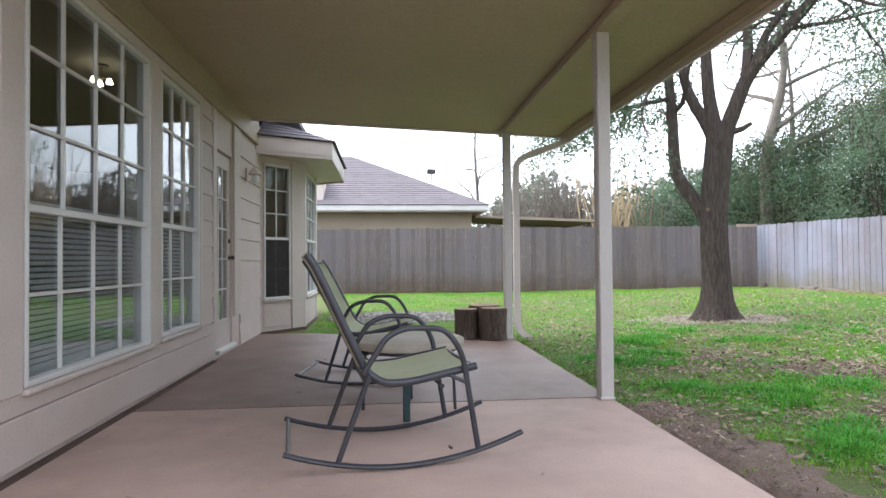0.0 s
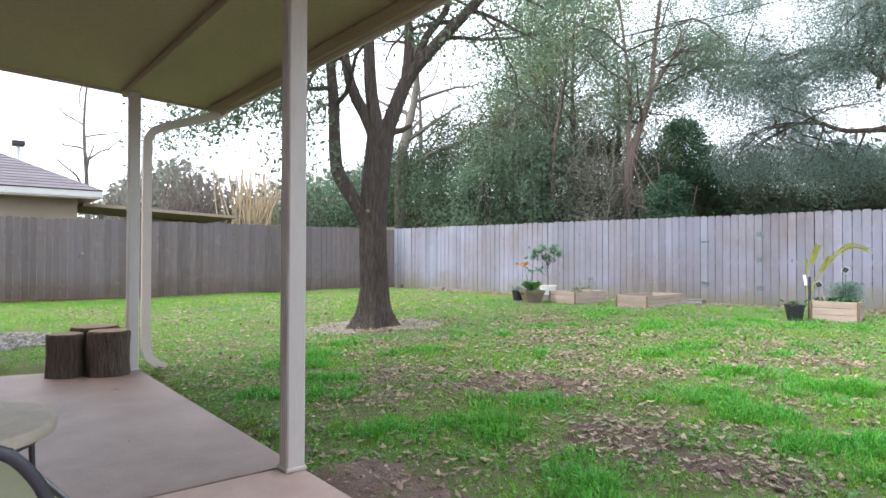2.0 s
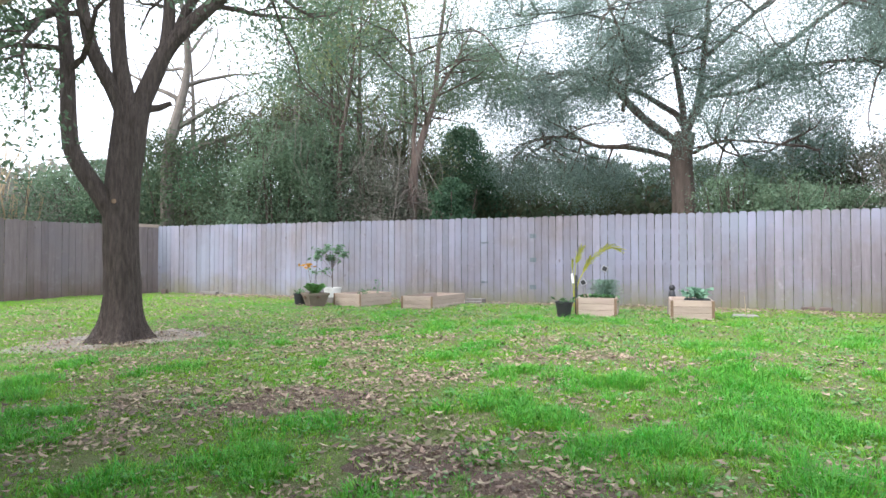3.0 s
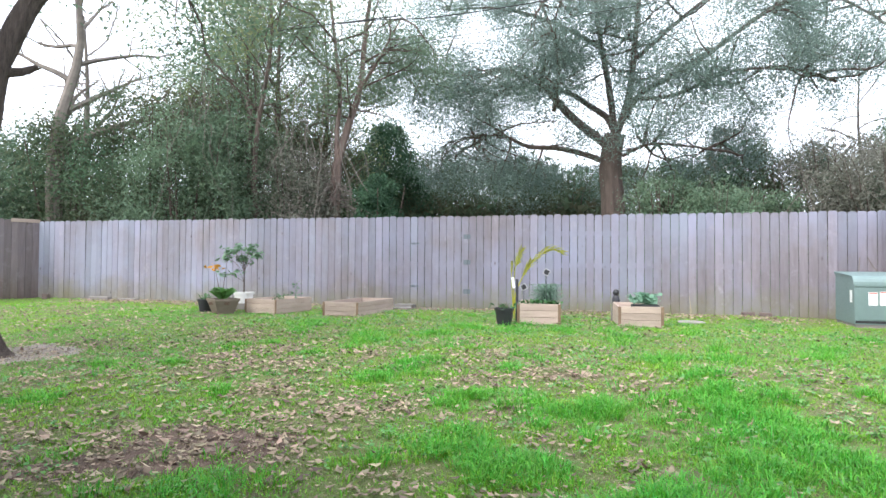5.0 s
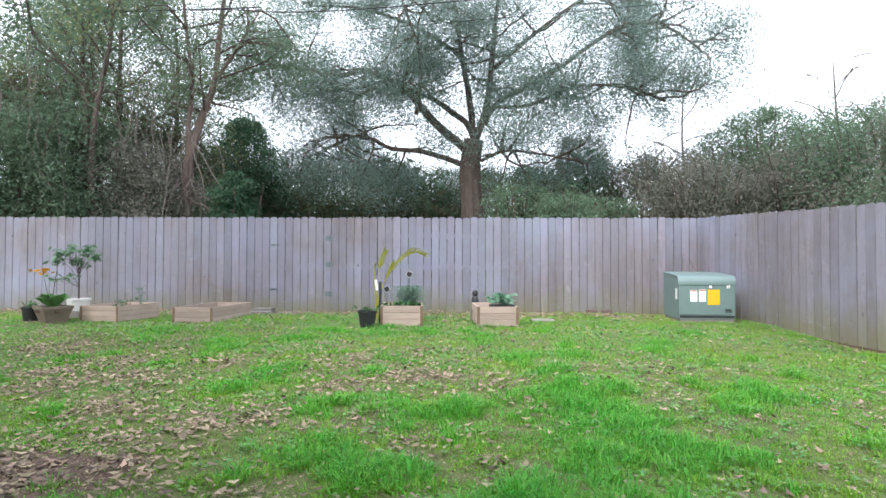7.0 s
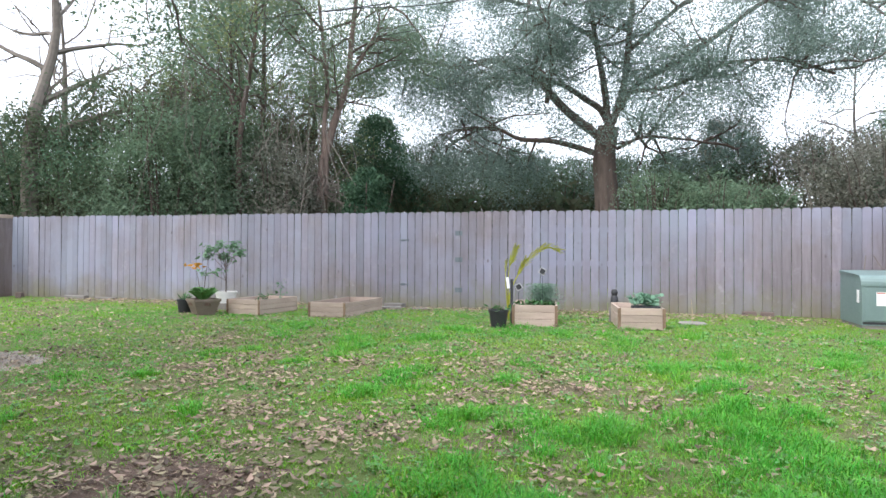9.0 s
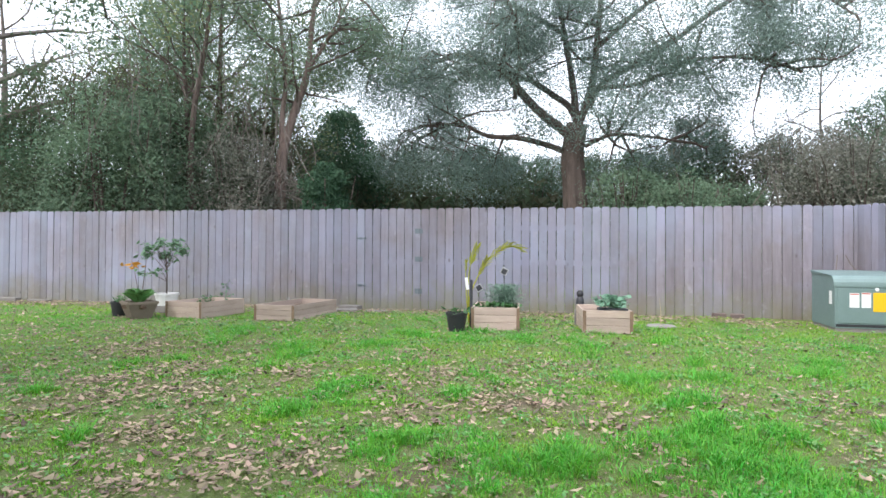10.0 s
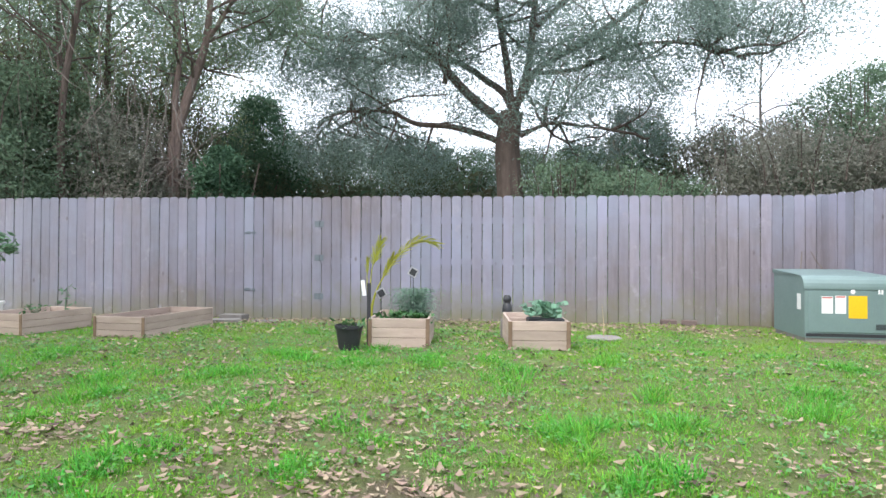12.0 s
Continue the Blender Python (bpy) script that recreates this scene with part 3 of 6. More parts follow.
def roof_courses(parent, lows, highs, n, thick=0.014):
    """Overlapping shingle courses between an eave edge and a ridge edge."""
    (a, b), (c, d) = [Vector(p) for p in lows], [Vector(p) for p in highs]
    nrm = (b - a).cross(c - a).normalized()
    if nrm.z < 0:
        nrm = -nrm
    for i in range(n):
        t0, t1 = i / n, min(1, (i + 1.15) / n)
        row = [a.lerp(c, t0), b.lerp(d, t0), b.lerp(d, t1), a.lerp(c, t1)]
        g = Geo()
        g.v = [tuple(p + nrm * h) for p, h in zip(row, (thick, thick, 0.004, 0.004))] + [tuple(p) for p in row]
        g.f = [(0, 1, 2, 3), (4, 7, 6, 5), (0, 4, 5, 1), (1, 5, 6, 2), (2, 6, 7, 3), (3, 7, 4, 0)]
        part("shingle_course", g, SHINGLE, parent)


OV = [(WX + 0.004, 8.42), (-0.32, 8.95), (-0.32, 11.78), (WX + 0.004, 12.54)]
for k in range(3):
    roof_courses(bay_roof, [(*OV[k], 2.905), (*OV[k + 1], 2.905)], [(*TOP[k], 3.36), (*TOP[k + 1], 3.36)], 6)

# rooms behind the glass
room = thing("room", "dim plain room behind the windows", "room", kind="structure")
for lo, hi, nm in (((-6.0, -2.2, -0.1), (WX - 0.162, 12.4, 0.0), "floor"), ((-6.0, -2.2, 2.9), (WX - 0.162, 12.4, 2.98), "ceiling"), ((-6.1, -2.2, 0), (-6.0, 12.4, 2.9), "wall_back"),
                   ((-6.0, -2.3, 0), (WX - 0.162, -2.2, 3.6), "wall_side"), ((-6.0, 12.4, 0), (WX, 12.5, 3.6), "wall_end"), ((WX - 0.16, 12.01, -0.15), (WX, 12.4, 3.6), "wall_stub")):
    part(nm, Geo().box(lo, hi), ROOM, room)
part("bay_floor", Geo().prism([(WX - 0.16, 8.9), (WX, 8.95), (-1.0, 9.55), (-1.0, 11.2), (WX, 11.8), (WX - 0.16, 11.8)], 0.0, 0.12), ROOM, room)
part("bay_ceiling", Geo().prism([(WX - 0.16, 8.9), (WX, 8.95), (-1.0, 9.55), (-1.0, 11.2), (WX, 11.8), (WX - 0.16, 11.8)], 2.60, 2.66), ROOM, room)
lamp = thing("ceiling_lamp", "lit ceiling lamp with three small shades inside the room", "lamp", pose(-2.17, 5.36, 2.9))
part("canopy", Geo().lathe([(0.07, -0.02), (0.06, 0.0)], n=16), BRASS, lamp)
part("stem", Geo().tube([(0, 0, -0.02), (0, 0, -0.14)], 0.01, 8), BRASS, lamp)
for k in range(3):
    a = k * 2.094
    p = (0.075 * math.cos(a), 0.075 * math.sin(a), -0.15)
    part("arm", Geo().tube([(0, 0, -0.12), (p[0], p[1], -0.125)], 0.007, 6), BRASS, lamp)
    part("shade", Geo().lathe([(0.015, 0.025), (0.03, -0.02), (0.027, -0.025)], p, 14), BULB, lamp, "glowing glass shade")

# ---- porch roof ----
def ceil_z(x):
    return 3.04 - 0.046 * (x - WX)


porch = thing("porch_roof", "flat tan-painted porch ceiling under a sloping roof", "roof", kind="structure")
XO = 2.98
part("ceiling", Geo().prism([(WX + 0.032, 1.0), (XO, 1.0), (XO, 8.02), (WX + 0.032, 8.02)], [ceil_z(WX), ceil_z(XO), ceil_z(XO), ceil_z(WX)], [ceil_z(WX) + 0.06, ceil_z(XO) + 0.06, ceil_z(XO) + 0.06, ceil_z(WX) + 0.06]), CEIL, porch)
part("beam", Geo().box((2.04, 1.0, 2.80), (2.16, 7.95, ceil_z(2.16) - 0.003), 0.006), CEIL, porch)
part("rake_board", Geo().prism([(WX + 0.04, 8.023), (XO, 8.023), (XO, 8.045), (WX + 0.04, 8.045)], [ceil_z(WX) - 0.03, ceil_z(XO) - 0.03] * 1 + [ceil_z(XO) - 0.03, ceil_z(WX) - 0.03], [ceil_z(WX) + 0.14, ceil_z(XO) + 0.14, ceil_z(XO) + 0.14, ceil_z(WX) + 0.14]), TRIM, porch)
part("fascia", Geo().box((XO + 0.002, 1.0, 2.70), (XO + 0.026, 8.045, 2.98), 0.004), TRIM, porch)
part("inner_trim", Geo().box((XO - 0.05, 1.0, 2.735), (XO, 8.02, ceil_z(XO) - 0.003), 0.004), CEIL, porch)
part("roof_deck", Geo().prism([(-6.2, -2.5), (-1.1, -2.5), (-1.1, 0.95), (3.05, 0.95), (3.05, 8.1), (-6.2, 8.1)], [3.62, 3.272, 3.272, 2.99, 2.99, 3.62], [3.70, 3.352, 3.352, 3.07, 3.07, 3.70]), SHINGLE, porch)
part("main_deck", Geo().prism([(-6.2, 8.11), (-1.0, 8.11), (-1.0, 12.6), (-6.2, 12.6)], [3.62, 3.4, 3.4, 3.62], [3.70, 3.48, 3.48, 3.70]), SHINGLE, porch)
gutter = Geo()
prof = [(0.0, 0.0), (0.0, -0.11), (0.06, -0.11), (0.105, -0.04), (0.105, 0.0), (0.098, 0.0), (0.098, -0.036), (0.056, -0.104), (0.006, -0.104), (0.006, 0.0)]
n = len(prof)
gutter.v = [(XO + 0.03 + a, y, 2.93 + b) for y in (1.0, 8.04) for a, b in prof]
gutter.f = [(k, (k + 1) % n, n + (k + 1) % n, n + k) for k in range(n)] + [tuple(range(n))[::-1], tuple(range(n, 2 * n))]
part("gutter", gutter, TRIM, porch)


def rect_tube(path, w, d, side):
    """A flat rectangular pipe along a path in the x-z plane."""
    g = Geo()
    for i, p in enumerate(path):
        p = Vector(p)
        dr = (Vector(path[min(i + 1, len(path) - 1)]) - Vector(path[max(i - 1, 0)])).normalized()
        s = Vector(side)
        u = dr.cross(s).normalized()
        for a, b in ((-1, -1), (1, -1), (1, 1), (-1, 1)):
            g.v.append(tuple(p + s * a * w / 2 + u * b * d / 2))
    for i in range(len(path) - 1):
        for k in range(4):
            a, b = i * 4 + k, i * 4 + (k + 1) % 4
            g.f.append((a, b, b + 4, a + 4))
    g.f += [(3, 2, 1, 0), tuple(len(g.v) - 4 + k for k in range(4))]
    return g


spout = thing("downspout", "beige metal downspout with an elbow beside a porch post", "downspout", pose(0, 0, 0))
part("pipe", rect_tube([(3.05, 7.74, 2.86), (3.05, 7.74, 2.79), (2.99, 7.74, 2.72), (2.86, 7.74, 2.67), (2.42, 7.74, 2.51), (2.30, 7.74, 2.45), (2.245, 7.74, 2.36), (2.24, 7.74, 2.2), (2.24, 7.74, 0.22), (2.27, 7.73, 0.10), (2.36, 7.70, 0.02), (2.42, 7.68, -0.01)], 0.062, 0.085, (0, 1, 0)), TRIM, spout)
for z in (0.42, 1.7):
    part("strap", Geo().box((2.12, 7.765, z), (2.285, 7.775, z + 0.03)), TRIM, spout)

for y in (4.0, 7.67, 1.08):
    post = thing("porch_post", "square beige painted porch post on the patio edge", "post", pose(2.1, y, 0), "porch posts")
    part("shaft", Geo().box((-0.052, -0.052, 0.0), (0.052, 0.052, 2.798), 0.008), POSTP, post)
    for k in (-0.026, 0.0, 0.026):
        part("groove_strip", Geo().box((-0.0545, k - 0.007, 0.03), (-0.0522, k + 0.007, 2.79)), POSTP, post)
    part("foot", Geo().box((-0.06, -0.06, 0.0), (0.06, 0.06, 0.025), 0.006), POSTP, post)

wl_lamp = thing("wall_lamp", "small beige wall lamp beside the back door", "lamp", pose(WX + 0.026, 7.80, 2.22))
part("backplate", Geo().box((0, -0.05, -0.08), (0.02, 0.05, 0.1), 0.005), TRIM, wl_lamp)
part("hood", Geo().lathe([(0.03, 0.08), (0.09, 0.0), (0.085, -0.015)], (0.11, 0, 0.02), 16), TRIM, wl_lamp)
part("glass", Geo().lathe([(0.045, 0.0), (0.055, -0.07), (0.02, -0.10)], (0.11, 0, 0.0), 14), STICKER, wl_lamp, "frosted glass")

# ---- fences ----
RC, FC = Vector((14.33, -0.65)), Vector((11.40, 16.55))
NW, SE = Vector((-9.0, 18.6)), Vector((3.0, -4.85))


def picket_mesh(w, h, wood):
    """A dog-eared fence board, its foot at the origin, thickness along y."""
    c, t = 0.026, 0.016
    out = [(-w / 2, 0), (w / 2, 0), (w / 2, h - c), (w / 2 - c, h), (-w / 2 + c, h), (-w / 2, h - c)]
    g = Geo()
    g.v = [(x, -t / 2, z) for x, z in out] + [(x, t / 2, z) for x, z in out]
    g.f = [tuple(range(6)), tuple(range(6, 12))[::-1]] + [(k, k + 6, (k + 1) % 6 + 6, (k + 1) % 6) for k in range(6)]
    me = g.mesh("picket")
    me.materials.append(wood)
    return me


PICKETS = [picket_mesh(w, h, FENCE) for w, h in ((0.1375, 1.86), (0.1390, 1.865), (0.1382, 1.855))]
SHADE_PICKETS = [picket_mesh(w, h, SHADEFENCE) for w, h in ((0.1425, 1.86), (0.1435, 1.87), (0.142, 1.85))]


def fence(name, label, a, b, top_a, top_b, seed, boards=None, wood=None):
    """A board fence from a to b, boards on the yard side, posts and rails behind."""
    r = random.Random(seed)
    boards, wood = boards or PICKETS, wood or FENCE
    L = (b - a).length
    d = (b - a) / L
    ang = math.atan2(d.y, d.x)
    f = thing(name, label, "fence", pose(a.x, a.y, 0, 0, 0, math.degrees(ang)), kind="structure")
    pitch = 0.1485
    n = int(L / pitch)
    for i in range(n + 1):
        s = (i + 0.5) * pitch
        top = top_a + (top_b - top_a) * s / L
        part("picket", r.choice(boards), wood, f, m=pose(s, r.uniform(-0.005, 0.005), top - 1.86 + r.uniform(-0.008, 0.008), r.uniform(-0.35, 0.35), r.uniform(-0.06, 0.06), r.uniform(-1.2, 1.2)))
    for z in (0.35, 1.0, 1.6):
        part("rail", Geo().prism([(0, 0.012), (L, 0.012), (L, 0.05), (0, 0.05)], [top_a - 2.0 + z, top_b - 2.0 + z] + [top_b - 2.0 + z, top_a - 2.0 + z], [top_a - 1.91 + z, top_b - 1.91 + z, top_b - 1.91 + z, top_a - 1.91 + z]), wood, f)
    for k in range(int(L / 2.4) + 1):
        s = min(L - 0.05, k * 2.4 + 0.05)
        top = top_a + (top_b - top_a) * s / L
        part("fence_post", Geo().box((s - 0.045, 0.052, top - 2.2), (s + 0.045, 0.142, top - 0.06), 0.006), wood, f)
    part("kick_board", Geo().prism([(0, -0.02), (L, -0.02), (L, -0.012), (0, -0.012)], [top_a - 2.0, top_b - 2.0] + [top_b - 2.0, top_a - 2.0], [top_a - 1.86, top_b - 1.86, top_b - 1.86, top_a - 1.86]), DARKW, f)
    return f


back = fence("fence_back", "weathered grey cedar board fence with dog-eared tops", FC, RC, 2.02, 2.03, 3)
fence("fence_north", "weathered grey-brown cedar fence toward the neighbour, shade in its colour", NW, FC, 2.01, 2.02, 4, SHADE_PICKETS, SHADEFENCE)
fence("fence_south", "weathered grey cedar fence sloping toward the house", RC, SE, 2.03, 1.70, 5)
fence("fence_side", "weathered cedar fence beside the house", SE, Vector((-1.5, -6.2)), 1.70, 1.70, 6)
part("patched_board", Geo().box((20.5 - 0.62, -0.03, 1.98), (20.5 + 0.0, -0.012, 2.06), 0.004), CEDAR, bpy.data.objects["fence_north"])
bd = (RC - FC).normalized()


def on_back(s, off, z, turn=0.0):
    """A pose on the back fence, s metres from the far corner, off metres into the yard."""
    p = FC + bd * s + Vector((bd.y, -bd.x)) * off
    return pose(p.x, p.y, z, 0, 0, math.degrees(math.atan2(bd.y, bd.x)) + turn)


s_l, s_h = (Vector((12.93, 7.36)) - FC).dot(bd), (Vector((13.1, 6.33)) - FC).dot(bd)
for z in (1.49, 0.64):
    la = thing("slide_bolt", "zinc slide bolt fixed on the fence gate boards", "bolt", on_back(s_l, 0.012, z), "gate hardware")
    part("plate", Geo().box((-0.09, -0.004, -0.022), (-0.01, 0, 0.022), 0.001), GALV, la)
    part("bolt", Geo().tube([(-0.1, -0.014, 0), (0.08, -0.014, 0)], 0.008, 8), GALV, la)
    part("keeper", Geo().box((0.03, -0.022, -0.02), (0.06, 0, 0.02), 0.002), GALV, la)
for z in (1.62, 1.12, 0.55):
    hg = thing("strap_plate", "dull grey-blue metal strap plate on the fence boards", "hardware", on_back(s_h, 0.012, z), "gate hardware")
    part("leaf", Geo().box((-0.07, -0.004, -0.045), (-0.008, 0, 0.045), 0.001), GALV, hg)
    part("leaf", Geo().box((0.008, -0.004, -0.045), (0.07, 0, 0.045), 0.001), GALV, hg)
    part("knuckle", Geo().tube([(0, -0.008, -0.048), (0, -0.008, 0.048)], 0.008, 8), GALV, hg)

# ---- neighbour's house ----
nb = thing("neighbour_house", "tan neighbour house with a grey-brown shingled hip roof", "house", pose(0, 20, 0))
part("wall", Geo().box((-12, 0.5, 0), (3.45, 9, 2.72)), STUCCO, nb)
part("soffit", Geo().box((-12.3, 0.0, 2.72), (3.95, 9.4, 2.76)), TRIM, nb)
part("fascia", Geo().box((-12.3, -0.03, 2.76), (3.98, 0.0, 2.93), 0.005), WHITE, nb, "white fascia")
part("fascia", Geo().box((3.95, 0.0, 2.76), (3.98, 9.4, 2.93), 0.005), WHITE, nb, "white fascia")
RZ = 5.35
roof_courses(nb, [(-12.3, -0.06, 2.94), (4.0, -0.06, 2.94)], [(-7.5, 4.7, RZ), (-0.9, 4.7, RZ)], 26, 0.02)
roof_courses(nb, [(4.0, -0.06, 2.94), (4.0, 9.4, 2.94)], [(-0.9, 4.7, RZ), (-0.9, 4.75, RZ)], 26, 0.02)
roof_courses(nb, [(-12.3, 9.4, 2.94), (4.0, 9.4, 2.94)], [(-7.5, 4.75, RZ), (-0.9, 4.75, RZ)], 26, 0.02)
part("gable_wall", Geo().box((-4.5, 0.3, 2.95), (-1.62, 2.4, 4.0)), PAINT, nb, "pale siding dormer wall")
vent = part("roof_vent", Geo().lathe([(0.06, -0.4), (0.06, 0.45)], (2.45, 5.6, 4.35), 12), WHITE, nb, "metal flue")
part("vent_cap", Geo().box((2.27, 5.42, 4.80), (2.63, 5.78, 4.97), 0.02), BLACK, vent)
part("patio_cover", Geo().prism([(3.6, 0.6), (8.0, 0.6), (8.0, 4.0), (3.6, 4.0)], [2.55, 2.38, 2.38, 2.55], [2.64, 2.47, 2.47, 2.64]), STUCCO, nb, "tan flat patio cover")
for x in (4.1, 7.8):
    part("cover_post", Geo().box((x - 0.05, 0.8, 0), (x + 0.05, 0.9, 2.36)), DARKW, nb)

# ---- ground ----
xs = np.unique(np.concatenate([np.linspace(-400, -12, 12), np.linspace(-12, 20, 161), np.linspace(20, 400, 14)]))
ys = np.unique(np.concatenate([np.linspace(-400, -8, 12), np.linspace(-8, 22, 151), np.linspace(22, 400, 14)]))
gx, gy = np.meshgrid(xs, ys, indexing="ij")
gz = lawn_z(gx, gy)
ground_mesh = bpy.data.meshes.new("ground")
idx = np.arange(gx.size).reshape(gx.shape)
faces = np.stack([idx[:-1, :-1], idx[1:, :-1], idx[1:, 1:], idx[:-1, 1:]], -1).reshape(-1, 4)
ground_mesh.from_pydata(np.stack([gx, gy, gz], -1).reshape(-1, 3).tolist(), [], faces.tolist())
ground_mesh.shade_smooth()
ground_mesh.materials.append(TURF)
tagged(new("ground", ground_mesh), "uneven lawn soil with thin thatch and bare patches", "ground", kind="structure")

# ---- rocking chairs ----
def bend(pts, r=0.05, n=5):
    """A path with its inner corners rounded."""
    pts = [Vector(p) for p in pts]
    out = [pts[0]]
    for a, b, c in zip(pts, pts[1:], pts[2:]):
        d1, d2 = (a - b), (c - b)
        k = min(r, 0.45 * d1.length, 0.45 * d2.length)
        p, q = b + d1.normalized() * k, b + d2.normalized() * k
        for i in range(n + 1):
            t = i / n
            out.append((1 - t) ** 2 * p + 2 * t * (1 - t) * b + t * t * q)
    return out + [pts[-1]]


def rocking_chair(m):
    ch = thing("rocking_chair", "dark metal patio rocker with faded olive sling fabric", "chair", m, "rocking chairs on the patio")
    W = 0.36
    back = [(-0.485, 1.11), (-0.44, 1.04), (-0.20, 0.50), (-0.11, 0.435), (0.03, 0.435), (0.385, 0.495)]
    for sgn in (-1, 1):
        y = sgn * W
        run = [(-0.62 + 1.24 * i / 18, y, 0.018 + 0.30 * ((-0.62 + 1.24 * i / 18) ** 2)) for i in range(19)]
        part("rocker_runner", Geo().tube(run, 0.019, 8, flat=0.75), METAL, ch, smooth=True)
        part("arm_and_front_leg", Geo().tube(bend([(-0.22, y, 0.50), (-0.10, y, 0.68), (0.0, y, 0.72), (0.21, y, 0.71), (0.30, y, 0.58), (0.375, y, 0.06)], 0.09), 0.0155, 10), METAL, ch, smooth=True)
        part("rear_leg", Geo().tube([(-0.19, y, 0.49), (-0.36, y, 0.06)], 0.0145, 10), METAL, ch, smooth=True)
        part("side_rail", Geo().tube(bend([(x, y * 0.90, z) for x, z in back], 0.07), 0.021, 10), METAL, ch, smooth=True)
        part("seat_bracket", Geo().tube([(0.22, y * 0.90, 0.465), (0.315, y, 0.42)], 0.011, 8), METAL, ch, smooth=True)
    for x, z, nm in ((-0.60, 0.127, "rear_spreader"), (0.20, 0.40, "seat_spreader"), (-0.20, 0.44, "seat_spreader"), (-0.475, 1.09, "top_rail"), (0.38, 0.492, "front_rail")):
        w = W if nm == "rear_spreader" else W * 0.88
        part(nm, Geo().tube([(x, -w, z), (x, w, z)], 0.011, 8), METAL, ch, smooth=True)
    prof = bend([(x, 0, z) for x, z in back], 0.12, 8)
    g, w, n = Geo(), W * 0.87, 9
    for p in prof:
        for k in range(n):
            t = 2 * k / (n - 1) - 1
            sag = 0.035 * (1 - t * t)
            g.v.append((p.x - sag * 0.6, t * w, p.z - sag * 0.6 + 0.012))
    m0 = len(g.v)
    g.v += [(x + 0.003, y, z - 0.005) for x, y, z in g.v]
    for i in range(len(prof) - 1):
        for k in range(n - 1):
            a = i * n + k
            g.f += [(a, a + 1, a + n + 1, a + n), (m0 + a, m0 + a + n, m0 + a + n + 1, m0 + a + 1)]
    part("sling", g, SLING, ch, "olive woven sling", True)
    return ch


rocking_chair(pose(0.495, 2.97, 0.0, 0, -1, 8.5))
rocking_chair(pose(0.33, 5.12, 0.0, 0, -4, -8))

# ---- round table between the chairs ----
table = thing("side_table", "low round stone-look patio table with metal legs", "table", pose(0.60, 3.86, 0))
part("tabletop", Geo().lathe([(0.375, 0.455), (0.395, 0.462), (0.40, 0.49), (0.396, 0.508), (0.382, 0.515)], n=40), STONE, table, smooth=True)
part("apron_ring", Geo().lathe([(0.33, 0.43), (0.345, 0.43), (0.345, 0.461), (0.33, 0.461)], n=32), METAL, table, smooth=True)
for k in range(4):
    a = radians(-95 + 90 * k)
    if k == 0:
        part("leg", Geo().box((0.315, -0.024, 0.0), (0.345, 0.024, 0.46), 0.006, m=Matrix.Rotation(a, 4, "Z")), TEAL, table, "teal painted leg")
    else:
        part("leg", Geo().tube([(0.33 * math.cos(a), 0.33 * math.sin(a), 0.0), (0.31 * math.cos(a), 0.31 * math.sin(a), 0.455)], 0.011, 8), METAL, table)
    b = radians(-60 + 90 * k)
    part("bracket", Geo().box((0.335, -0.03, 0.425), (0.365, 0.03, 0.461), 0.003, m=Matrix.Rotation(b, 4, "Z")), BLACK, table)

# ---- log stumps by the far post ----
def stump(x, y, r, h, seed):
    st = thing("log_stump", "upright sawn log with rough bark on the patio", "log", pose(x, y, 0, 0, 0, seed * 40), "log stumps by the post")
    n = 26
    rr = random.Random(seed)
    g = Geo()
    for z, k in ((0, 1.04), (h * 0.3, 0.99), (h * 0.7, 0.97), (h - 0.015, 1.0), (h, 0.97)):
        for i in range(n):
            a = 2 * math.pi * i / n
            q = r * k * (1 + 0.035 * rr.uniform(-1, 1) + 0.04 * math.sin(3 * a + seed) + (0.02 if i % 2 else -0.02))
            g.v.append((q * math.cos(a), q * math.sin(a), z))
    for j in range(4):
        for i in range(n):
            a, b = j * n + i, j * n + (i + 1) % n
            g.f.append((a, b, b + n, a + n))
    g.f.append(tuple(range(n))[::-1])
    part("bark", g, LOGBARK, st)
    part("sawn_face", Geo().lathe([(r * 0.94, h - 0.003), (r * 0.93, h + 0.004)], n=26), CUT, st, "weathered sawn face")


stump(1.53, 7.72, 0.155, 0.40, 1)
stump(1.875, 7.58, 0.185, 0.42, 2)
stump(1.82, 7.99, 0.215, 0.43, 3)

# ---- utility cabinet ----
fa = math.degrees(math.atan2(bd.y, bd.x))
ub = thing("utility_cabinet", "grey-green steel utility transformer cabinet with warning stickers", "transformer", pose(12.53, 0.07, float(lawn_z(12.7, -0.4)), 0, 0, fa - 4))
UW, UD, UH = 0.88, 0.92, 0.79
part("pad", Geo().box((0.012, 0.012, -0.10), (UW - 0.012, UD - 0.012, 0.06), 0.008), PAD, ub)
hood = Geo()
prof = [(0.0, 0.055), (0.0, 0.62)] + [(0.12 - 0.12 * math.cos(a), 0.62 + 0.12 * math.sin(a)) for a in (radians(q) for q in (15, 30, 45, 60, 75, 90))] + [(UD, UH), (UD, 0.055)]
n = len(prof)
hood.v = [(x, y, z) for x in (0.0, UW) for y, z in prof]
hood.f = [(k, n + k, n + (k + 1) % n, (k + 1) % n) for k in range(n)] + [tuple(range(n)), tuple(range(n, 2 * n))[::-1]]
part("housing", hood, UTIL, ub)
lid = Geo()
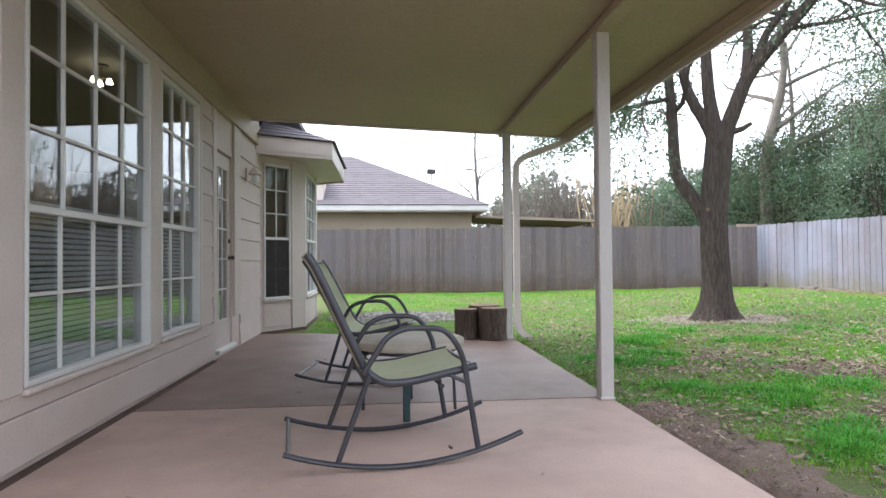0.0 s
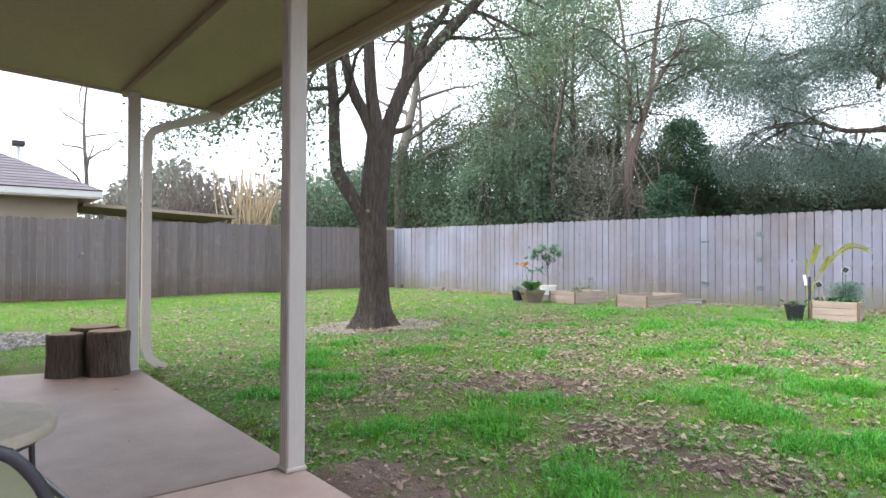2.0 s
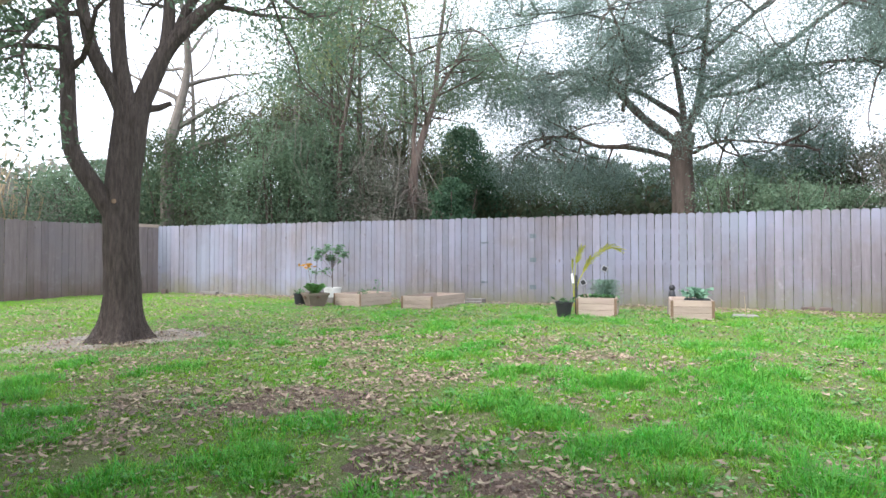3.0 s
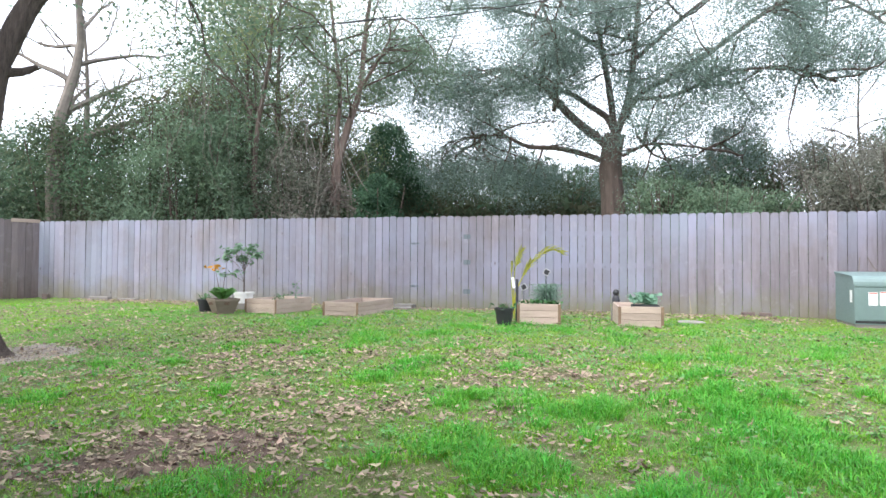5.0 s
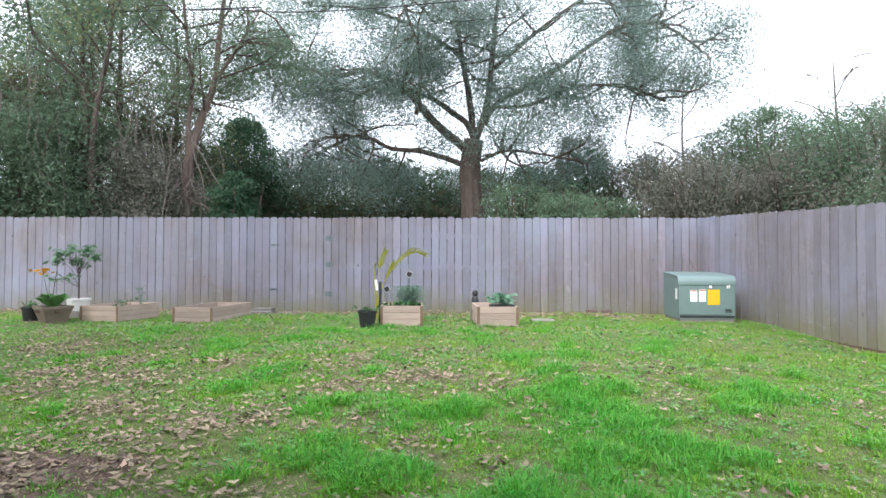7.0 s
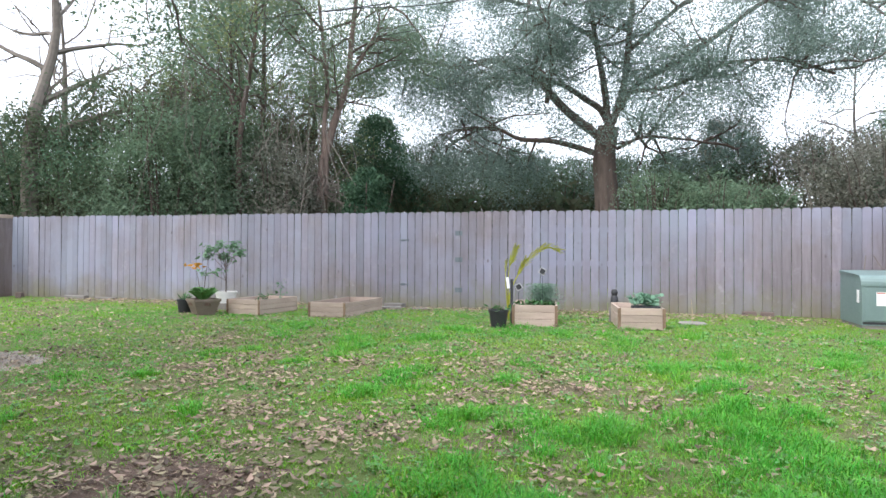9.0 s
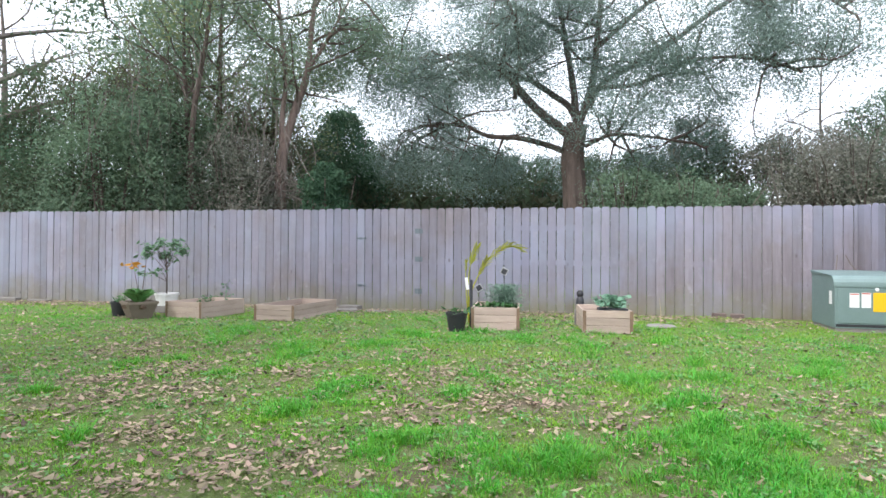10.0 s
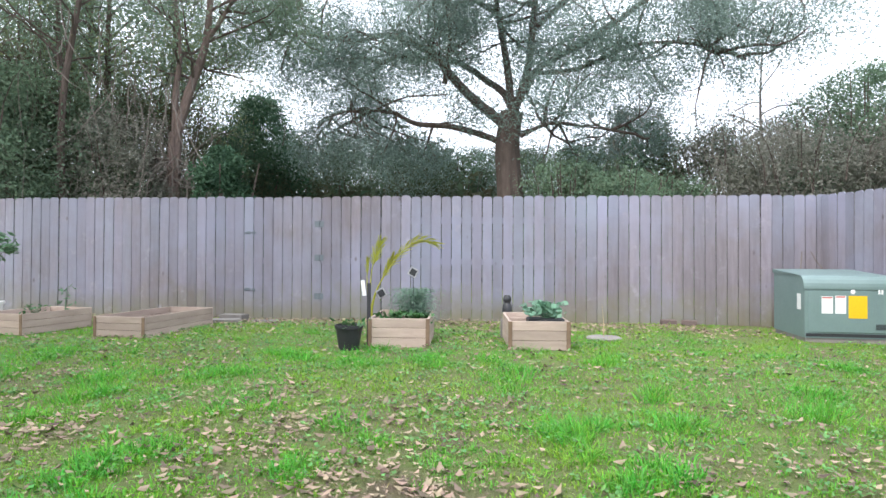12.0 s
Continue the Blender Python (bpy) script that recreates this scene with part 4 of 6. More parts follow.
prof2 = [(-0.012, 0.60), (-0.012, 0.63)] + [(0.12 - 0.135 * math.cos(a), 0.62 + 0.135 * math.sin(a)) for a in (radians(q) for q in (20, 40, 60, 80))] + [(UD + 0.012, UH + 0.016), (UD + 0.012, 0.76)] + [(0.13, 0.752), (0.03, 0.70), (0.004, 0.60)]
n = len(prof2)
lid.v = [(x, y, z) for x in (-0.014, UW + 0.014) for y, z in prof2]
lid.f = [(k, n + k, n + (k + 1) % n, (k + 1) % n) for k in range(n)] + [tuple(range(n)), tuple(range(n, 2 * n))[::-1]]
part("hood_lid", lid, UTIL, ub)
part("front_panel", Geo().box((0.03, -0.010, 0.12), (UW - 0.03, -0.002, 0.58), 0.003), UTIL, ub)
part("base_gap", Geo().box((0.01, -0.004, 0.07), (UW - 0.01, 0.0, 0.105)), BLACK, ub)
for x0, x1, z0, z1, mt, nm in ((0.17, 0.285, 0.33, 0.52, STICKER, "notice_sticker"), (0.31, 0.42, 0.33, 0.53, STICKER, "notice_sticker"), (0.445, 0.635, 0.28, 0.53, YELLOW, "warning_sticker")):
    stk = part(nm, Geo().box((x0, -0.0125, z0), (x1, -0.0105, z1)), mt, ub, "yellow warning sticker" if mt is YELLOW else "white notice sticker")
    if mt is STICKER:
        part("print_band", Geo().box((x0 + 0.008, -0.0138, z1 - 0.022), (x1 - 0.008, -0.0128, z1 - 0.006)), RED, stk)
part("side_sticker", Geo().box((-0.004, 0.10, 0.36), (-0.001, 0.20, 0.54)), STICKER, ub, "narrow white sticker")
part("lock_disc", Geo().tube([(0.49, -0.010, 0.575), (0.49, -0.016, 0.575)], 0.024, 16), STICKER, ub)
for k in range(2):
    part("number_mark", Geo().box((0.745 + k * 0.03, -0.0125, 0.55), (0.765 + k * 0.03, -0.0105, 0.60)), STICKER, ub)
for k in range(4):
    part("vent_louvre", Geo().box((0.72, -0.014, 0.16 + k * 0.016), (0.82, -0.0105, 0.169 + k * 0.016)), BLACK, ub)
for x, dx in ((0.32, 0.03), (0.62, -0.09)):
    part("dead_vine", Geo().tube([(x, 0.95, 0.76), (x + dx, 1.0, 0.9), (x + dx * 1.6, 1.03, 1.03)], 0.007, 6), BARE, ub)

# ---- leaf helpers ----
def leaf_mesh(name, centres, normals, sizes, material, seed=0, aspect=0.5, fold=0.15, single=False):
    """Many small leaves (diamonds of two faces) in one mesh."""
    r = np.random.default_rng(seed)
    n = len(centres)
    nv = normals / (np.linalg.norm(normals, axis=1, keepdims=True) + 1e-9)
    t = np.cross(nv, r.normal(size=(n, 3)))
    t /= np.linalg.norm(t, axis=1, keepdims=True) + 1e-9
    b = np.cross(nv, t)
    L, w = sizes[:, None], sizes[:, None] * aspect
    pts = np.stack([centres - t * L * 0.5, centres + b * w * 0.5 - nv * w * fold, centres + t * L * 0.5, centres - b * w * 0.5 - nv * w * fold], 1).reshape(-1, 3)
    k = np.arange(n) * 4
    tri = np.stack([np.stack([k, k + 1, k + 2], -1), np.stack([k, k + 2, k + 3], -1)], 1).reshape(-1, 3)
    if single:
        pts = np.stack([centres - b * w * 0.5 - t * L * 0.4, centres + b * w * 0.5 - t * L * 0.35, centres + t * L * 0.6], 1).reshape(-1, 3)
        tri = np.arange(n * 3).reshape(-1, 3)
    me = bpy.data.meshes.new(name)
    me.vertices.add(len(pts))
    me.vertices.foreach_set("co", pts.astype(np.float32).ravel())
    me.loops.add(tri.size)
    me.loops.foreach_set("vertex_index", tri.astype(np.int32).ravel())
    me.polygons.add(len(tri))
    me.polygons.foreach_set("loop_start", (np.arange(len(tri)) * 3).astype(np.int32))
    me.update(calc_edges=True)
    me.validate()
    me.materials.append(material)
    return me


def sprig(r, base, h, spread, n, up=1.0):
    """Leaf places on a small plant: centres and normals."""
    c = np.stack([r.normal(0, spread, n), r.normal(0, spread, n), r.uniform(0.1, 1, n) * h], 1)
    return c + np.array(base), np.stack([r.normal(0, 0.7, n), r.normal(0, 0.7, n), np.full(n, up)], 1)


# ---- raised beds ----
def raised_bed(m, w, d, h, label, courses=3, divider=False):
    """Box of stacked boards with corner posts; x along the front, y to the back."""
    bed = thing("raised_bed", label, "planter", m, "raised garden beds")
    bh = h / courses
    for k in range(courses):
        z0, z1 = k * bh + 0.002, (k + 1) * bh - 0.002
        for lo, hi in (((0, 0, z0), (w, 0.022, z1)), ((0, d - 0.022, z0), (w, d, z1)), ((0, 0.023, z0), (0.022, d - 0.023, z1)), ((w - 0.022, 0.023, z0), (w, d - 0.023, z1))):
            part("board", Geo().box(lo, hi, 0.003), CEDAR, bed)
    for x in (-0.006, w - 0.034):
        part("corner_post", Geo().box((x, -0.008, 0.0), (x + 0.04, -0.0005, h - 0.004), 0.002), CUT, bed)
        part("corner_post", Geo().box((x + 0.024 if x < 0 else x - 0.02, 0.024, 0.0), (x + 0.06 if x < 0 else x + 0.01, 0.06, h - 0.01), 0.002), CUT, bed)
    if divider:
        part("divider", Geo().box((0.023, d * 0.42, h * 0.3), (w - 0.023, d * 0.42 + 0.02, h - 0.01), 0.003), CEDAR, bed)
    part("soil", Geo().box((0.023, 0.023, -0.02), (w - 0.023, d - 0.023, h * 0.62)), SOIL, bed)
    return bed


def zl(x, y):
    return float(lawn_z(x, y))


raised_bed(pose(10.70, 4.57, zl(10.8, 4.3), 0, 0, -77), 0.62, 1.05, 0.30, "pale cedar raised bed with strawberries and rosemary", 3, True)
raised_bed(pose(10.86, 3.15, zl(10.9, 2.9), 0, 0, -77), 0.60, 1.0, 0.29, "pale cedar raised bed with a cabbage seedling tray", 3, True)
raised_bed(pose(10.66, 7.96, zl(10.7, 7.6), 0, 0, -86), 0.66, 1.40, 0.24, "empty pale cedar raised bed near the gate")
raised_bed(pose(10.44, 9.44, zl(10.6, 9.2), 0, 0, -90), 0.68, 1.00, 0.25, "pale cedar raised bed beside potted plants")


def plant(name, label, x, y, z, h, spread, n, size, material, seed, aspect=0.55, stems=3):
    r = np.random.default_rng(seed)
    p = thing(name, label, "plant", pose(x, y, z))
    for k in range(stems):
        a = r.uniform(0, 6.28)
        part("stem", Geo().tube([(0, 0, 0), (0.3 * spread * math.cos(a), 0.3 * spread * math.sin(a), h * 0.5), (spread * math.cos(a), spread * math.sin(a), h * 0.9)], [0.006, 0.004, 0.002], 6), material, p)
    c, nv = sprig(r, (0, 0, 0), h, spread, n)
    part("foliage", leaf_mesh("foliage", c, nv, r.uniform(0.6, 1.2, n) * size, material, seed, aspect), material, p)
    return p


plant("strawberry_plant", "low green strawberry plants in a raised bed", 11.10, 4.41, 0.40, 0.15, 0.09, 110, 0.09, PLANT, 11, 0.7)
plant("strawberry_plant", "low green strawberry plants in a raised bed", 11.16, 4.22, 0.40, 0.14, 0.08, 90, 0.09, PLANT, 12, 0.7)
plant("rosemary", "feathery grey-green rosemary in a raised bed", 11.50, 4.34, 0.36, 0.42, 0.11, 5200, 0.06, ROSE, 13, 0.12, 10)
tray = part("seedling_tray", Geo().box((-0.18, -0.11, 0), (0.18, 0.11, 0.07), 0.01), BLACK, None, m=pose(11.1, 2.82, 0.465, 0, 0, -77))
tagged(tray, "black plastic seedling tray on a raised bed", "tray")
plant("cabbage_plant", "blue-green cabbage seedlings in a tray", 11.1, 2.82, 0.53, 0.17, 0.10, 170, 0.085, CABBAGE, 14, 0.75)
plant("tomato_stalk", "thin leafy tomato stalk in the raised bed", 11.2, 8.95, 0.33, 0.42, 0.05, 22, 0.09, CITRUS, 15, 0.5, 2)
plant("weed_clump", "leafy green weeds in the raised bed corner", 10.72, 8.92, 0.38, 0.16, 0.06, 50, 0.07, PLANT, 16, 0.5, 2)


def pot(name, label, x, y, r0, r1, h, material, z=None, n=22, base=None):
    p = thing(name, label, "pot", pose(x, y, zl(x, y) if z is None else z))
    part("body", Geo().lathe([(r0, 0.0), (r1, h * 0.86), (r1 * 1.07, h * 0.86), (r1 * 1.07, h), (r1 * 0.98, h), (r1 * 0.92, h * 0.8)], n=n), material, p, smooth=True)
    part("potting_soil", Geo().lathe([(r1 * 0.9, h * 0.8), (r1 * 0.9, h * 0.84)], n=n), SOIL, p)
    return p


pot("plant_pot", "black plastic nursery pot with a drooping plant", 10.60, 4.74, 0.10, 0.135, 0.25, BLACK)
plant("drooping_plant", "small drooping green plant in a black pot", 10.60, 4.74, zl(10.6, 4.7) + 0.2, 0.13, 0.09, 22, 0.13, PLANT, 17, 0.3)
pot("plant_pot", "dark blue-black plastic pot beside a planter", 10.2, 10.12, 0.10, 0.125, 0.22, BLACK)
plant("grassy_plant", "tuft of thin leaves in a dark pot", 10.2, 10.12, zl(10.2, 10.1) + 0.16, 0.14, 0.07, 40, 0.11, PLANT, 18, 0.25)
sq = thing("square_planter", "grey-brown tapered planter with a sago palm", "pot", pose(10.10, 9.62, zl(10.1, 9.6), 0, 0, -72))
part("body", Geo().lathe([(0.19, 0.0), (0.29, 0.22), (0.305, 0.22), (0.305, 0.26), (0.27, 0.26), (0.26, 0.2)], n=4), CLAY, sq)
part("potting_soil", Geo().box((-0.17, -0.17, 0.16), (0.17, 0.17, 0.205)), SOIL, sq)
pot("white_pot", "ribbed white plastic pot holding a small citrus tree", 10.95, 9.93, 0.15, 0.18, 0.20, WHITE, z=zl(10.95, 9.93) + 0.12)
stand = part("pot_stand", Geo().box((-0.16, -0.16, 0), (0.16, 0.16, 0.12), 0.01), PAD, None, m=pose(10.95, 9.93, zl(10.95, 9.93)))
tagged(stand, "grey concrete block under a white pot", "block")


def frond_plant(name, label, x, y, z, blades, material, seed, leaf=0.035):
    """Arching fronds, each a midrib with leaflets; blades: (azimuth degrees, length, rise, droop)."""
    p = thing(name, label, "plant", pose(x, y, z))
    r = np.random.default_rng(seed)
    for az, L, rise, droop, bare in blades:
        a = radians(az)
        pts = []
        for i in range(15):
            t = i / 14
            out = L * (t - 0.25 * t * t) * math.cos(radians(rise)) + droop * 0.5 * t ** 3
            pts.append(Vector((out * math.cos(a), out * math.sin(a), L * t * math.sin(radians(rise)) - droop * t ** 3)))
        fr = part("frond", Geo().tube(pts, [0.008 - 0.006 * i / 14 for i in range(15)], 6), material, p)
        g = Geo()
        for i in range(int(bare * 72), 72):
            t = i / 72
            j = min(13, int(t * 14))
            q = pts[j].lerp(pts[j + 1], t * 14 - j)
            d = (pts[j + 1] - pts[j]).normalized()
            s = d.cross(Vector((0, 0, 1))).normalized()
            ll = leaf * 3.5 * math.sin(math.pi * min(1, 0.12 + 0.9 * (t - bare) / (1.001 - bare))) * L
            for sg in (-1, 1):
                tip = q + (s * sg * 0.6 + d * 0.75 + Vector((0, 0, -0.25))).normalized() * ll
                b = len(g.v)
                g.v += [tuple(q - d * 0.006), tuple(q + d * 0.008), tuple(tip), tuple((q + tip) / 2 + Vector((0, 0, 0.008)))]
                g.f += [(b, b + 3, b + 2), (b + 3, b + 1, b + 2), (b, b + 1, b + 3)]
        part("frond_blade", g, material, fr)
    return p


frond_plant("sago_palm", "small green sago palm in a grey-brown planter", 10.10, 9.62, zl(10.1, 9.6) + 0.2, [(k * 33 + 10, 0.36, 48 + 8 * (k % 3), 0.08, 0.1) for k in range(11)], WEED, 3, 0.11)

cit = thing("citrus_tree", "small potted citrus with dark leaves", "tree", pose(10.95, 9.93, zl(10.95, 9.93) + 0.3))
rc = np.random.default_rng(21)
part("trunk", Geo().tube([(0, 0, -0.04), (0.01, 0.01, 0.3), (0.0, 0.02, 0.62)], [0.012, 0.010, 0.006], 8), BARK2, cit)
cc, nn = [], []
for k in range(15):
    a, rr, z = rc.uniform(0, 6.28), rc.uniform(0.08, 0.42), rc.uniform(0.35, 0.88)
    part("twig", Geo().tube([(0, 0.01, z * 0.6), (rr * 0.6 * math.cos(a), rr * 0.6 * math.sin(a), z * 0.95), (rr * math.cos(a), rr * math.sin(a), z)], [0.005, 0.004, 0.002], 5), BARK2, cit)
    c, nv = sprig(rc, (rr * math.cos(a), rr * math.sin(a), z - 0.06), 0.13, 0.065, 22)
    cc.append(c)
    nn.append(nv)
cc, nn = np.concatenate(cc), np.concatenate(nn)
part("foliage", leaf_mesh("foliage", cc, nn, rc.uniform(0.07, 0.13, len(cc)), CITRUS, 5, 0.45), CITRUS, cit)

cro = thing("croton", "spindly shrub with orange leaves behind a planter", "plant", pose(10.75, 10.28, zl(10.7, 10.3)))
for k, (dx, dy, h) in enumerate(((0.05, 0.22, 0.78), (0.02, -0.12, 1.0))):
    part("stem", Geo().tube([(0, 0, 0), (dx * 0.4, dy * 0.4, h * 0.5), (dx, dy, h)], [0.008, 0.006, 0.003], 6), BARK2, cro)
    c, nv = sprig(rc, (dx, dy, h - 0.08), 0.14, 0.05, 12)
    part("leaf_cluster", leaf_mesh("leaf_cluster", c, nv, rc.uniform(0.1, 0.16, 12), ORANGE if k == 0 else CITRUS, 6 + k, 0.5), ORANGE if k == 0 else CITRUS, cro)

# ---- small garden things ----
sign = thing("plant_marker", "dark stake with a white tag in a black pot", "marker", pose(10.78, 4.60, zl(10.8, 4.6), 0, 4, 20))
part("stake", Geo().box((-0.012, -0.02, 0), (0.012, 0.02, 0.66), 0.003), BLACK, sign)
part("tag", Geo().box((-0.02, -0.048, 0.53), (-0.014, -0.008, 0.69), 0.001, m=Matrix.Rotation(radians(-8), 4, "X")), STICKER, sign, "white tag")
for x, y, h, t in ((11.35, 4.30, 0.78, 30), (11.2, 4.62, 0.55, 60)):
    o = thing("garden_ornament", "small square metal ornament on a thin stake", "ornament", pose(x, y, zl(x, y) - 0.02, 0, 0, fa), "garden ornaments")
    part("stake", Geo().tube([(0, 0, 0), (0, 0, h - 0.05)], 0.004, 6), BLACK, o)
    part("frame", Geo().box((-0.05, -0.008, -0.05), (0.05, 0.0, 0.05), 0.004, m=pose(0, 0, h, 0, t, 0)), ZINC, o)
    part("inset", Geo().box((-0.035, -0.012, -0.035), (0.035, -0.0085, 0.035), 0.002, m=pose(0, 0, h, 0, t, 0)), BLACK, o)
owl = Geo().lathe([(0.04, 0), (0.055, 0.05), (0.06, 0.10), (0.05, 0.16), (0.035, 0.185), (0.047, 0.21), (0.05, 0.24), (0.03, 0.275), (0.0, 0.28)], n=16)
ob = part("garden_statue", owl, BLACK, None, smooth=True, m=pose(11.95, 3.34, zl(11.95, 3.3)))
tagged(ob, "small dark garden statue behind a raised bed", "statue")
st_base = part("statue_block", Geo().box((-0.07, -0.07, 0), (0.07, 0.07, 0.22), 0.008), PAD, None, m=pose(11.95, 3.34, zl(11.95, 3.3)))
tagged(st_base, "dark weathered block under a garden statue", "block")
ob.matrix_basis = pose(11.95, 3.34, zl(11.95, 3.3) + 0.22)
for s, off, w, d, h, turn, lab in ((9.02, 0.62, 0.32, 0.2, 0.05, 12, "flat grey paver by the gate"), (9.22, 0.36, 0.36, 0.2, 0.10, -8, "stacked grey paver by the gate"), (9.30, 0.62, 0.24, 0.2, 0.06, 30, "flat grey paver by the gate"), (9.72, 0.45, 0.36, 0.2, 0.035, 4, "flat grey paver by the gate"),
                                   (15.35, 0.16, 0.20, 0.11, 0.075, 5, "loose grey brick at the fence foot"), (15.62, 0.18, 0.20, 0.11, 0.075, -14, "loose grey brick at the fence foot"),
                                   (0.55, 0.3, 0.14, 0.1, 0.12, 10, "loose brick at the fence foot"), (2.0, 0.25, 0.5, 0.14, 0.09, 2, "low stone edging at the fence foot"), (2.75, 0.25, 0.5, 0.14, 0.06, -3, "low stone edging at the fence foot")):
    mm = on_back(s, off, 0, turn)
    mm.translation.z = zl(mm.translation.x, mm.translation.y) - 0.005
    tagged(part("paver", Geo().box((-w / 2, -d / 2, 0), (w / 2, d / 2, h), 0.008), BRICKD if "brick" in lab else PAD, None, m=mm), lab, "paver", "loose pavers")
disc = thing("stepping_slab", "round grey slab with a dry stalk in the lawn", "slab", pose(12.1, 2.25, zl(12.1, 2.25) - 0.01))
part("disc", Geo().lathe([(0.19, -0.02), (0.20, 0.0), (0.20, 0.03), (0.18, 0.042)], n=20, wob=0.04), PAD, disc)
part("stalk", Geo().tube([(0, 0, 0.04), (0.02, 0, 0.2), (-0.01, 0.02, 0.42)], [0.006, 0.004, 0.001], 6), STRAW, disc)

# ---- trees ----
def branch_path(r, start, d, L, n=4, wander=0.22, lift=0.08):
    pts, d = [start.copy()], d.normalized()
    for _ in range(n):
        d = (d + Vector((r.gauss(0, wander), r.gauss(0, wander), r.gauss(0, wander) + lift))).normalized()
        pts.append(pts[-1] + d * L / n)
    return pts


def grow(r, g, path, r0, r1, level, deepest, tips, kids=5, spread=0.9, ratio=0.55, lift=0.08, first=0.3, sides=6):
    """Adds a branch and its side branches to g; tips gathers the ends and the outer joints."""
    n = len(path)
    g.tube(path, [r0 + (r1 - r0) * i / (n - 1) for i in range(n)], max(3, sides - level), cap=False)
    L = sum((b - a).length for a, b in zip(path, path[1:]))
    if level >= deepest:
        tips += [path[-1], path[n // 2]]
        return
    for k in range(kids):
        t = first + (1 - first) * (k + r.random()) / kids
        i = min(n - 2, int(t * (n - 1)))
        p = path[i].lerp(path[i + 1], t * (n - 1) - i)
        d = (path[i + 1] - path[i]).normalized()
        side = Vector((r.gauss(0, 1), r.gauss(0, 1), r.gauss(0, 1))).cross(d).normalized()
        rr = (r0 + (r1 - r0) * t)
        grow(r, g, branch_path(r, p, d * 0.7 + side * spread, L * ratio * r.uniform(0.7, 1.2), 4, 0.25, lift), rr * 0.55, rr * 0.18, level + 1, deepest, tips, max(3, kids - 1), spread, ratio, lift, 0.25, sides)
    tips.append(path[-1])


def crown(name, tips, per, spread, size, material, parent, seed, aspect=0.45, flat=0.7, single=False):
    r = np.random.default_rng(seed)
    t = np.array([tuple(p) for p in tips])
    c = np.repeat(t, per, 0) + np.clip(r.normal(0, 1, (len(t) * per, 3)), -1.7, 1.7) * np.array([spread, spread, spread * flat])
    nv = r.normal(0, 0.8, c.shape) + np.array([0, 0, 0.7])
    return part(name, leaf_mesh(name, c, nv, r.uniform(0.6, 1.25, len(c)) * size, material, seed, aspect, single=single), material, parent)


def vec(*pts):
    return [Vector(p) for p in pts]


def smooth_path(pts, n=4):
    out = []
    P = [pts[0]] + pts + [pts[-1]]
    for a, b, c, d in zip(P, P[1:], P[2:], P[3:]):
        for k in range(n):
            t = k / n
            out.append(0.5 * ((2 * b) + (c - a) * t + (2 * a - 5 * b + 4 * c - d) * t * t + (3 * b - a - 3 * c + d) * t ** 3))
    return out + [pts[-1]]


def barked(path, rad, n=28, rough=0.05, seed=1, flare=0.0):
    """A trunk or heavy limb with furrowed, uneven bark."""
    r = random.Random(seed)
    g = Geo()
    ref = Vector((1, 0.2, 0))
    for i, p in enumerate(path):
        d = (path[min(i + 1, len(path) - 1)] - path[max(i - 1, 0)]).normalized()
        s = d.cross(ref).normalized()
        u = s.cross(d)
        for k in range(n):
            a = 2 * math.pi * k / n
            fl = flare * math.exp(-4.5 * (p.z - path[0].z)) * (0.75 + 0.35 * math.sin(5 * a + 1) + 0.2 * math.sin(3 * a))
            q = rad[i] * (1 + rough * (0.6 if k % 2 else -0.6) + rough * r.uniform(-0.6, 0.6)) + fl
            g.v.append(tuple(p + q * (math.cos(a) * s + math.sin(a) * u)))
    for i in range(len(path) - 1):
        for k in range(n):
            a, b = i * n + k, i * n + (k + 1) % n
            g.f.append((a, b, b + n, a + n))
    g.f.append(tuple((len(path) - 1) * n + k for k in range(n)))
    return g


